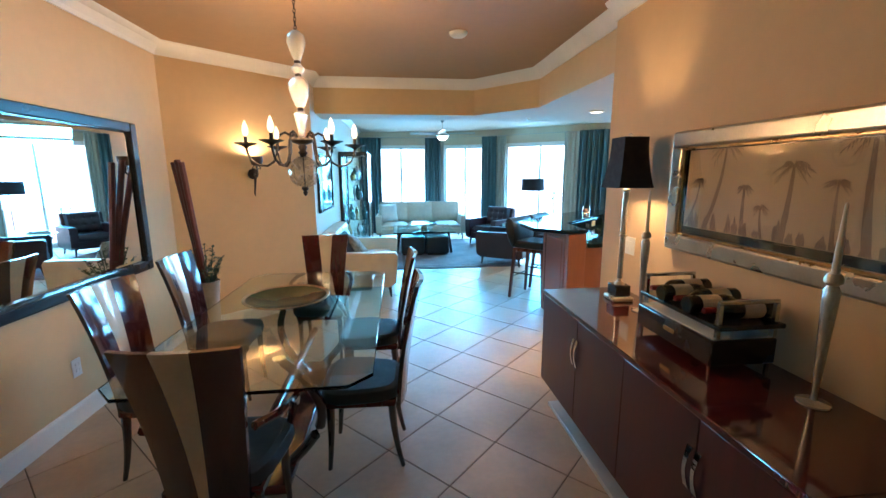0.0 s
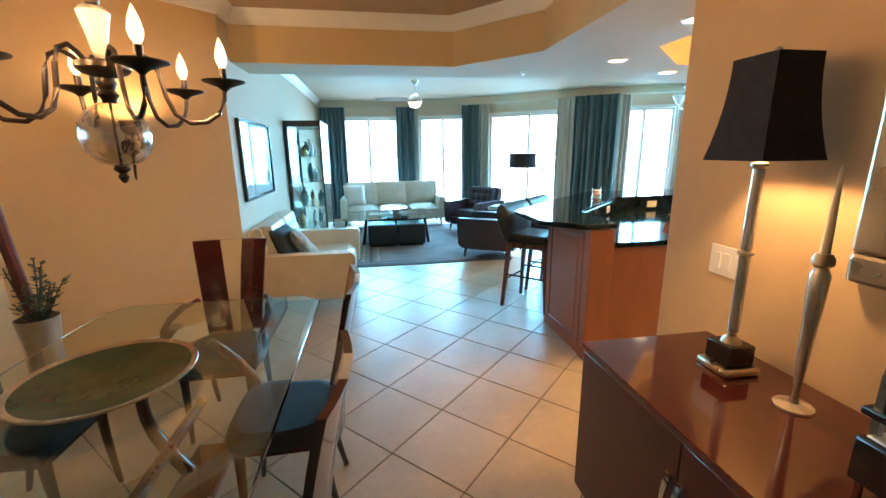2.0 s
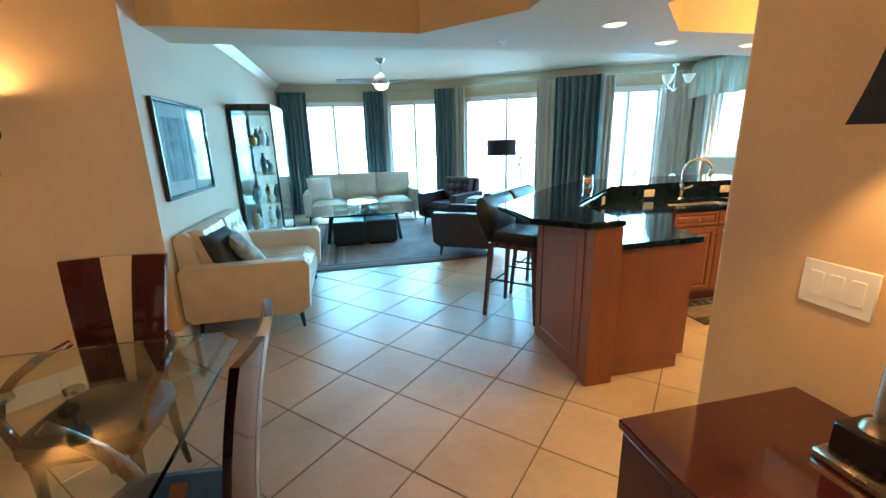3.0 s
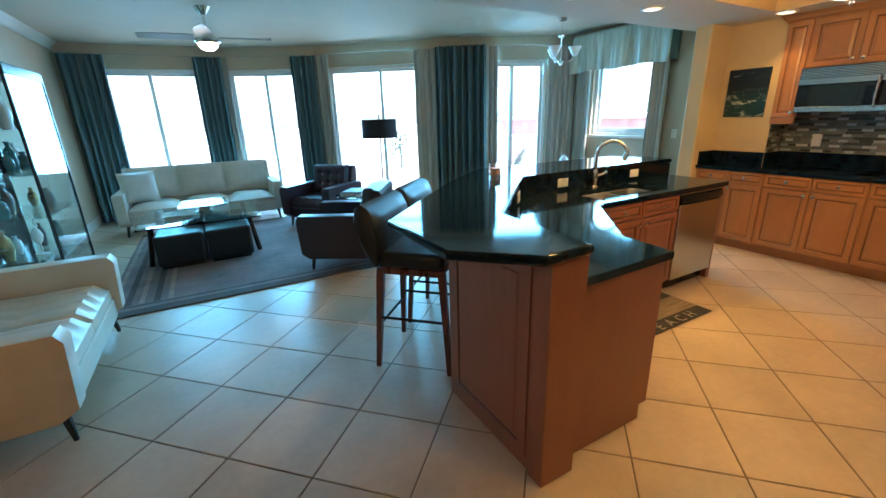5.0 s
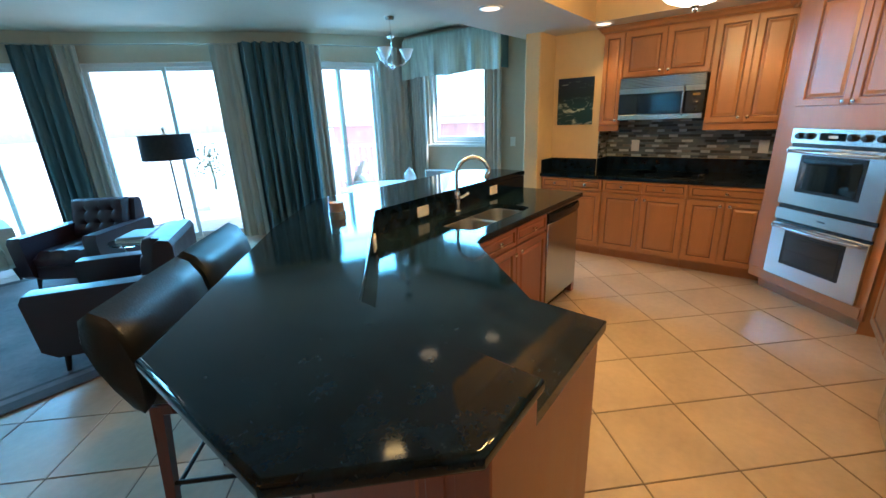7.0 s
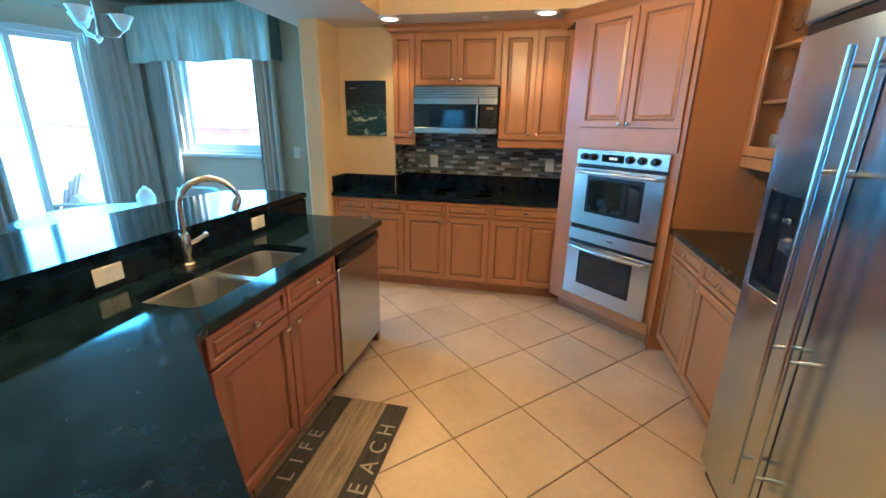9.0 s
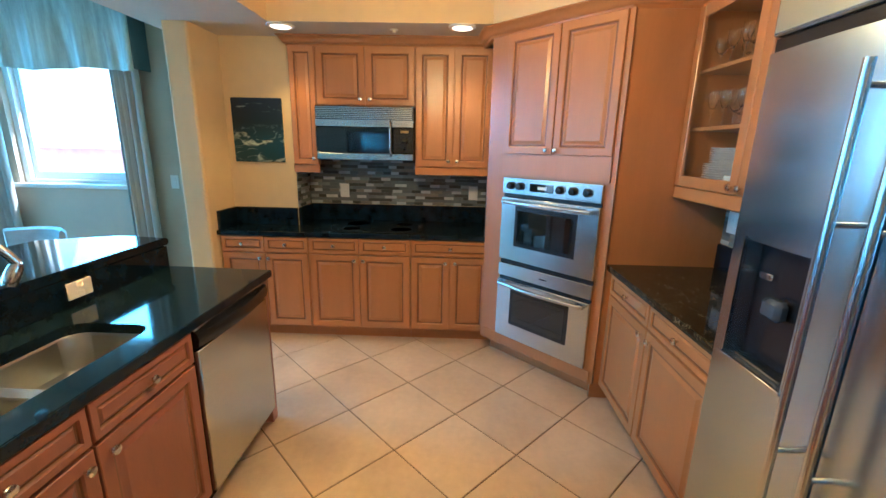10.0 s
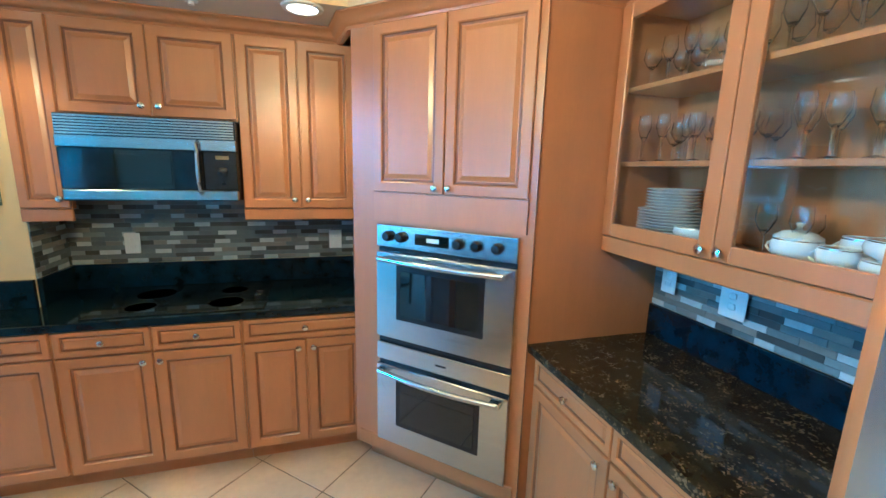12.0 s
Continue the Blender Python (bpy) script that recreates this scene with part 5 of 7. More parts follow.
# chairs
def dining_chair(m, arms, label):
    """Seat faces -y; the back stands at +y."""
    s = thing("dining_chair", m, label, "chair", "chairs round the table")
    bm = B()
    sec = []
    for z, k in ((0.415, 0.94), (0.425, 1.0), (0.455, 1.0), (0.475, 0.95), (0.485, 0.82)):
        ring = []
        for q in range(24):
            an = 2 * math.pi * q / 24
            cx, sy = math.cos(an), math.sin(an)
            r = (abs(cx) ** 4 + abs(sy) ** 4) ** -0.25
            ring.append((0.225 * k * r * cx * (1.0 - 0.10 * sy), 0.22 * k * r * sy, z))
        sec.append(ring)
    bm_loft(bm, sec)
    part("seat", bm, M["blackseat"], s, "black upholstered seat")
    bm = B()
    bm_box(bm, -0.19, 0.19, -0.19, 0.19, 0.375, 0.416, bev=0.008)
    part("seat_frame", bm, M["mahog"], s)

    # back slab: narrow at the seat, wider at the top, bowed across and leaning
    def slab(name, u0, u1, U0, U1, material, extra=0.0):
        bm = B()
        sec = []
        for k in range(11):
            f = k / 10
            z = 0.36 + 0.69 * f
            half = 0.150 + 0.062 * f ** 1.3
            y = 0.20 + 0.035 * f + 0.075 * f * f
            a0, a1 = u0 + (U0 - u0) * f, u1 + (U1 - u1) * f
            ring = []
            for q in range(5):
                u = a0 + (a1 - a0) * q / 4
                ring.append((u * half, y + 0.030 * (1 - u * u) - 0.011 - extra, z))
            for q in range(4, -1, -1):
                u = a0 + (a1 - a0) * q / 4
                ring.append((u * half, y + 0.030 * (1 - u * u) + 0.011 + extra, z))
            sec.append(ring)
        bm_loft(bm, sec)
        return part(name, bm, material, s, angle=50)

    slab("back_panel", -1.0, -0.10, -1.0, -0.30, M["mahog_shade_v"])
    slab("back_panel", 0.10, 1.0, 0.30, 1.0, M["mahog_shade_v"])
    slab("back_inlay", -0.10, 0.10, -0.30, 0.30, M["cream_l"], 0.001)
    for lx, ly in ((-1, -1), (1, -1), (1, 1), (-1, 1)):
        bm = B()
        pts = []
        for k in range(8):
            f = k / 7
            z = 0.40 * (1 - f)
            out = 0.055 * f * f if ly > 0 else 0.02 * f * f
            pts.append((lx * 0.165, ly * (0.165 + out), z))
        bm_tube(bm, pts, 0.023, 8, taper=0.012)
        part("leg", bm, M["mahog_shade_v"], s)
    if arms:
        for sx in (-1, 1):
            bm = B()
            pts = [(sx * 0.195, 0.22, 0.70), (sx * 0.245, 0.12, 0.685), (sx * 0.26, 0.0, 0.665), (sx * 0.255, -0.10, 0.635), (sx * 0.235, -0.155, 0.57), (sx * 0.205, -0.16, 0.48), (sx * 0.185, -0.15, 0.40)]
            bm_tube(bm, pts, 0.018, 8)
            part("armrest", bm, M["mahog"], s, "curved lacquered arm")
    return s


side = "mahogany dining chair with cream inlaid curved back"
ch = dining_chair(pose(0.56, 3.17, 0, 0, 0, -92), False, side)
copy_thing(ch, pose(0.56, 3.90, 0, 0, 0, -89))
copy_thing(ch, pose(-0.48, 3.20, 0, 0, 0, 84))
copy_thing(ch, pose(-0.50, 3.98, 0, 0, 0, 88))
ac = dining_chair(pose(0.095, 4.55, 0, 0, 0, 0), True, "mahogany armchair with cream inlaid back at the table end")
copy_thing(ac, pose(0.04, 2.60, 0, 0, 0, 178))

# chandelier
CX, CY = 0.18, 3.72
t = thing("chandelier", pose(CX, CY, 0), "six-arm bronze chandelier with glass globes, lit", "chandelier")
bm = B()
bm_lathe(bm, [(0.0, 1.475), (0.008, 1.48), (0.016, 1.497), (0.010, 1.508), (0.024, 1.52), (0.020, 1.53), (0.0, 1.535)], 14)
part("finial", bm, M["iron"], t)


def globe(name, prof, glass="milky"):
    bm = B()
    bm_lathe(bm, prof, 24)
    return part(name, bm, M[glass], t, "milky blown glass" if glass == "milky" else "clear blown glass")


globe("glass_ball", [(0.02, 1.53), (0.06, 1.545), (0.085, 1.575), (0.098, 1.62), (0.092, 1.665), (0.07, 1.70), (0.035, 1.725), (0.02, 1.73)], "blown")
bm = B()
bm_lathe(bm, [(0.018, 1.725), (0.022, 1.74), (0.030, 1.75), (0.020, 1.765), (0.028, 1.785), (0.024, 1.80), (0.060, 1.812), (0.072, 1.825), (0.072, 1.84), (0.05, 1.848), (0.0, 1.85)], 20)
part("hub", bm, M["iron"], t)
globe("glass_vase", [(0.016, 1.85), (0.022, 1.88), (0.030, 1.93), (0.043, 1.985), (0.030, 2.0), (0.014, 2.005)])
globe("glass_ball", [(0.018, 2.03), (0.03, 2.04), (0.045, 2.08), (0.062, 2.13), (0.060, 2.175), (0.035, 2.205), (0.014, 2.215)])
globe("glass_bead", [(0.014, 2.225), (0.035, 2.245), (0.042, 2.262), (0.02, 2.285), (0.012, 2.30)])
globe("glass_ball", [(0.016, 2.30), (0.026, 2.32), (0.042, 2.36), (0.056, 2.41), (0.050, 2.45), (0.026, 2.475), (0.012, 2.48)])
for z in (2.018, 2.22, 2.298):
    bm = B()
    bm_lathe(bm, [(0.0, z - 0.012), (0.018, z - 0.010), (0.022, z), (0.018, z + 0.010), (0.0, z + 0.012)], 14)
    part("collar", bm, M["iron"], t)
bm = B()
bm_tube(bm, [(0, 0, 1.53), (0, 0, 2.49)], 0.004, 8)
part("stem", bm, M["iron"], t)
for k in range(13):
    bm = B()
    z = 2.495 + k * 0.024
    pts = [(0.008 * math.cos(radians(a)), 0, z + 0.016 * math.sin(radians(a))) for a in range(0, 361, 45)]
    bm_tube(bm, pts, 0.0028, 6)
    part("chain_link", bm, M["iron"], t).matrix_basis = pose(0, 0, 0, 0, 0, 90 * (k % 2))
bm = B()
bm_lathe(bm, [(0.0, 2.775), (0.03, 2.775), (0.06, 2.79), (0.062, 2.80), (0.0, 2.80)], 20)
part("canopy", bm, M["iron"], t)
for k in range(6):
    a = 60 * k + 12
    ca, sa = math.cos(radians(a)), math.sin(radians(a))
    prof = [(0.05, 1.835), (0.075, 1.86), (0.10, 1.875), (0.13, 1.86), (0.145, 1.82), (0.155, 1.75), (0.175, 1.695), (0.215, 1.668), (0.265, 1.672), (0.305, 1.70), (0.325, 1.745), (0.33, 1.785)]
    bm = B()
    bm_tube(bm, [(r * ca, r * sa, z) for r, z in prof], 0.0075, 8)
    arm = part("arm", bm, M["iron"], t, "curled bronze arm")
    bm = B()
    bm_lathe(bm, [(0.006, 1.772), (0.020, 1.785), (0.066, 1.802), (0.068, 1.806), (0.058, 1.805), (0.015, 1.796), (0.0, 1.796)], 18, (0.33 * ca, 0.33 * sa, 0))
    part("drip_pan", bm, M["iron"], arm, "shallow saucer below the candle")
    bm = B()
    bm_lathe(bm, [(0.011, 1.797), (0.011, 1.845), (0.0, 1.846)], 12, (0.33 * ca, 0.33 * sa, 0))
    part("candle_sleeve", bm, M["iron"], arm)
    bm = B()
    bm_lathe(bm, [(0.006, 1.846), (0.016, 1.862), (0.019, 1.88), (0.014, 1.908), (0.006, 1.93), (0.001, 1.942)], 12, (0.33 * ca, 0.33 * sa, 0))
    p = part("flame_bulb", bm, M["bulb"], arm, "glowing flame bulb")
    p.visible_shadow = False

# sconce on the slanting wall
SM = pose(-0.76, 5.625, 0, 0, 0, 42.3)
t = thing("wall_sconce", SM, "dark bronze scrolled wall sconce, lit", "wall lamp")
bm = B()
bm_lathe(bm, [(0.0, 0.0), (0.055, 0.0), (0.058, 0.012), (0.03, 0.022), (0.0, 0.024)], 20, (0, -0.001, 1.62), Matrix.Rotation(radians(90), 4, "X"))
part("backplate", bm, M["iron"], t)
bm = B()
bm_tube(bm, [(0, -0.02, 1.62), (0, -0.05, 1.56), (0, -0.035, 1.49), (0, -0.015, 1.42), (0, -0.02, 1.385)], 0.016, 8, taper=0.006)
part("tail", bm, M["iron"], t)
bm = B()
bm_tube(bm, [(0, -0.02, 1.62), (0, -0.08, 1.60), (0, -0.115, 1.64), (0, -0.11, 1.70)], 0.010, 8)
part("arm", bm, M["iron"], t)
for sx in (-1, 1):
    bm = B()
    bm_tube(bm, [(sx * (0.012 + 0.03 * math.sin(radians(q))), -0.10, 1.66 + 0.018 * q / 60 + 0.012 * math.cos(radians(q * 2))) for q in range(0, 271, 30)], 0.005, 6)
    part("scroll", bm, M["iron"], t)
bm = B()
bm_lathe(bm, [(0.012, 1.70), (0.05, 1.715), (0.062, 1.75), (0.066, 1.80), (0.062, 1.80), (0.056, 1.752), (0.012, 1.712), (0.0, 1.712)], 20, (0, -0.11, 0))
part("cup", bm, M["iron"], t, "open metal cup")
bm = B()
bm_ball(bm, (0, -0.11, 1.775), 0.022)
p = part("bulb", bm, M["bulb"], t)
p.visible_shadow = False

# reeds and greenery in a floor vase
t = thing("floor_vase", pose(-0.93, 4.72, 0), "tall grey vase with wine red reeds and leaves", "vase")
bm = B()
bm_lathe(bm, [(0.0, 0.0), (0.085, 0.0), (0.09, 0.03), (0.075, 0.25), (0.08, 0.5), (0.10, 0.68), (0.095, 0.68), (0.07, 0.5), (0.0, 0.45)], 24)
part("pot", bm, mat("mushroom_ceramic", (0.30, 0.26, 0.21), 0.3, vary=0.15), t)
rng = random.Random(11)
for k in range(3):
    bm = B()
    x1, y1 = -0.125 - 0.055 * k, 0.03 + 0.05 * k
    bm_tube(bm, [(0.02 - 0.02 * k, 0.01 * k, 0.45), (x1 * 0.45, y1 * 0.4, 1.05), (x1, y1, 1.72 + 0.02 * (k % 2))], 0.022, 7, taper=0.026)
    part("reed", bm, M["twig"], t, "wine red reed")
for k in range(15):
    a = rng.uniform(0, 6.28)
    r = rng.uniform(0.06, 0.21)
    h = rng.uniform(0.74, 0.98)
    bm = B()
    bm_tube(bm, [(0, 0, 0.55), (r * 0.4 * math.cos(a), r * 0.4 * math.sin(a), 0.7), (r * math.cos(a), r * math.sin(a), h)], 0.004, 5)
    for q in range(14):
        f = 0.35 + 0.65 * q / 13
        b = rng.uniform(0, 6.28)
        c = Vector((r * f * math.cos(a), r * f * math.sin(a), 0.58 + (h - 0.58) * f))
        d = Vector((math.cos(b), math.sin(b), 0.5)) * 0.042
        w = Vector((-math.sin(b), math.cos(b), 0.1)) * 0.016
        vs = [bm.verts.new(p) for p in (c, c + d * 0.5 + w, c + d, c + d * 0.5 - w)]
        bm.faces.new(vs)
    part("sprig", bm, M["leaf"], t, "dark leafy sprig", smooth=False)

# straight-fronted sideboard
t = thing("sideboard", pose(0, 0, 0), "long glossy mahogany sideboard on a chrome plinth", "sideboard")
bm = B()
bm_box(bm, 1.784, 2.335, 1.712, 3.583, 0.17, 0.795, bev=0.004)
part("body", bm, M["mahog_s"], t)
for y0, y1 in ((1.716, 2.084), (2.088, 2.556), (2.560, 3.038), (3.042, 3.579)):
    boxpart("door", (1.774, 1.7835, y0, y1, 0.176, 0.792), M["mahog_s"], t, 0.002)
bm = B()
bm_box(bm, 1.770, 2.335, 1.70, 3.595, 0.797, 0.822, bev=0.004, seg=2)
part("top", bm, M["mahog"], t, "glossy reddish top")
bm = B()
bm_box(bm, 1.90, 2.28, 1.85, 3.45, 0.028, 0.17)
part("plinth", bm, M["blackframe"], t, "dark recessed plinth")
bm = B()
bm_box(bm, 1.805, 2.30, 1.80, 3.50, 0.0, 0.028, bev=0.003)
part("foot_plate", bm, M["plate"], t, "chrome foot plate, its reflection painted in as pale silver")
for y, z in ((3.062, 0.60), (2.107, 0.60), (3.020, 0.60), (2.065, 0.60)):
    x = 1.774
    bm = B()
    sec = []
    for k in range(9):
        out = 0.006 + 0.016 * math.sin(math.pi * k / 8)
        w = 0.013 - 0.005 * math.sin(math.pi * k / 8)
        zz = z - 0.08 + 0.02 * k
        sec.append([(x - out - 0.003, y - w, zz), (x - out - 0.003, y + w, zz), (x - out + 0.003, y + w, zz), (x - out + 0.003, y - w, zz)])
    bm_loft(bm, sec)
    for zz in (z - 0.072, z + 0.072):
        bm_box(bm, x - 0.010, x + 0.004, y - 0.006, y + 0.006, zz - 0.005, zz + 0.005)
    part("handle", bm, M["chrome"], t, "bowed chrome handle")

# lamp
t = thing("table_lamp", pose(2.165, 3.315, 0.822), "glass column lamp with flared black square shade", "lamp")
boxpart("foot", (-0.068, 0.068, -0.068, 0.068, 0.0, 0.028), M["silver"], t, 0.008)
boxpart("block", (-0.05, 0.05, -0.05, 0.05, 0.029, 0.10), M["blackframe"], t, 0.004)
bm = B()
bm_lathe(bm, [(0.032, 0.10), (0.028, 0.112), (0.014, 0.122), (0.012, 0.14), (0.0, 0.14)], 16)
part("cap", bm, M["silver"], t)
for z0, z1 in ((0.14, 0.400), (0.424, 0.680)):
    bm = B()
    bm_lathe(bm, [(0.0175, z0), (0.0165, z1), (0.0, z1)], 10)
    part("glass_column", bm, M["mercury"], t, "silvery glass rod")
for z in (0.412, 0.692):
    bm = B()
    bm_lathe(bm, [(0.013, z - 0.012), (0.024, z - 0.004), (0.024, z + 0.004), (0.013, z + 0.012), (0.0, z + 0.012)], 16)
    part("collar", bm, M["silver"], t)
bm = B()
sec_o, sec_i = [], []
for k in range(9):
    f = k / 8
    h = 0.075 + 0.033 * (1 - f) ** 2.0
    z = 0.706 + 0.296 * f
    sec_o.append([(-h, -h, z), (h, -h, z), (h, h, z), (-h, h, z)])
    sec_i.append([(-h + 0.004, -h + 0.004, z), (h - 0.004, -h + 0.004, z), (h - 0.004, h - 0.004, z), (-h + 0.004, h - 0.004, z)])
ro = [[bm.verts.new(p) for p in s] for s in sec_o]
ri = [[bm.verts.new(p) for p in s] for s in sec_i]
for r in (ro, ri):
    for p, q in zip(r, r[1:]):
        for k in range(4):
            bm.faces.new((p[k], p[(k + 1) % 4], q[(k + 1) % 4], q[k]))
for p, q in ((ro[0], ri[0]), (ro[-1], ri[-1])):
    for k in range(4):
        bm.faces.new((p[k], p[(k + 1) % 4], q[(k + 1) % 4], q[k]))
part("shade", bm, M["shade_k"], t, "flared black cloth shade")
bm = B()
bm_tube(bm, [(0, 0, 0.63), (0, 0, 1.01)], 0.004, 8)
bm_ball(bm, (0, 0, 1.018), 0.011)
part("finial_rod", bm, M["silver"], t)
bm = B()
bm_ball(bm, (0, 0, 0.84), 0.028, 1, 1, 1.3)
p = part("bulb", bm, M["bulb"], t)
p.visible_shadow = False


def candlestick(m):
    t = thing("candlestick", m, "tall silvered glass candlestick with ivory taper", "candlestick", "candlesticks on the sideboard")
    bm = B()
    bm_lathe(bm, [(0.0, 0.0), (0.05, 0.0), (0.05, 0.006), (0.013, 0.014), (0.009, 0.04), (0.013, 0.11), (0.018, 0.24), (0.023, 0.35), (0.024, 0.405), (0.015, 0.425), (0.0, 0.43)], 20)
    part("glass_stem", bm, M["mercury"], t, "mottled silvered glass stem")
    bm = B()
    bm_lathe(bm, [(0.016, 0.425), (0.026, 0.435), (0.026, 0.45), (0.018, 0.465), (0.0, 0.465)], 16)
    part("socket", bm, M["silver"], t)
    bm = B()
    bm_lathe(bm, [(0.012, 0.455), (0.010, 0.55), (0.005, 0.69), (0.0, 0.70)], 12)
    part("candle", bm, M["candle"], t, "ivory taper candle")
    return t


cs = candlestick(pose(2.175, 3.09, 0.822))
copy_thing(cs, pose(2.20, 2.09, 0.822))

# wine caddy
WX, WY, WD, WL = 1.985, 2.315, 0.285, 0.50
t = thing("wine_caddy", pose(WX, WY, 0.822), "black wooden wine caddy with steel handles", "wine rack")
boxpart("tray_box", (0.0, WD, 0.0, WL, 0.035, 0.140), M["blackframe"], t, 0.005)
boxpart("label_plate", (-0.004, 0.0, 0.22, 0.29, 0.085, 0.105), M["gold"], t, 0.001)
boxpart("liner", (0.012, WD - 0.012, 0.012, WL - 0.012, 0.141, 0.147), M["frost"], t, 0.002)
for x in (0.015, WD - 0.015):
    for y in (0.02, WL - 0.02):
        bm = B()
        bm_tube(bm, [(x, y, 0.0), (x, y, 0.036)], 0.008, 8)
        part("foot", bm, M["chrome"], t)
boxpart("upper_tray", (0.012, WD + 0.02, -0.01, WL + 0.01, 0.185, 0.205), M["blackframe"], t, 0.004)
for y in (0.015, WL - 0.015):
    bm = B()
    for x in (0.03, WD - 0.01):
        bm_box(bm, x - 0.008, x + 0.008, y - 0.008, y + 0.008, 0.147, 0.285)
    bm_box(bm, 0.022, WD - 0.002, y - 0.008, y + 0.008, 0.285, 0.301, bev=0.003)
    part("handle", bm, M["steel"], t, "square steel handle")
rng = random.Random(3)
bot = thing("wine_bottle", pose(0, 0, 0), "dark green wine bottle lying in the caddy", "bottle", "bottles in the caddy")
bm = B()
bm_lathe(bm, [(0.0, 0.0), (0.034, 0.0), (0.037, 0.006), (0.037, 0.18), (0.030, 0.205), (0.015, 0.225), (0.0135, 0.235), (0.0, 0.236)], 16)
part("bottle_body", bm, mat("bottle_green_glass", (0.010, 0.016, 0.010), 0.06, vary=0.2), bot)
bm = B()
bm_lathe(bm, [(0.0140, 0.232), (0.0145, 0.285), (0.012, 0.295), (0.0, 0.295)], 12)
part("foil", bm, mat("red_bottle_foil", (0.20, 0.015, 0.015), 0.3, metal=0.4), bot)
bm = B()
bm_lathe(bm, [(0.0372, 0.05), (0.0376, 0.05), (0.0376, 0.14), (0.0372, 0.14)], 16)
part("paper_label", bm, mat("cream_paper_label", (0.60, 0.52, 0.38), 0.7), bot)
for k in range(5):
    m = pose(WX + (0.0 if k % 2 else 0.305), WY + 0.075 + 0.087 * k, 0.822 + 0.205 + 0.038, 0, 90 if k % 2 else -90, 0)
    if k == 0:
        bot.matrix_basis = m
    else:
        copy_thing(bot, m)


# palm picture
def palm_mat():
    m = bpy.data.materials.new("sepia_palm_print")
    m.use_nodes = True
    nt = m.node_tree
    b = nt.nodes["Principled BSDF"]
    tc = nt.nodes.new("ShaderNodeTexCoord")
    nz = nt.nodes.new("ShaderNodeTexNoise")
    nz.inputs["Scale"].default_value, nz.inputs["Detail"].default_value = 2.2, 6
    nt.links.new(tc.outputs["Object"], nz.inputs["Vector"])
    rp = nt.nodes.new("ShaderNodeValToRGB")
    rp.color_ramp.elements[0].position, rp.color_ramp.elements[1].position = 0.3, 0.75
    rp.color_ramp.elements[0].color, rp.color_ramp.elements[1].color = (0.46, 0.29, 0.155, 1), (0.64, 0.44, 0.255, 1)
    nt.links.new(nz.outputs[0], rp.inputs[0])
    nt.links.new(rp.outputs[0], b.inputs["Base Color"])
    b.inputs["Roughness"].default_value = 0.6
    return m


PW, PZ0, PZ1 = 1.62, 1.19, 1.835
t = thing("palm_picture", pose(2.349, 3.13, 0, 0, 0, -90), "sepia palm tree print in wide silver frame", "picture")
fw = 0.085
for d, nm in (((0, PW, PZ1 - fw, PZ1), "h"), ((0, PW, PZ0, PZ0 + fw), "h"), ((0, fw, PZ0 + fw, PZ1 - fw), "v"), ((PW - fw, PW, PZ0 + fw, PZ1 - fw), "v")):
    bm = B()
    bm_box(bm, d[0], d[1], -0.040, 0.0, d[2], d[3], bev=0.012, seg=2)
    part("frame_bar", bm, M["silver"], t, "silver leaf moulding")
for d in ((fw, PW - fw, PZ1 - fw - 0.014, PZ1 - fw), (fw, PW - fw, PZ0 + fw, PZ0 + fw + 0.014), (fw, fw + 0.014, PZ0 + fw + 0.014, PZ1 - fw - 0.014), (PW - fw - 0.014, PW - fw, PZ0 + fw + 0.014, PZ1 - fw - 0.014)):
    boxpart("inner_lip", (d[0], d[1], -0.030, -0.002, d[2], d[3]), M["gold"], t, 0.003)
boxpart("mat_board", (fw, PW - fw, -0.010, -0.002, PZ0 + fw, PZ1 - fw), M["blackframe"], t, 0.0)
ix0, ix1, iz0, iz1 = fw + 0.034, PW - fw - 0.034, PZ0 + fw + 0.055, PZ1 - fw - 0.018
boxpart("print", (ix0, ix1, -0.014, -0.0102, iz0, iz1), palm_mat(), t, 0.0)
inks = [mat("sepia_ink", (0.19, 0.11, 0.06), 0.7, vary=0.45, scale=14, dark=(0.26, 0.17, 0.11)), mat("faded_sepia_ink", (0.29, 0.185, 0.12), 0.7, vary=0.3, scale=14)]
rng = random.Random(8)


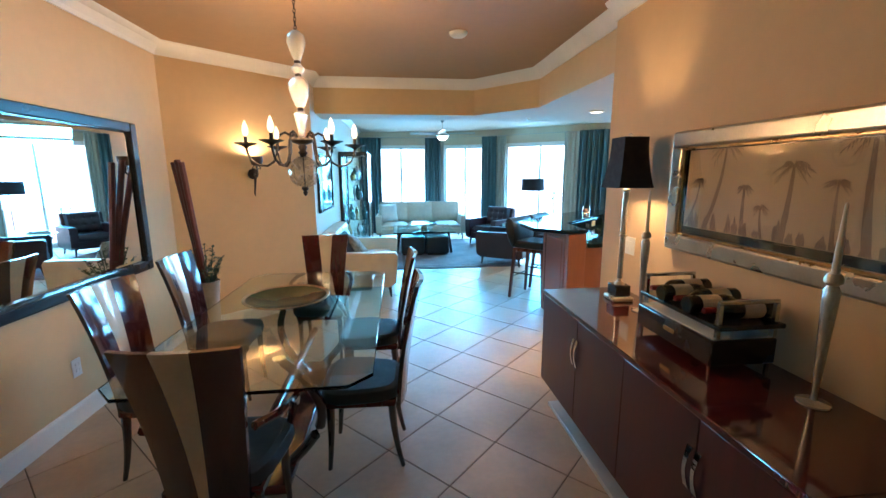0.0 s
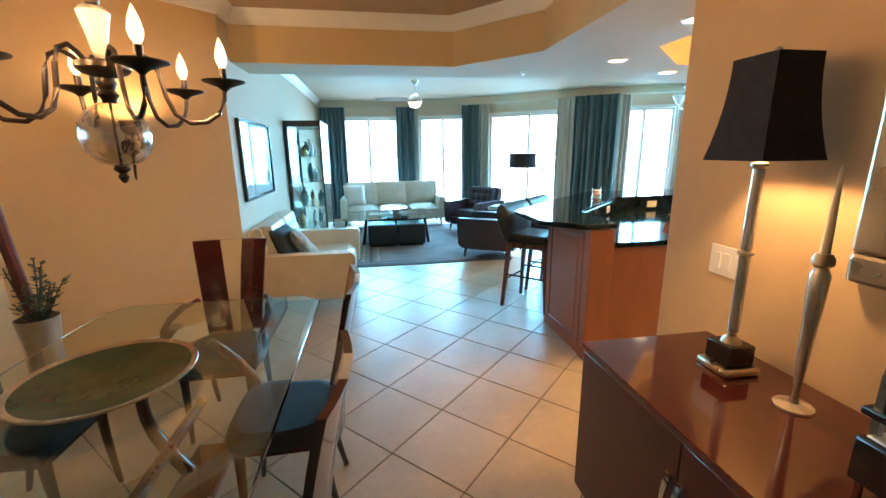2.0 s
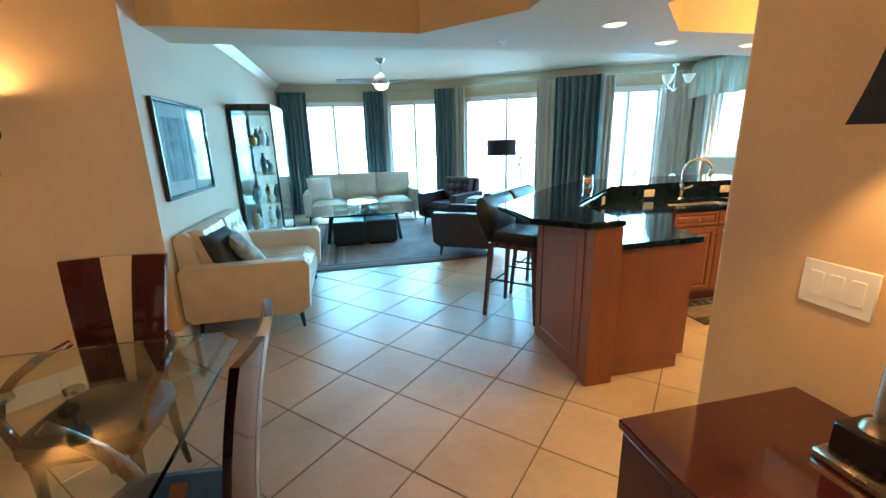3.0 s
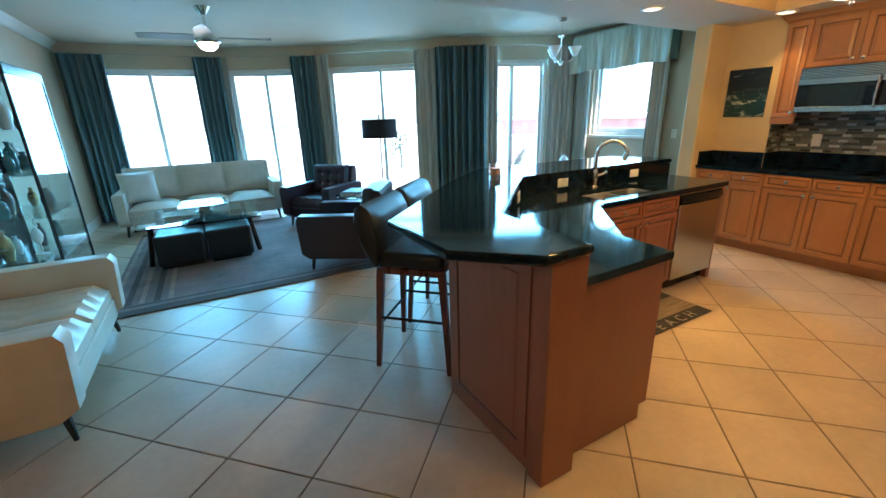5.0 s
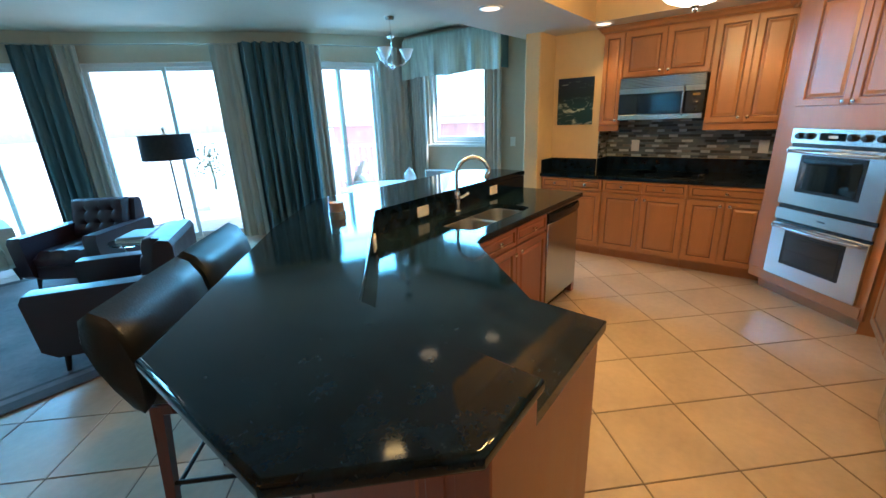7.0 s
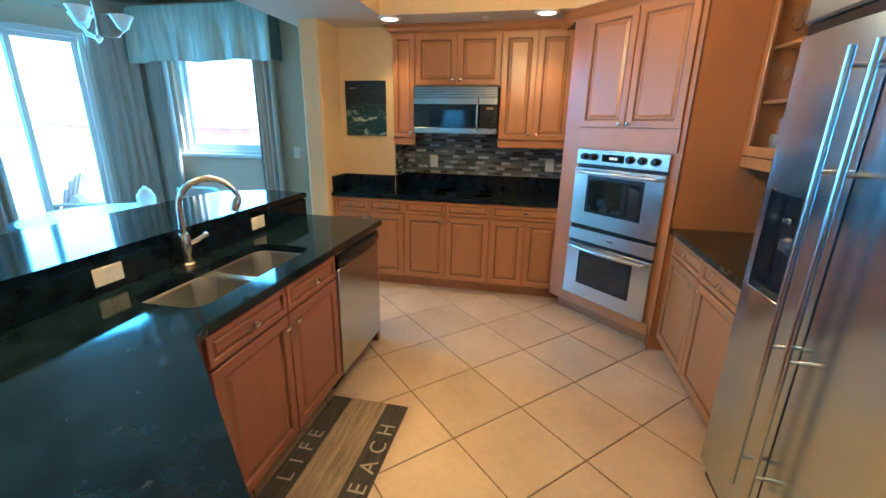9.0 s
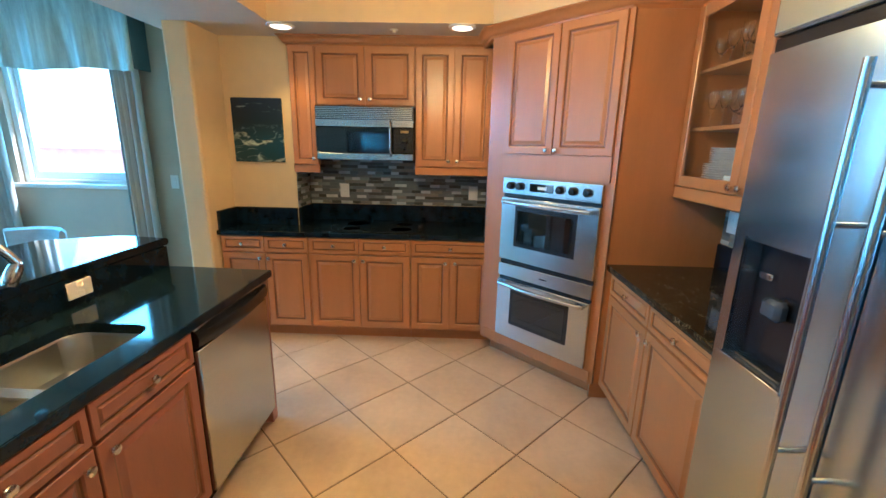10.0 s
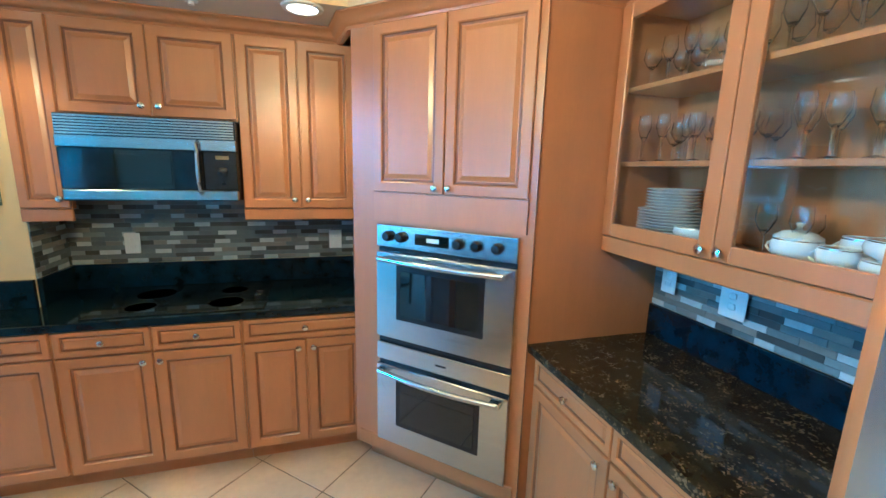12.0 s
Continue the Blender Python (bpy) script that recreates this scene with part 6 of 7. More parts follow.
def printed_palm(px, top, lean, w, ln, tone, depth):
    """A soft palm silhouette: curved trunk, drooping ragged fronds."""
    bm = B()
    y = -0.0143 - 0.0003 * depth

    def tri(*pts):
        vs = [bm.verts.new((min(max(x, ix0 + 0.002), ix1 - 0.002), y, min(max(z, iz0 + 0.002), iz1 - 0.002))) for x, z in pts]
        bm.faces.new(vs)

    n = 10
    at = lambda f: (px + lean * (f - 1) ** 2 - lean * 0.1, iz0 + (top - iz0) * f)
    for q in range(n):
        (xa, za), (xb, zb) = at(q / n), at((q + 1) / n)
        wa, wb = (w * (1.5 - 0.9 * q / n) * rng.uniform(0.9, 1.1) for q in (q, q + 1))
        tri((xa - wa, za), (xa + wa, za), (xb + wb, zb), (xb - wb, zb))
    cx, cz = at(1.0)
    for q in range(11):
        a = radians(-35 + 250 * q / 10 + rng.uniform(-9, 9))
        L = ln * rng.uniform(0.75, 1.15)
        for s in range(9):
            f, g = s / 9, (s + 1.1) / 9
            droop = 0.55 * L
            xa, za = cx + L * f * math.cos(a), cz + L * f * math.sin(a) * 0.75 - droop * f * f
            xb, zb = cx + L * g * math.cos(a), cz + L * g * math.sin(a) * 0.75 - droop * g * g
            hang = ln * 0.30 * math.sin(math.pi * min(1, f + 0.12)) * rng.uniform(0.5, 1.2)
            tri((xa, za + 0.003), (xb, zb + 0.003), (xb + rng.uniform(-0.006, 0.006), zb - hang), (xa + 0.3 * (xb - xa), za - 0.004))
    part("printed_palm", bm, inks[tone], t, smooth=False)


PX, PH = ix1 - ix0, iz1 - iz0
for u, v, lean, w, ln, tone in ((0.17, 1.05, -0.10, 0.011, 0.10, 0), (0.06, 0.62, -0.09, 0.006, 0.05, 1), (0.43, 0.78, -0.02, 0.011, 0.085, 0), (0.27, 0.55, 0.01, 0.009, 0.05, 1), (0.34, 0.34, 0.02, 0.006, 0.045, 0), (0.56, 0.62, 0.01, 0.007, 0.06, 1), (0.63, 1.04, 0.03, 0.012, 0.11, 0), (0.72, 0.60, 0.05, 0.008, 0.07, 1), (0.80, 0.42, -0.02, 0.007, 0.05, 0), (0.88, 0.80, -0.05, 0.009, 0.08, 1), (0.95, 0.45, 0.02, 0.007, 0.05, 1)):
    printed_palm(ix0 + PX * u, iz0 + PH * v, lean, w, ln, tone, u)
for k in range(22):
    bm = B()
    bx, h = ix0 + PX * (0.03 + 0.94 * (k + rng.uniform(-0.4, 0.4)) / 21), rng.uniform(0.03, 0.12)
    n = 9
    vs = [bm.verts.new((min(max(bx + rng.uniform(0.6, 1.0) * 0.024 * math.cos(math.pi * q / n), ix0 + 0.002), ix1 - 0.002), -0.01415 - 0.00001 * k, iz0 + 0.002 + h * rng.uniform(0.6, 1.0) * math.sin(math.pi * q / n))) for q in range(n + 1)]
    bm.faces.new(vs)
    part("printed_shrub", bm, inks[k % 3 != 0], t, smooth=False)
bm = B()
bm_box(bm, fw + 0.014, PW - fw - 0.014, -0.024, -0.021, PZ0 + fw + 0.014, PZ1 - fw - 0.014)
p = part("glazing", bm, M["cabglass"], t, smooth=False)
p.visible_shadow = False

# ---- living room ----
def tufted(bm, w, d, h, nx, ny, dip=0.022, edge=0.045, sub=5):
    """A cushion w x d with its top at h and dimples on a grid."""
    gx, gy = nx * sub, ny * sub
    grid = []
    for j in range(gy + 1):
        row = []
        for i in range(gx + 1):
            u, v = i / gx, j / gy
            x, y = w * (u - 0.5), d * (v - 0.5)
            e = min(min(u, 1 - u) * w, min(v, 1 - v) * d)
            z = h * (1 - 0.55 * max(0, 1 - e / edge) ** 2)
            fu, fv = u * nx, v * ny
            z -= dip * (1 - abs(math.sin(math.pi * fu)) ** 0.6) * (0.35 if ny > 1 else 0.9) * min(1, e / edge)
            if ny > 1:
                z -= dip * (1 - abs(math.sin(math.pi * fv)) ** 0.6) * 0.35 * min(1, e / edge)
                du, dv = abs(fu - round(fu)), abs(fv - round(fv))
                z -= dip * max(0, 1 - math.hypot(du, dv) * 3.5) * min(1, e / edge)
            row.append(bm.verts.new((x, y, z)))
        grid.append(row)
    for j in range(gy):
        for i in range(gx):
            bm.faces.new((grid[j][i], grid[j][i + 1], grid[j + 1][i + 1], grid[j + 1][i]))
    rim = [grid[0][i] for i in range(gx + 1)] + [grid[j][gx] for j in range(1, gy + 1)] + [grid[gy][i] for i in range(gx - 1, -1, -1)] + [grid[j][0] for j in range(gy - 1, 0, -1)]
    low = [bm.verts.new((v.co.x, v.co.y, 0)) for v in rim]
    for k in range(len(rim)):
        bm.faces.new((rim[k], low[k], low[(k + 1) % len(rim)], rim[(k + 1) % len(rim)]))
    bm.faces.new(low)


def arm_shape(bm, x0, x1, depth, z0, z1, flare=0.03, r=0.035):
    sec = []
    for x, k in ((x0, 0.8), (x0 + 0.02, 1.0), (x1 - 0.02, 1.0), (x1, 0.8)):
        ring = []
        for q, (fy, fz) in enumerate([(-1, 0.12), (-1, 0.9), (-0.93, 1.0), (0, 1.0), (0.93, 1.0), (1, 0.92), (1, 0.1), (0.9, 0.0), (-0.82, 0.0)]):
            y = fy * depth / 2 * (1 - 0.02 * (1 - k))
            z = z0 + (z1 - z0) * fz * (1 if fz < 0.5 else (1 - 0.03 * (1 - k)))
            lean = flare * (fz if fy < 0 else 0) * -1
            ring.append((x, y + lean, z))
        sec.append(ring)
    bm_loft(bm, sec)


def sofa(name, m, w, depth, seats, leather, label, group="", back_z=0.86, arm_z=0.61, tuft=(2, 2), category="sofa", legs="darkwood"):
    """Faces -y; its back stands at +y."""
    s = thing(name, m, label, category, group)
    aw = 0.13
    bm = B()
    bm_box(bm, -w / 2 + aw, w / 2 - aw, -depth / 2 + 0.03, depth / 2 - 0.05, 0.15, 0.30, bev=0.02, seg=2)
    part("base", bm, leather, s)
    for sx in (-1, 1):
        bm = B()
        arm_shape(bm, min(sx * (w / 2 - aw), sx * w / 2), max(sx * (w / 2 - aw), sx * w / 2), depth, 0.15, arm_z)
        part("arm", bm, leather, s)
    bm = B()
    bm_loft(bm, [[(x, depth / 2 - 0.20 + a, z) for a, z in ((0.0, 0.28), (0.03, 0.55), (0.10, back_z - 0.02), (0.13, back_z), (0.19, back_z - 0.01), (0.21, back_z - 0.05), (0.19, 0.15), (0.05, 0.15))] for x in (-w / 2 + aw * 0.6, -w / 2 + aw, w / 2 - aw, w / 2 - aw * 0.6)])
    part("back_frame", bm, leather, s)
    sw = (w - 2 * aw) / seats
    for k in range(seats):
        cx = -w / 2 + aw + sw * (k + 0.5)
        bm = B()
        tufted(bm, sw - 0.008, depth - 0.22, 0.14, tuft[0] + 1 if tuft else 1, 2 if tuft else 1, dip=0.02 if tuft else 0.0)
        part("seat_cushion", bm, leather, s).matrix_basis = pose(cx, -0.07, 0.301)
        bm = B()
        tufted(bm, sw - 0.008, back_z - 0.42, 0.13, tuft[0] + 1 if tuft else 1, tuft[1] if tuft else 1, dip=0.03 if tuft else 0.0)
        part("back_cushion", bm, leather, s).matrix_basis = pose(cx, depth / 2 - 0.115, 0.425 + (back_z - 0.42) / 2, 90 - 14, 0, 0)
    for lx in (-1, 1):
        for ly in (-1, 1):
            bm = B()
            x, y = lx * (w / 2 - 0.09), ly * (depth / 2 - 0.09)
            bm_tube(bm, [(x, y, 0.16), (x + lx * 0.02, y + ly * 0.02, 0.0)], 0.024, 8, taper=0.012)
            part("leg", bm, M[legs], s)
    return s


def cushion(m, size, material, label):
    bm = B()
    n = 10
    top, bot = [], []
    for j in range(n + 1):
        tr, br = [], []
        for i in range(n + 1):
            u, v = 2 * i / n - 1, 2 * j / n - 1
            h = 0.075 * ((1 - u ** 4) * (1 - v ** 4)) ** 0.6
            k = 1 - 0.06 * (1 - abs(u)) * abs(v) ** 3
            tr.append(bm.verts.new((u * size / 2 * (1 - 0.05 * (1 - v * v)), v * size / 2 * (1 - 0.05 * (1 - u * u)), h + 0.002)))
            br.append(bm.verts.new((u * size / 2 * (1 - 0.05 * (1 - v * v)), v * size / 2 * (1 - 0.05 * (1 - u * u)), -h - 0.002)))
        top.append(tr)
        bot.append(br)
    for j in range(n):
        for i in range(n):
            bm.faces.new((top[j][i], top[j][i + 1], top[j + 1][i + 1], top[j + 1][i]))
            bm.faces.new((bot[j][i + 1], bot[j][i], bot[j + 1][i], bot[j + 1][i + 1]))
    for k in range(n):
        bm.faces.new((bot[0][k], bot[0][k + 1], top[0][k + 1], top[0][k]))
        bm.faces.new((bot[n][k + 1], bot[n][k], top[n][k], top[n][k + 1]))
        bm.faces.new((bot[k + 1][0], bot[k][0], top[k][0], top[k + 1][0]))
        bm.faces.new((bot[k][n], bot[k + 1][n], top[k + 1][n], top[k][n]))
    ob = part("cushion", bm, material, None)
    tagged(ob, label, "cushion", "scatter cushions")
    ob.matrix_basis = m
    return ob


sofa("loveseat", pose(0.27, 6.92, 0, 0, 0, 90), 1.46, 0.95, 2, M["leather_w"], "tufted cream leather loveseat against the wall", tuft=(3, 3), back_z=0.87)
cushion(pose(0.22, 6.60, 0.62, 55, 0, 110), 0.44, mat("ikat_grey_fabric", (0.34, 0.36, 0.32), 0.8, vary=0.4, scale=14), "patterned grey cushion on the loveseat")
cushion(pose(0.09, 6.50, 0.64, 66, 0, 80), 0.44, mat("dark_teal_velvet", (0.018, 0.028, 0.030), 0.7, vary=0.2), "dark teal cushion on the loveseat")
sofa("sofa", pose(1.37, 11.33, 0, 0, 0, 0), 2.20, 0.86, 3, M["fabric_w"], "long oatmeal fabric sofa before the windows", tuft=None, back_z=0.90)
cushion(pose(0.56, 11.26, 0.66, 70, 0, 12), 0.46, mat("ivory_cushion_fabric", (0.60, 0.60, 0.55), 0.8, vary=0.08), "pale ivory cushion on the sofa")
ach = sofa("armchair", pose(2.765, 8.22, 0, 0, 0, -122), 0.86, 0.84, 1, M["leather_d"], "dark oxblood leather armchair with tufted back", "leather armchairs", back_z=0.84, arm_z=0.60, tuft=(3, 3), category="armchair")
copy_thing(ach, pose(2.95, 10.20, 0, 0, 0, -50))

# rug
bm = B()
bm_box(bm, 0.50, 2.95, 7.83, 10.95, 0.001, 0.012, bev=0.004)
t = part("area_rug", bm, M["rug"], None)
tagged(t, "large grey-brown wool rug with stripes and dark border", "rug")
for d in ((0.50, 2.95, 7.83, 7.95), (0.50, 2.95, 10.83, 10.95)):
    boxpart("border", (d[0] + 0.004, d[1] - 0.004, d[2] + 0.004, d[3], 0.0121, 0.0135), M["rug_b"], t, 0.0)
boxpart("border", (0.504, 2.946, 8.02, 8.05, 0.0121, 0.0135), M["rug_b"], t, 0.0)

for k in range(5):
    boxpart("stripe", (0.53 + 0.11 * k, 0.57 + 0.11 * k + 0.012 * (k % 2), 8.07, 10.82, 0.0121, 0.0133), M["rug_b"] if k % 2 else M["rug_s"], t, 0.0)

# coffee table over ottomans
t = thing("coffee_table", pose(1.32, 9.74, 0.012), "low glass coffee table on a black base", "table")
bm = B()
bm_box(bm, -0.63, 0.63, -0.62, 0.62, 0.425, 0.443, bev=0.003)
part("glass_top", bm, M["tglass"], t, "clear greenish glass top", smooth=False)
for sx in (-1, 1):
    for sy in (-1, 1):
        bm = B()
        bm_tube(bm, [(sx * 0.56, sy * 0.52, 0.0), (sx * 0.50, sy * 0.48, 0.424)], 0.028, 8)
        part("leg", bm, M["darkwood"], t)
bm = B()
bm_box(bm, -0.50, 0.50, -0.02, 0.02, 0.385, 0.4245)
bm_box(bm, -0.02, 0.02, -0.48, 0.48, 0.386, 0.424)
part("cross_rail", bm, M["darkwood"], t)
ott = thing("ottoman", pose(1.08, 9.22, 0.012), "black leather cube ottoman under the table", "ottoman", "cube ottomans")
bm = B()
bm_box(bm, -0.235, 0.235, -0.235, 0.235, 0.03, 0.37, bev=0.03, seg=3)
part("cube", bm, M["leather_k"], ott)
bm = B()
bm_box(bm, -0.20, 0.20, -0.20, 0.20, 0.0, 0.03)
part("plinth", bm, M["darkwood"], ott)
for x, y in ((1.57, 9.22), (1.08, 10.2), (1.57, 10.2)):
    copy_thing(ott, pose(x, y, 0.012))
t = thing("fruit_dish", pose(1.36, 9.86, 0.455), "pale square footed dish on the table", "dish")
bm = B()
bm_loft(bm, [[(x * k, y * k, z) for x, y in ((-1, -1), (1, -1), (1, 1), (-1, 1))] for k, z in ((0.10, 0.0), (0.06, 0.02), (0.06, 0.04), (0.20, 0.075), (0.27, 0.105), (0.26, 0.108), (0.19, 0.085), (0.02, 0.07))])
part("dish_body", bm, M["nickel"], t)

# side table and floor lamp
t = thing("side_table", pose(3.18, 9.28, 0), "round glass side table between armchairs", "table")
bm = B()
bm_lathe(bm, [(0.0, 0.535), (0.27, 0.535), (0.274, 0.541), (0.27, 0.547), (0.0, 0.547)], 32)
part("glass_top", bm, M["tglass"], t)
for k in range(3):
    a = radians(120 * k + 20)
    bm = B()
    bm_tube(bm, [(0.24 * math.cos(a), 0.24 * math.sin(a), 0.0), (0.10 * math.cos(a), 0.10 * math.sin(a), 0.28), (0.22 * math.cos(a), 0.22 * math.sin(a), 0.534)], 0.011, 8)
    part("leg", bm, M["chrome"], t)
for k, (c, s) in enumerate((((0.60, 0.58, 0.52), 0.0), ((0.30, 0.33, 0.34), 14))):
    bm = B()
    bm_box(bm, -0.17, 0.17, -0.13, 0.13, 0.0, 0.028, bev=0.003)
    bk = part("book", bm, mat("book_cover", c, 0.5, vary=0.1), None)
    tagged(bk, "large flat book on the side table", "book", "books on the side table")
    bk.matrix_basis = pose(3.18, 9.28, 0.548 + 0.029 * k, 0, 0, 35 + s)
t = thing("floor_lamp", pose(3.60, 9.32, 0), "floor lamp with a wide black drum shade", "lamp")
bm = B()
bm_lathe(bm, [(0.0, 0.0), (0.14, 0.0), (0.14, 0.015), (0.02, 0.025), (0.0, 0.025)], 24)
part("base", bm, M["nickel"], t)
bm = B()
bm_tube(bm, [(0, 0, 0.02), (0, 0, 0.7), (0, 0, 1.55)], 0.010, 10)
bm_ball(bm, (0, 0, 1.56), 0.015)
part("pole", bm, M["nickel"], t)
bm = B()
for r in (0.235,):
    ring = [(r, 1.265), (r - 0.008, 1.505), (r - 0.012, 1.505), (r - 0.004, 1.265)]
    vs = [[bm.verts.new((a * math.cos(2 * math.pi * k / 36), a * math.sin(2 * math.pi * k / 36), z)) for k in range(36)] for a, z in ring]
    for q in range(4):
        for k in range(36):
            bm.faces.new((vs[q][k], vs[q][(k + 1) % 36], vs[(q + 1) % 4][(k + 1) % 36], vs[(q + 1) % 4][k]))
part("shade", bm, M["shade_k"], t, "black drum shade")
bm = B()
for k in range(3):
    a = radians(120 * k)
    bm_tube(bm, [(0, 0, 1.50), (0.228 * math.cos(a), 0.228 * math.sin(a), 1.50)], 0.003, 6)
part("spider", bm, M["nickel"], t)

# display cabinet
t = thing("display_cabinet", pose(-0.215, 8.36, 0), "tall black display cabinet with glass shelves", "cabinet")
DX, DY, DZ = 0.50, 0.95, 2.0
boxpart("base", (0, DX, 0, DY, 0, 0.12), M["blackframe"], t, 0.004)
boxpart("top", (0, DX, 0, DY, DZ - 0.08, DZ), M["blackframe"], t, 0.004)
boxpart("back", (0, 0.03, 0, DY, 0.12, DZ - 0.08), M["blackframe"], t, 0.0)
for d in ((0.031, 0.052, 0.0, 0.022), (DX - 0.022, DX, 0.0, 0.022), (DX - 0.022, DX, DY - 0.022, DY), (0.031, 0.052, DY - 0.022, DY)):
    boxpart("post", (*d, 0.12, DZ - 0.08), M["blackframe"], t, 0.002)
for z in (0.45, 0.80, 1.15, 1.50):
    boxpart("glass_shelf", (0.053, DX - 0.024, 0.024, DY - 0.024, z, z + 0.008), M["cabglass"], t, 0.0)
for d in ((0.053, DX - 0.024, 0.006, 0.011), (0.053, DX - 0.024, DY - 0.011, DY - 0.006), (DX - 0.011, DX - 0.006, 0.024, DY - 0.024)):
    p = boxpart("glass_side", (*d, 0.121, DZ - 0.081), M["cabglass"], t, 0.0)
    p.visible_shadow = False
rng = random.Random(21)
vase_col = [mat("dark_pottery", (0.04, 0.035, 0.03), 0.3, vary=0.3), mat("teal_art_glass", (0.06, 0.14, 0.14), 0.1, vary=0.3), M["china"], M["gold"]]
for z in (0.122, 0.46, 0.81, 1.16, 1.51):
    for k in range(4):
        bm = B()
        h, r = rng.uniform(0.12, 0.26), rng.uniform(0.03, 0.06)
        bm_lathe(bm, [(0.0, 0), (r * 0.6, 0), (r, h * rng.uniform(0.3, 0.5)), (r * 0.8, h * 0.7), (r * 0.3, h * 0.85), (r * 0.45, h), (0.0, h)], 16)
        v = part("vase", bm, vase_col[rng.randrange(4)], None)
        tagged(v, "small collected vase on a glass shelf", "vase", "vases in the display cabinet")
        v.matrix_basis = pose(-0.215 + rng.uniform(0.12, 0.40), 8.36 + 0.13 + 0.22 * k, z)
t = thing("heron_figure", pose(0.10, 8.58, 0.46), "white heron figurine on a shelf", "figurine")
bm = B()
bm_lathe(bm, [(0.0, 0.0), (0.05, 0.0), (0.05, 0.012), (0.006, 0.02), (0.005, 0.09), (0.03, 0.12), (0.042, 0.17), (0.03, 0.215), (0.010, 0.24), (0.0, 0.24)], 14)
bm_tube(bm, [(0, 0, 0.22), (0.02, 0, 0.26), (0.0, 0, 0.29), (0.012, 0, 0.32), (0.03, 0, 0.318)], 0.009, 7)
bm_tube(bm, [(0.025, 0, 0.318), (0.085, 0, 0.308)], 0.006, 6, taper=0.001)
part("figure", bm, M["china"], t)

# picture on the side wall
t = thing("framed_picture", pose(-0.219, 6.30, 0, 0, 0, 90), "glazed pale picture in a black frame", "picture")
PWI, z0, z1 = 1.12, 1.12, 1.88
for d in ((0, 0.03, z0, z1), (PWI - 0.03, PWI, z0, z1), (0.03, PWI - 0.03, z0, z0 + 0.03), (0.03, PWI - 0.03, z1 - 0.03, z1)):
    boxpart("frame_bar", (d[0], d[1], -0.035, 0, d[2], d[3]), M["blackframe"], t, 0.004)
boxpart("mat_board", (0.03, PWI - 0.03, -0.012, -0.002, z0 + 0.03, z1 - 0.03), mat("pale_blue_mat_board", (0.42, 0.46, 0.46), 0.6), t, 0.0)
boxpart("print", (0.15, PWI - 0.15, -0.0145, -0.0122, z0 + 0.13, z1 - 0.13), mat("blue_grey_watercolour", (0.20, 0.27, 0.30), 0.6, vary=0.6, scale=4), t, 0.0)
p = boxpart("glazing", (0.03, PWI - 0.03, -0.024, -0.021, z0 + 0.03, z1 - 0.03), M["cabglass"], t, 0.0)
p.visible_shadow = False

# ceiling fan at rest
t = thing("ceiling_fan", pose(1.73, 9.50, 0), "four-blade brushed nickel ceiling fan with lit lamp", "fan")
bm = B()
bm_lathe(bm, [(0.0, 2.645), (0.03, 2.645), (0.06, 2.68), (0.08, 2.72), (0.0, 2.72)], 24)
part("canopy", bm, M["nickel"], t)
bm = B()
bm_tube(bm, [(0, 0, 2.46), (0, 0, 2.66)], 0.015, 10)
part("downrod", bm, M["nickel"], t)
bm = B()
bm_lathe(bm, [(0.0, 2.355), (0.11, 2.36), (0.13, 2.38), (0.115, 2.41), (0.065, 2.45), (0.035, 2.49), (0.0, 2.49)], 28)
part("motor", bm, M["nickel"], t)
bm = B()
bm_lathe(bm, [(0.0, 2.282), (0.05, 2.288), (0.085, 2.310), (0.106, 2.354), (0.0, 2.354)], 24)
part("lamp_bowl", bm, M["opal"], t, "glowing opal lamp bowl")
for k in range(4):
    bm = B()
    sec = []
    for q in range(9):
        f = q / 8
        r = 0.12 + 0.54 * f
        w = (0.040 + 0.032 * math.sin(math.pi * (0.25 + 0.7 * f))) * (1.0 if f < 0.95 else 0.75)
        tilt = 0.016
        sec.append([(r, -w, 2.388 - tilt), (r, w, 2.388 + tilt), (r, w, 2.395 + tilt), (r, -w, 2.395 - tilt)])
    bm_loft(bm, sec)
    part("blade", bm, M["blade"], t, "grey fan blade").matrix_basis = pose(0, 0, 0.03, 0, 0, 90 * k - 8)


# curtains
def curtain(p, q, z0, z1, folds, material, label, amp=0.045):
    d = Vector(q) - Vector(p)
    w = d.length
    n = folds * 8
    bm = B()
    sec = []
    for z in (z0, z0 + 0.35 * (z1 - z0), z0 + 0.75 * (z1 - z0), z1 - 0.10, z1 - 0.02, z1):
        f = (z - z0) / (z1 - z0)
        front, rear = [], []
        for k in range(n + 1):
            u = k / n
            a = amp * 1.3 * (1 - 0.40 * f) * (math.sin(2 * math.pi * folds * u + 0.7 * math.sin(3.1 * u * folds)) + 0.25 * math.sin(2 * math.pi * folds * u * 2.3 + f * 1.5))
            front.append((u * w, a - 0.004, z))
            rear.append((u * w, a + 0.004, z))
        sec.append(front + rear[::-1])
    bm_loft(bm, sec)
    ob = part("curtain", bm, material, None, angle=80)
    tagged(ob, label, "curtain", "window curtains")
    ob.matrix_basis = pose(p[0], p[1], 0, 0, 0, math.degrees(math.atan2(d.y, d.x)))
    return ob


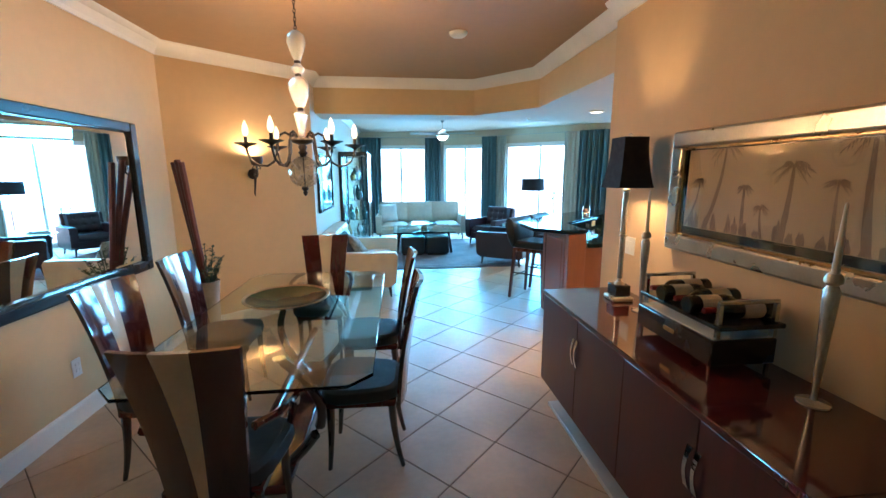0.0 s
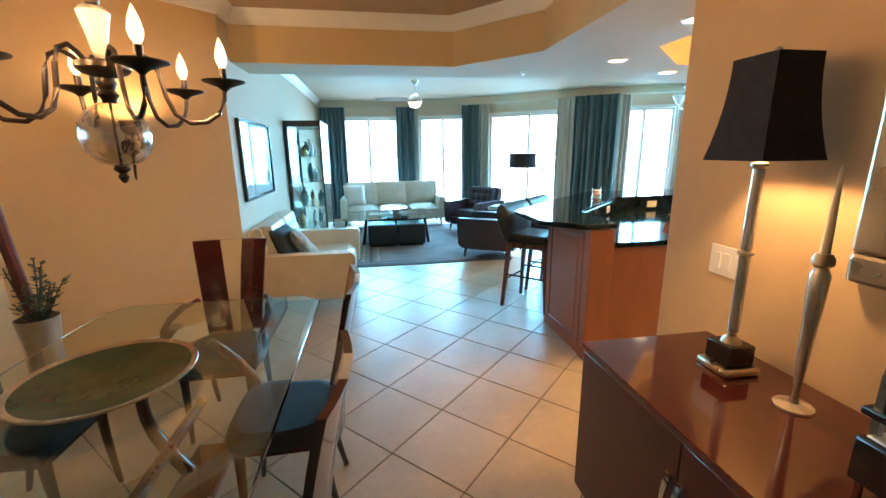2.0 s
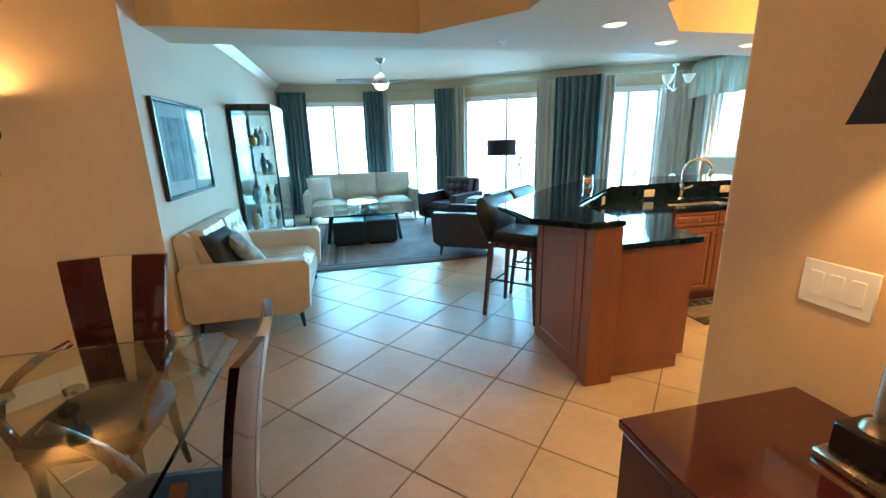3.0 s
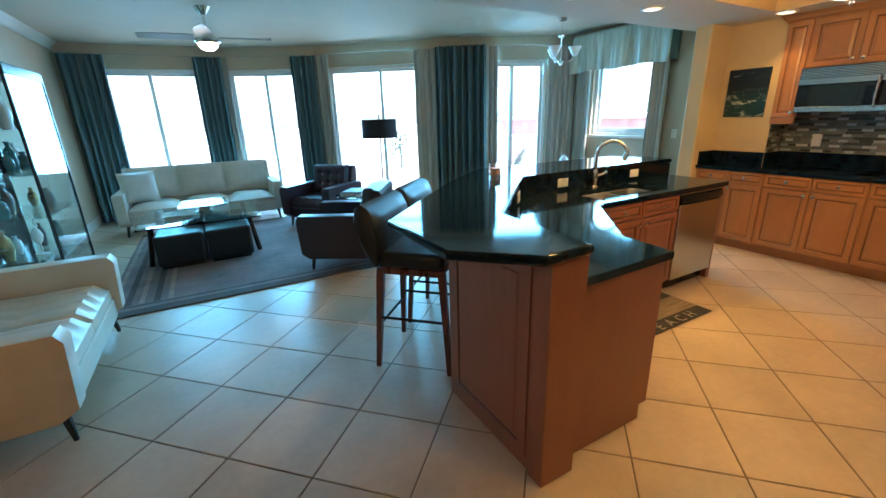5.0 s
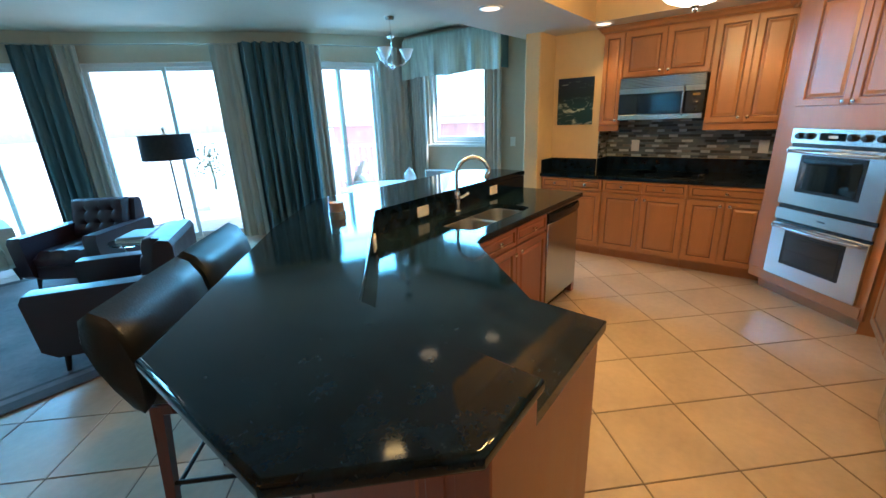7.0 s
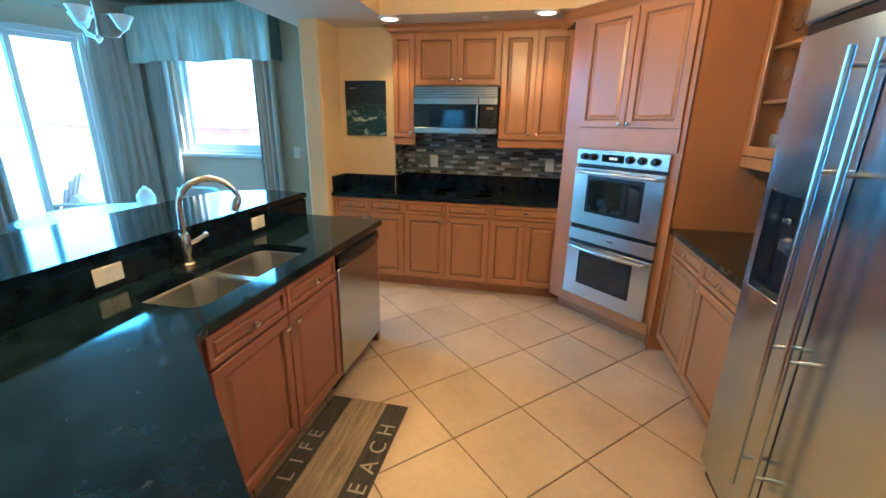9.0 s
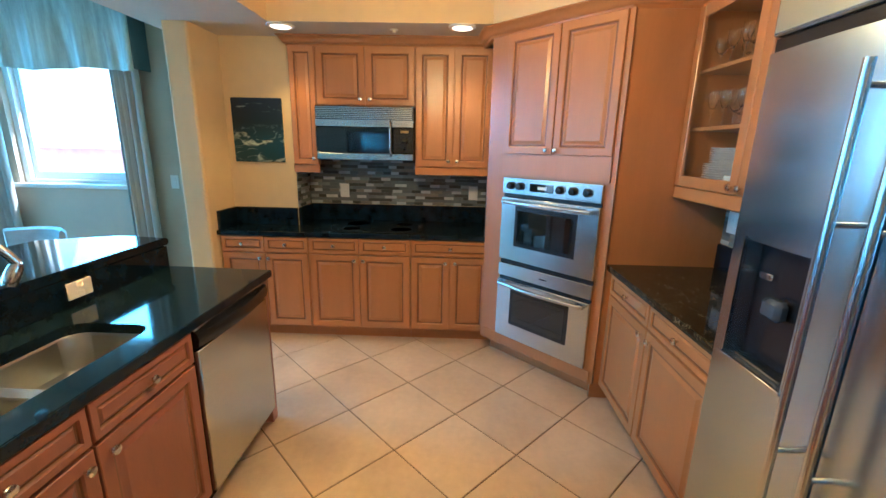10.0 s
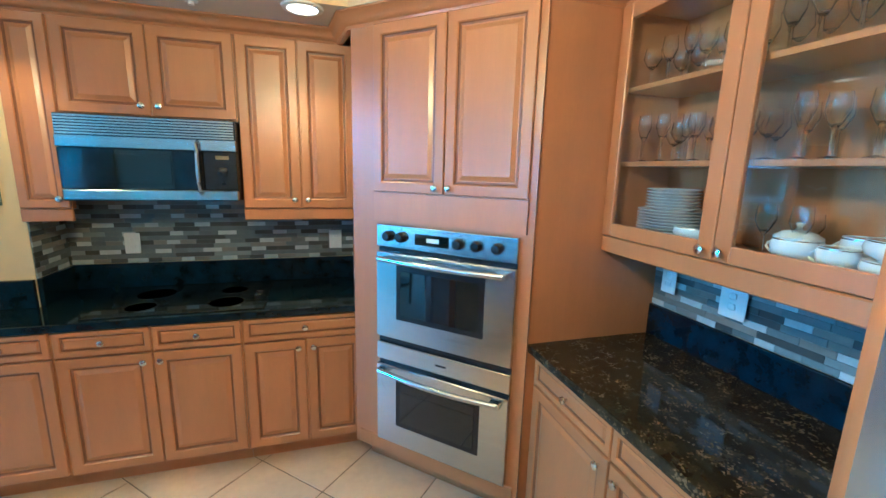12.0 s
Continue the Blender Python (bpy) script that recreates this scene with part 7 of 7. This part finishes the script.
TL, SL = "floor-length teal pleated curtain beside the glass door", "sand coloured side curtain beside the glass door"
CT = 2.55
curtain((-0.16, 12.27), (0.40, 12.23), 0.015, CT, 6, M["teal"], TL)
curtain((1.56, 12.15), (1.97, 12.11), 0.015, CT, 5, M["teal"], TL)
curtain((1.97, 12.17), (2.07, 12.12), 0.015, CT, 2, M["sheer"], SL, 0.03)
curtain((2.99, 11.66), (3.34, 11.46), 0.015, CT, 4, M["teal"], TL)
curtain((3.36, 11.50), (3.55, 11.35), 0.015, CT, 3, M["sheer"], SL, 0.03)
curtain((4.70, 10.42), (4.99, 10.18), 0.015, CT, 3, M["sheer"], SL, 0.03)
curtain((4.93, 10.12), (5.58, 9.63), 0.015, CT + 0.02, 7, M["teal"], TL, 0.075)
curtain((5.58, 9.74), (5.82, 9.64), 0.015, CT, 3, M["sheer"], SL, 0.03)
curtain((6.60, 9.31), (6.99, 9.13), 0.015, CT, 4, M["sheer"], SL, 0.03)
curtain((6.97, 9.05), (6.97, 8.77), 0.015, 2.5, 3, M["sheer"], "pale side curtain at the dinette window", 0.03)
curtain((6.97, 7.72), (6.97, 7.47), 0.015, 2.5, 3, M["sheer"], "pale side curtain at the dinette window", 0.03)
for p, q in (((-0.2, 12.30), (1.90, 12.17)), ((1.92, 12.16), (3.36, 11.50)), ((3.38, 11.48), (5.40, 9.86)), ((5.42, 9.84), (6.98, 9.12))):
    bm = B()
    bm_tube(bm, [(*p, CT + 0.012), (*q, CT + 0.012)], 0.008, 8)
    tagged(part("curtain_rod", bm, M["sheer"], None), "slim sand coloured curtain rod above the glass doors", "curtain rod", "curtain rods")

# valance
t = thing("valance", pose(6.85, 7.40, 0, 0, 0, 90), "pleated blue-green silk valance over the window", "valance")
bm = B()
W, n = 1.65, 140
rings = []
for z, k in ((2.13, 1.0), (2.30, 0.8), (2.48, 0.45), (2.62, 0.12)):
    row = []
    for i in range(n + 1):
        u = i / n
        y = 0.05 * k * math.sin(2 * math.pi * 5 * u + 0.4) * 0.35
        y += k * (0.011 * math.sin(2 * math.pi * 8 * u + 1.3 * math.sin(9 * u)) + 0.003 * math.sin(2 * math.pi * 19 * u))
        for c in (0.0, 0.5, 1.0):
            y += 0.05 * k * max(0, 1 - abs(u - c) * 16)
        zz = z - (0.03 * (1 - abs(math.sin(math.pi * u * 2))) if z < 2.2 else 0)
        row.append(((u - 0.5) * W * (1 + 0.015 * k) + W / 2, y - 0.02 * k, zz))
    rings.append(row + [(x, y + 0.008, z2) for x, y, z2 in reversed(row)])
bm_loft(bm, rings)
part("skirt", bm, M["valance"], t, angle=80)
boxpart("board", (0.01, W - 0.01, 0.0, -0.185, 2.62, 2.645), M["valance"], t, 0.002)
for x0, x1 in ((0.0, 0.012), (W - 0.012, W)):
    boxpart("side_return", (x0, x1, -0.185, -0.004, 2.13, 2.62), M["teal"], t, 0.002)

# pendant
t = thing("pendant_lamp", pose(5.95, 8.40, 0), "nickel pendant with frosted bell shades", "pendant lamp")
bm = B()
bm_lathe(bm, [(0.0, 2.68), (0.05, 2.69), (0.06, 2.72), (0.0, 2.72)], 20)
part("canopy", bm, M["nickel"], t)
bm = B()
bm_tube(bm, [(0, 0, 2.20), (0, 0, 2.69)], 0.007, 8)
part("stem", bm, M["nickel"], t)
bm = B()
bm_lathe(bm, [(0.0, 2.13), (0.014, 2.145), (0.03, 2.17), (0.016, 2.195), (0.0, 2.20)], 14)
part("finial", bm, M["nickel"], t)
bm = B()
bm_lathe(bm, [(0.0, 2.47), (0.03, 2.49), (0.045, 2.51), (0.02, 2.54), (0.0, 2.545)], 14)
part("knuckle", bm, M["nickel"], t)
for k in range(3):
    a = radians(120 * k + 200)
    ca, sa = math.cos(a), math.sin(a)
    bm = B()
    bm_tube(bm, [(r * ca, r * sa, z) for r, z in ((0.01, 2.19), (0.07, 2.18), (0.14, 2.20), (0.18, 2.25))], 0.006, 8)
    arm = part("arm", bm, M["nickel"], t)
    bm = B()
    bm_lathe(bm, [(0.02, 2.25), (0.045, 2.275), (0.062, 2.32), (0.088, 2.365), (0.085, 2.366), (0.058, 2.322), (0.04, 2.28), (0.0, 2.26)], 20, (0.18 * ca, 0.18 * sa, 0))
    part("shade", bm, M["frost"], arm, "frosted bell shade")

# dinette
t = thing("dinette_table", pose(5.55, 8.20, 0), "round dinette table with a dark rim", "table")
bm = B()
bm_lathe(bm, [(0.0, 0.735), (0.57, 0.735), (0.60, 0.742), (0.60, 0.755), (0.56, 0.762), (0.0, 0.762)], 48)
part("tabletop", bm, M["darkwood"], t)
bm = B()
bm_lathe(bm, [(0.0, 0.763), (0.555, 0.763), (0.555, 0.768), (0.0, 0.768)], 48)
part("glass_plate", bm, M["frost"], t, "pale glass plate")
bm = B()
bm_lathe(bm, [(0.0, 0.0), (0.27, 0.0), (0.26, 0.04), (0.06, 0.09), (0.05, 0.5), (0.09, 0.70), (0.2, 0.734), (0.0, 0.734)], 24)
part("pedestal", bm, M["darkwood"], t)
t = thing("ginger_jar", pose(5.92, 8.20, 0.768), "white lidded china jar on the table", "jar")
bm = B()
bm_lathe(bm, [(0.0, 0), (0.05, 0), (0.075, 0.06), (0.07, 0.11), (0.045, 0.14), (0.0, 0.14)], 20)
part("jar", bm, M["china"], t)
bm = B()
bm_lathe(bm, [(0.05, 0.141), (0.045, 0.155), (0.02, 0.17), (0.02, 0.185), (0.0, 0.19)], 18)
part("lid", bm, M["china"], t)


def dinette_chair(m):
    s = thing("dinette_chair", m, "upholstered pale blue dinette chair", "chair", "chairs at the dinette")
    bm = B()
    bm_box(bm, -0.23, 0.23, -0.22, 0.22, 0.38, 0.48, bev=0.03, seg=2)
    part("seat", bm, M["cloth"], s)
    bm = B()
    sec = []
    for k in range(9):
        a = radians(-60 + 120 * k / 8)
        ring = []
        for r, z in ((0.235, 0.48), (0.26, 0.70), (0.265, 0.82), (0.285, 0.84), (0.305, 0.82), (0.30, 0.70), (0.275, 0.45)):
            ring.append((r * math.sin(a), r * math.cos(a) - 0.03, z))
        sec.append(ring)
    bm_loft(bm, sec)
    part("backrest", bm, M["cloth"], s)
    for lx in (-1, 1):
        for ly in (-1, 1):
            bm = B()
            bm_tube(bm, [(lx * 0.19, ly * 0.18, 0.39), (lx * 0.205, ly * 0.20, 0.0)], 0.020, 8, taper=0.013)
            part("leg", bm, M["darkwood"], s)
    return s


dc = dinette_chair(pose(6.45, 8.25, 0, 0, 0, -90))
copy_thing(dc, pose(5.35, 7.45, 0, 0, 0, 168))

# ---- outside ----
bm = B()
bm_prism(bm, [(-6, 12.7), (1.9, 12.62), (3.5, 11.95), (5.6, 10.2), (7.3, 9.4), (7.3, 6.0), (11, 6.0), (11, 9.6), (7.0, 13.2), (3.0, 15.2), (-6, 15.6)], -0.25, -0.03)
tagged(part("balcony_floor", bm, M["balcony"], None, smooth=False), "pale sunlit balcony paving", "balcony", kind="structure")
bm = B()
bm_box(bm, -400, 400, 5, 700, -9.2, -9.0)
tagged(part("ground", bm, mat("pale_sand_and_sea", (0.42, 0.44, 0.42), 0.7, vary=0.2, scale=0.02), None, smooth=False), "pale beach and hazy sea below the balcony", "ground", kind="structure")
rail_pts = [(-5.8, 15.4), (3.0, 15.0), (6.9, 13.0), (10.8, 9.5), (10.8, 6.1)]
t = thing("balcony_railing", pose(0, 0, -0.03), "white balcony railing with slim balusters", "railing")
for p, q in zip(rail_pts, rail_pts[1:]):
    bm = B()
    bm_tube(bm, [(*p, 1.05), (*q, 1.05)], 0.03, 8)
    part("top_rail", bm, M["frame_a"], t)
    bm = B()
    bm_tube(bm, [(*p, 0.12), (*q, 0.12)], 0.02, 8)
    part("bottom_rail", bm, M["frame_a"], t)
bm = B()
bm_box(bm, -0.012, 0.012, -0.012, 0.012, 0.12, 1.05)
bal = part("baluster", bm, M["frame_a"], t)
for p, q in zip(rail_pts[1:], rail_pts[2:4]):
    d = Vector(q) - Vector(p)
    n = int(d.length / 0.12)
    for k in range(1, n):
        c = Vector(p) + d * k / n
        share("baluster", bal.data, t, pose(c.x, c.y, 0))
bal.matrix_basis = pose(*rail_pts[1], 0)


def adirondack(m):
    s = thing("adirondack_chair", m, "sun-bleached slatted garden armchair on the balcony", "chair", "balcony chairs")
    w = mat("bleached_teak", (0.36, 0.34, 0.30), 0.7, vary=0.15, scale=5)
    for k in range(7):
        bm = B()
        a = (k - 3) * 4.0
        h = 0.62 - 0.03 * (k - 3) ** 2 * 0.6
        bm_box(bm, -0.034, 0.034, -0.01, 0.01, 0.0, h, bev=0.006)
        part("back_slat", bm, w, s).matrix_basis = pose((k - 3) * 0.075, 0.22, 0.33, 18, 0, 0) @ pose(0, 0, 0, 0, a, 0)
    for k in range(5):
        boxpart("seat_slat", (-0.27, 0.27, -0.28 + 0.095 * k, -0.20 + 0.095 * k, 0.375 - 0.012 * k, 0.393 - 0.012 * k), w, s, 0.003)
    for sx in (-1, 1):
        boxpart("armrest", (sx * 0.33 - 0.06, sx * 0.33 + 0.06, -0.36, 0.30, 0.56, 0.58), w, s, 0.005)
        boxpart("front_leg", (sx * 0.29 - 0.02, sx * 0.29 + 0.02, -0.30, -0.22, 0.0, 0.56), w, s, 0.003)
        boxpart("rear_leg", (sx * 0.29 - 0.02, sx * 0.29 + 0.02, 0.20, 0.28, 0.0, 0.56), w, s, 0.003)
    bm = B()
    bm_box(bm, -0.22, 0.22, 0.10, 0.20, 0.42, 0.66, bev=0.04, seg=3)
    part("pad", bm, M["fabric_w"], s, "cream chair pad")
    return s


ad = adirondack(pose(6.98, 10.25, -0.03, 0, 0, 30))
bm = B()
sec = []
for k in range(7):
    u = k / 6
    w = 0.21 * (1 - 0.12 * abs(2 * u - 1) ** 4)
    d = 0.015 + 0.05 * math.sin(math.pi * u) ** 0.5
    sec.append([(-w, -d, 0.28 * u), (-w * 0.5, -d * 1.2, 0.28 * u), (w * 0.5, -d * 1.2, 0.28 * u), (w, -d, 0.28 * u), (w, d, 0.28 * u), (w * 0.5, d * 1.2, 0.28 * u), (-w * 0.5, d * 1.2, 0.28 * u), (-w, d, 0.28 * u)])
bm_loft(bm, sec)
p = part("cushion", bm, M["fabric_w"], None)
p.matrix_basis = pose(6.98, 10.25, 0.36, 0, 0, 30) @ pose(0, 0.02, 0, -18, 0, 0)
tagged(p, "cream square cushion on the garden armchair", "cushion")
copy_thing(ad, pose(8.4, 10.4, -0.03, 0, 0, 10))
t = thing("planter", pose(5.55, 13.1, -0.03), "leafy shrub in a pale planter by the railing", "plant")
bm = B()
bm_lathe(bm, [(0.0, 0.0), (0.17, 0.0), (0.22, 0.42), (0.20, 0.42), (0.0, 0.36)], 20)
part("pot", bm, M["stucco"], t)
bm = B()
rng = random.Random(4)
for k in range(260):
    a, e, r = rng.uniform(0, 6.28), rng.uniform(-0.3, 1.4), rng.uniform(0.12, 0.36)
    c = Vector((r * math.cos(a) * math.cos(e), r * math.sin(a) * math.cos(e), 0.75 + r * math.sin(e) * 1.6))
    d = Vector((rng.uniform(-1, 1), rng.uniform(-1, 1), rng.uniform(-0.3, 1))).normalized() * 0.07
    w = d.cross(Vector((0.3, 0.2, 1))).normalized() * 0.022
    bm.faces.new([bm.verts.new(p) for p in (c, c + d * 0.5 + w, c + d, c + d * 0.5 - w)])
bm_tube(bm, [(0, 0, 0.3), (0.02, 0.01, 0.6), (0.0, 0.03, 0.95)], 0.02, 6)
part("foliage", bm, M["leaf"], t, smooth=False)
t = thing("neighbour_building", pose(26, 14, -9.0), "distant low building with a red wall", "building")
boxpart("wall", (0, 9, 0, 22, 0, 10.1), M["red"], t, 0.0)
boxpart("roof", (-0.4, 9.4, -0.4, 22.4, 10.1, 10.4), M["stucco"], t, 0.0)

# ---- mosaic strips and floor tiles ----
def mosaic(name, m, w, z0, z1, label):
    s = thing(name, m, label, "wall tiles")
    s["kind"] = "structure"
    boxpart("mosaic_grout", (0, w, -0.002, 0.0, z0, z1), M["mos1"], s, 0.0)
    meshes = {}
    rng = random.Random(int(w * 1000))
    row = 0
    z = z0 + 0.001
    while z + 0.026 < z1:
        x = 0.0
        first = True
        n = 0
        while x < w - 0.01:
            # every other course is long slate strips; the rest mix dark strips with pale glass
            ln = rng.choice((0.14, 0.21, 0.21)) if row % 2 else rng.choice((0.07, 0.085, 0.105))
            if first:
                ln = rng.choice((0.035, 0.07, 0.105))
            ln = min(ln, round(w - x, 3))
            if ln < 0.015:
                break
            if row % 2:
                k = rng.choice((0, 1, 0, 4, 2))
            else:
                k = 3 if (n + row // 2) % 3 == 0 else rng.choice((2, 0, 2, 4, 1))
            n += 1
            first = False
            key = (round(ln, 3), k)
            if key not in meshes:
                bm = B()
                bm_box(bm, 0.001, ln - 0.001, -0.006 - 0.001 * (k == 3), -0.0021, 0.0, 0.0245)
                ob = part("mosaic_strip", bm, M["mos%d" % k], s, smooth=False)
                meshes[key] = ob.data
                bpy.data.objects.remove(ob)
            share("mosaic_strip", meshes[key], s, pose(x, 0, z))
            x += ln
        z += 0.0265
        row += 1
    return s


mosaic("mosaic_backsplash", run_back(6.096, 7.069), 1.59, 1.050, 1.46, "slate and glass strip mosaic behind the cooktop")
mosaic("mosaic_backsplash", pose(6.752, 6.0985, 0, 0, 0, 0), 0.31, 1.050, 1.40, "slate and glass strip mosaic on the return")
mosaic("mosaic_backsplash", pose(5.762, 3.221, 0, 0, 0, 180), 1.072, 1.050, 1.376, "slate and glass strip mosaic beside the refrigerator")

PITCH = 0.4571
half = PITCH / 2 - 0.0033
bm = B()
bm_box(bm, -half, half, -half, half, -0.0055, 0.0, bev=0.0022)
tile_ob = part("floor_tile", bm, M["tile"], FLOOR, smooth=False)
tile_me = tile_ob.data
bpy.data.objects.remove(tile_ob)
rest = B()
singles = 0
D = PITCH / math.sqrt(2)
rng = random.Random(2)
for i in range(-12, 22):
    for j in range(-28, 32):
        if (i + j) % 2 == 0:
            continue
        x, y = 1.336 + i * D, 3.782 + j * D
        if not (-1.65 < x < 7.35 and -4.75 < y < 12.75):
            continue
        if x < -0.6 and y > 6.3:
            continue
        near = 1.6 < y < 8.2 and -1.3 < x < 6.8
        if near and singles < 300:
            share("floor_tile", tile_me, FLOOR, pose(x, y, 0, 0, 0, 45 + 90 * rng.randrange(4)))
            singles += 1
        else:
            q = half * math.sqrt(2)
            lo = [rest.verts.new((x + dx * q, y + dy * q, -0.0055)) for dx, dy in ((1, 0), (0, 1), (-1, 0), (0, -1))]
            hi = [rest.verts.new((x + dx * (q - 0.003), y + dy * (q - 0.003), 0.0)) for dx, dy in ((1, 0), (0, 1), (-1, 0), (0, -1))]
            rest.faces.new(hi)
            for k in range(4):
                rest.faces.new((lo[k], lo[(k + 1) % 4], hi[(k + 1) % 4], hi[k]))
ob = part("outlying_floor_tiles", rest, M["tile"], FLOOR, smooth=False)
ob["kind"] = "stuff"
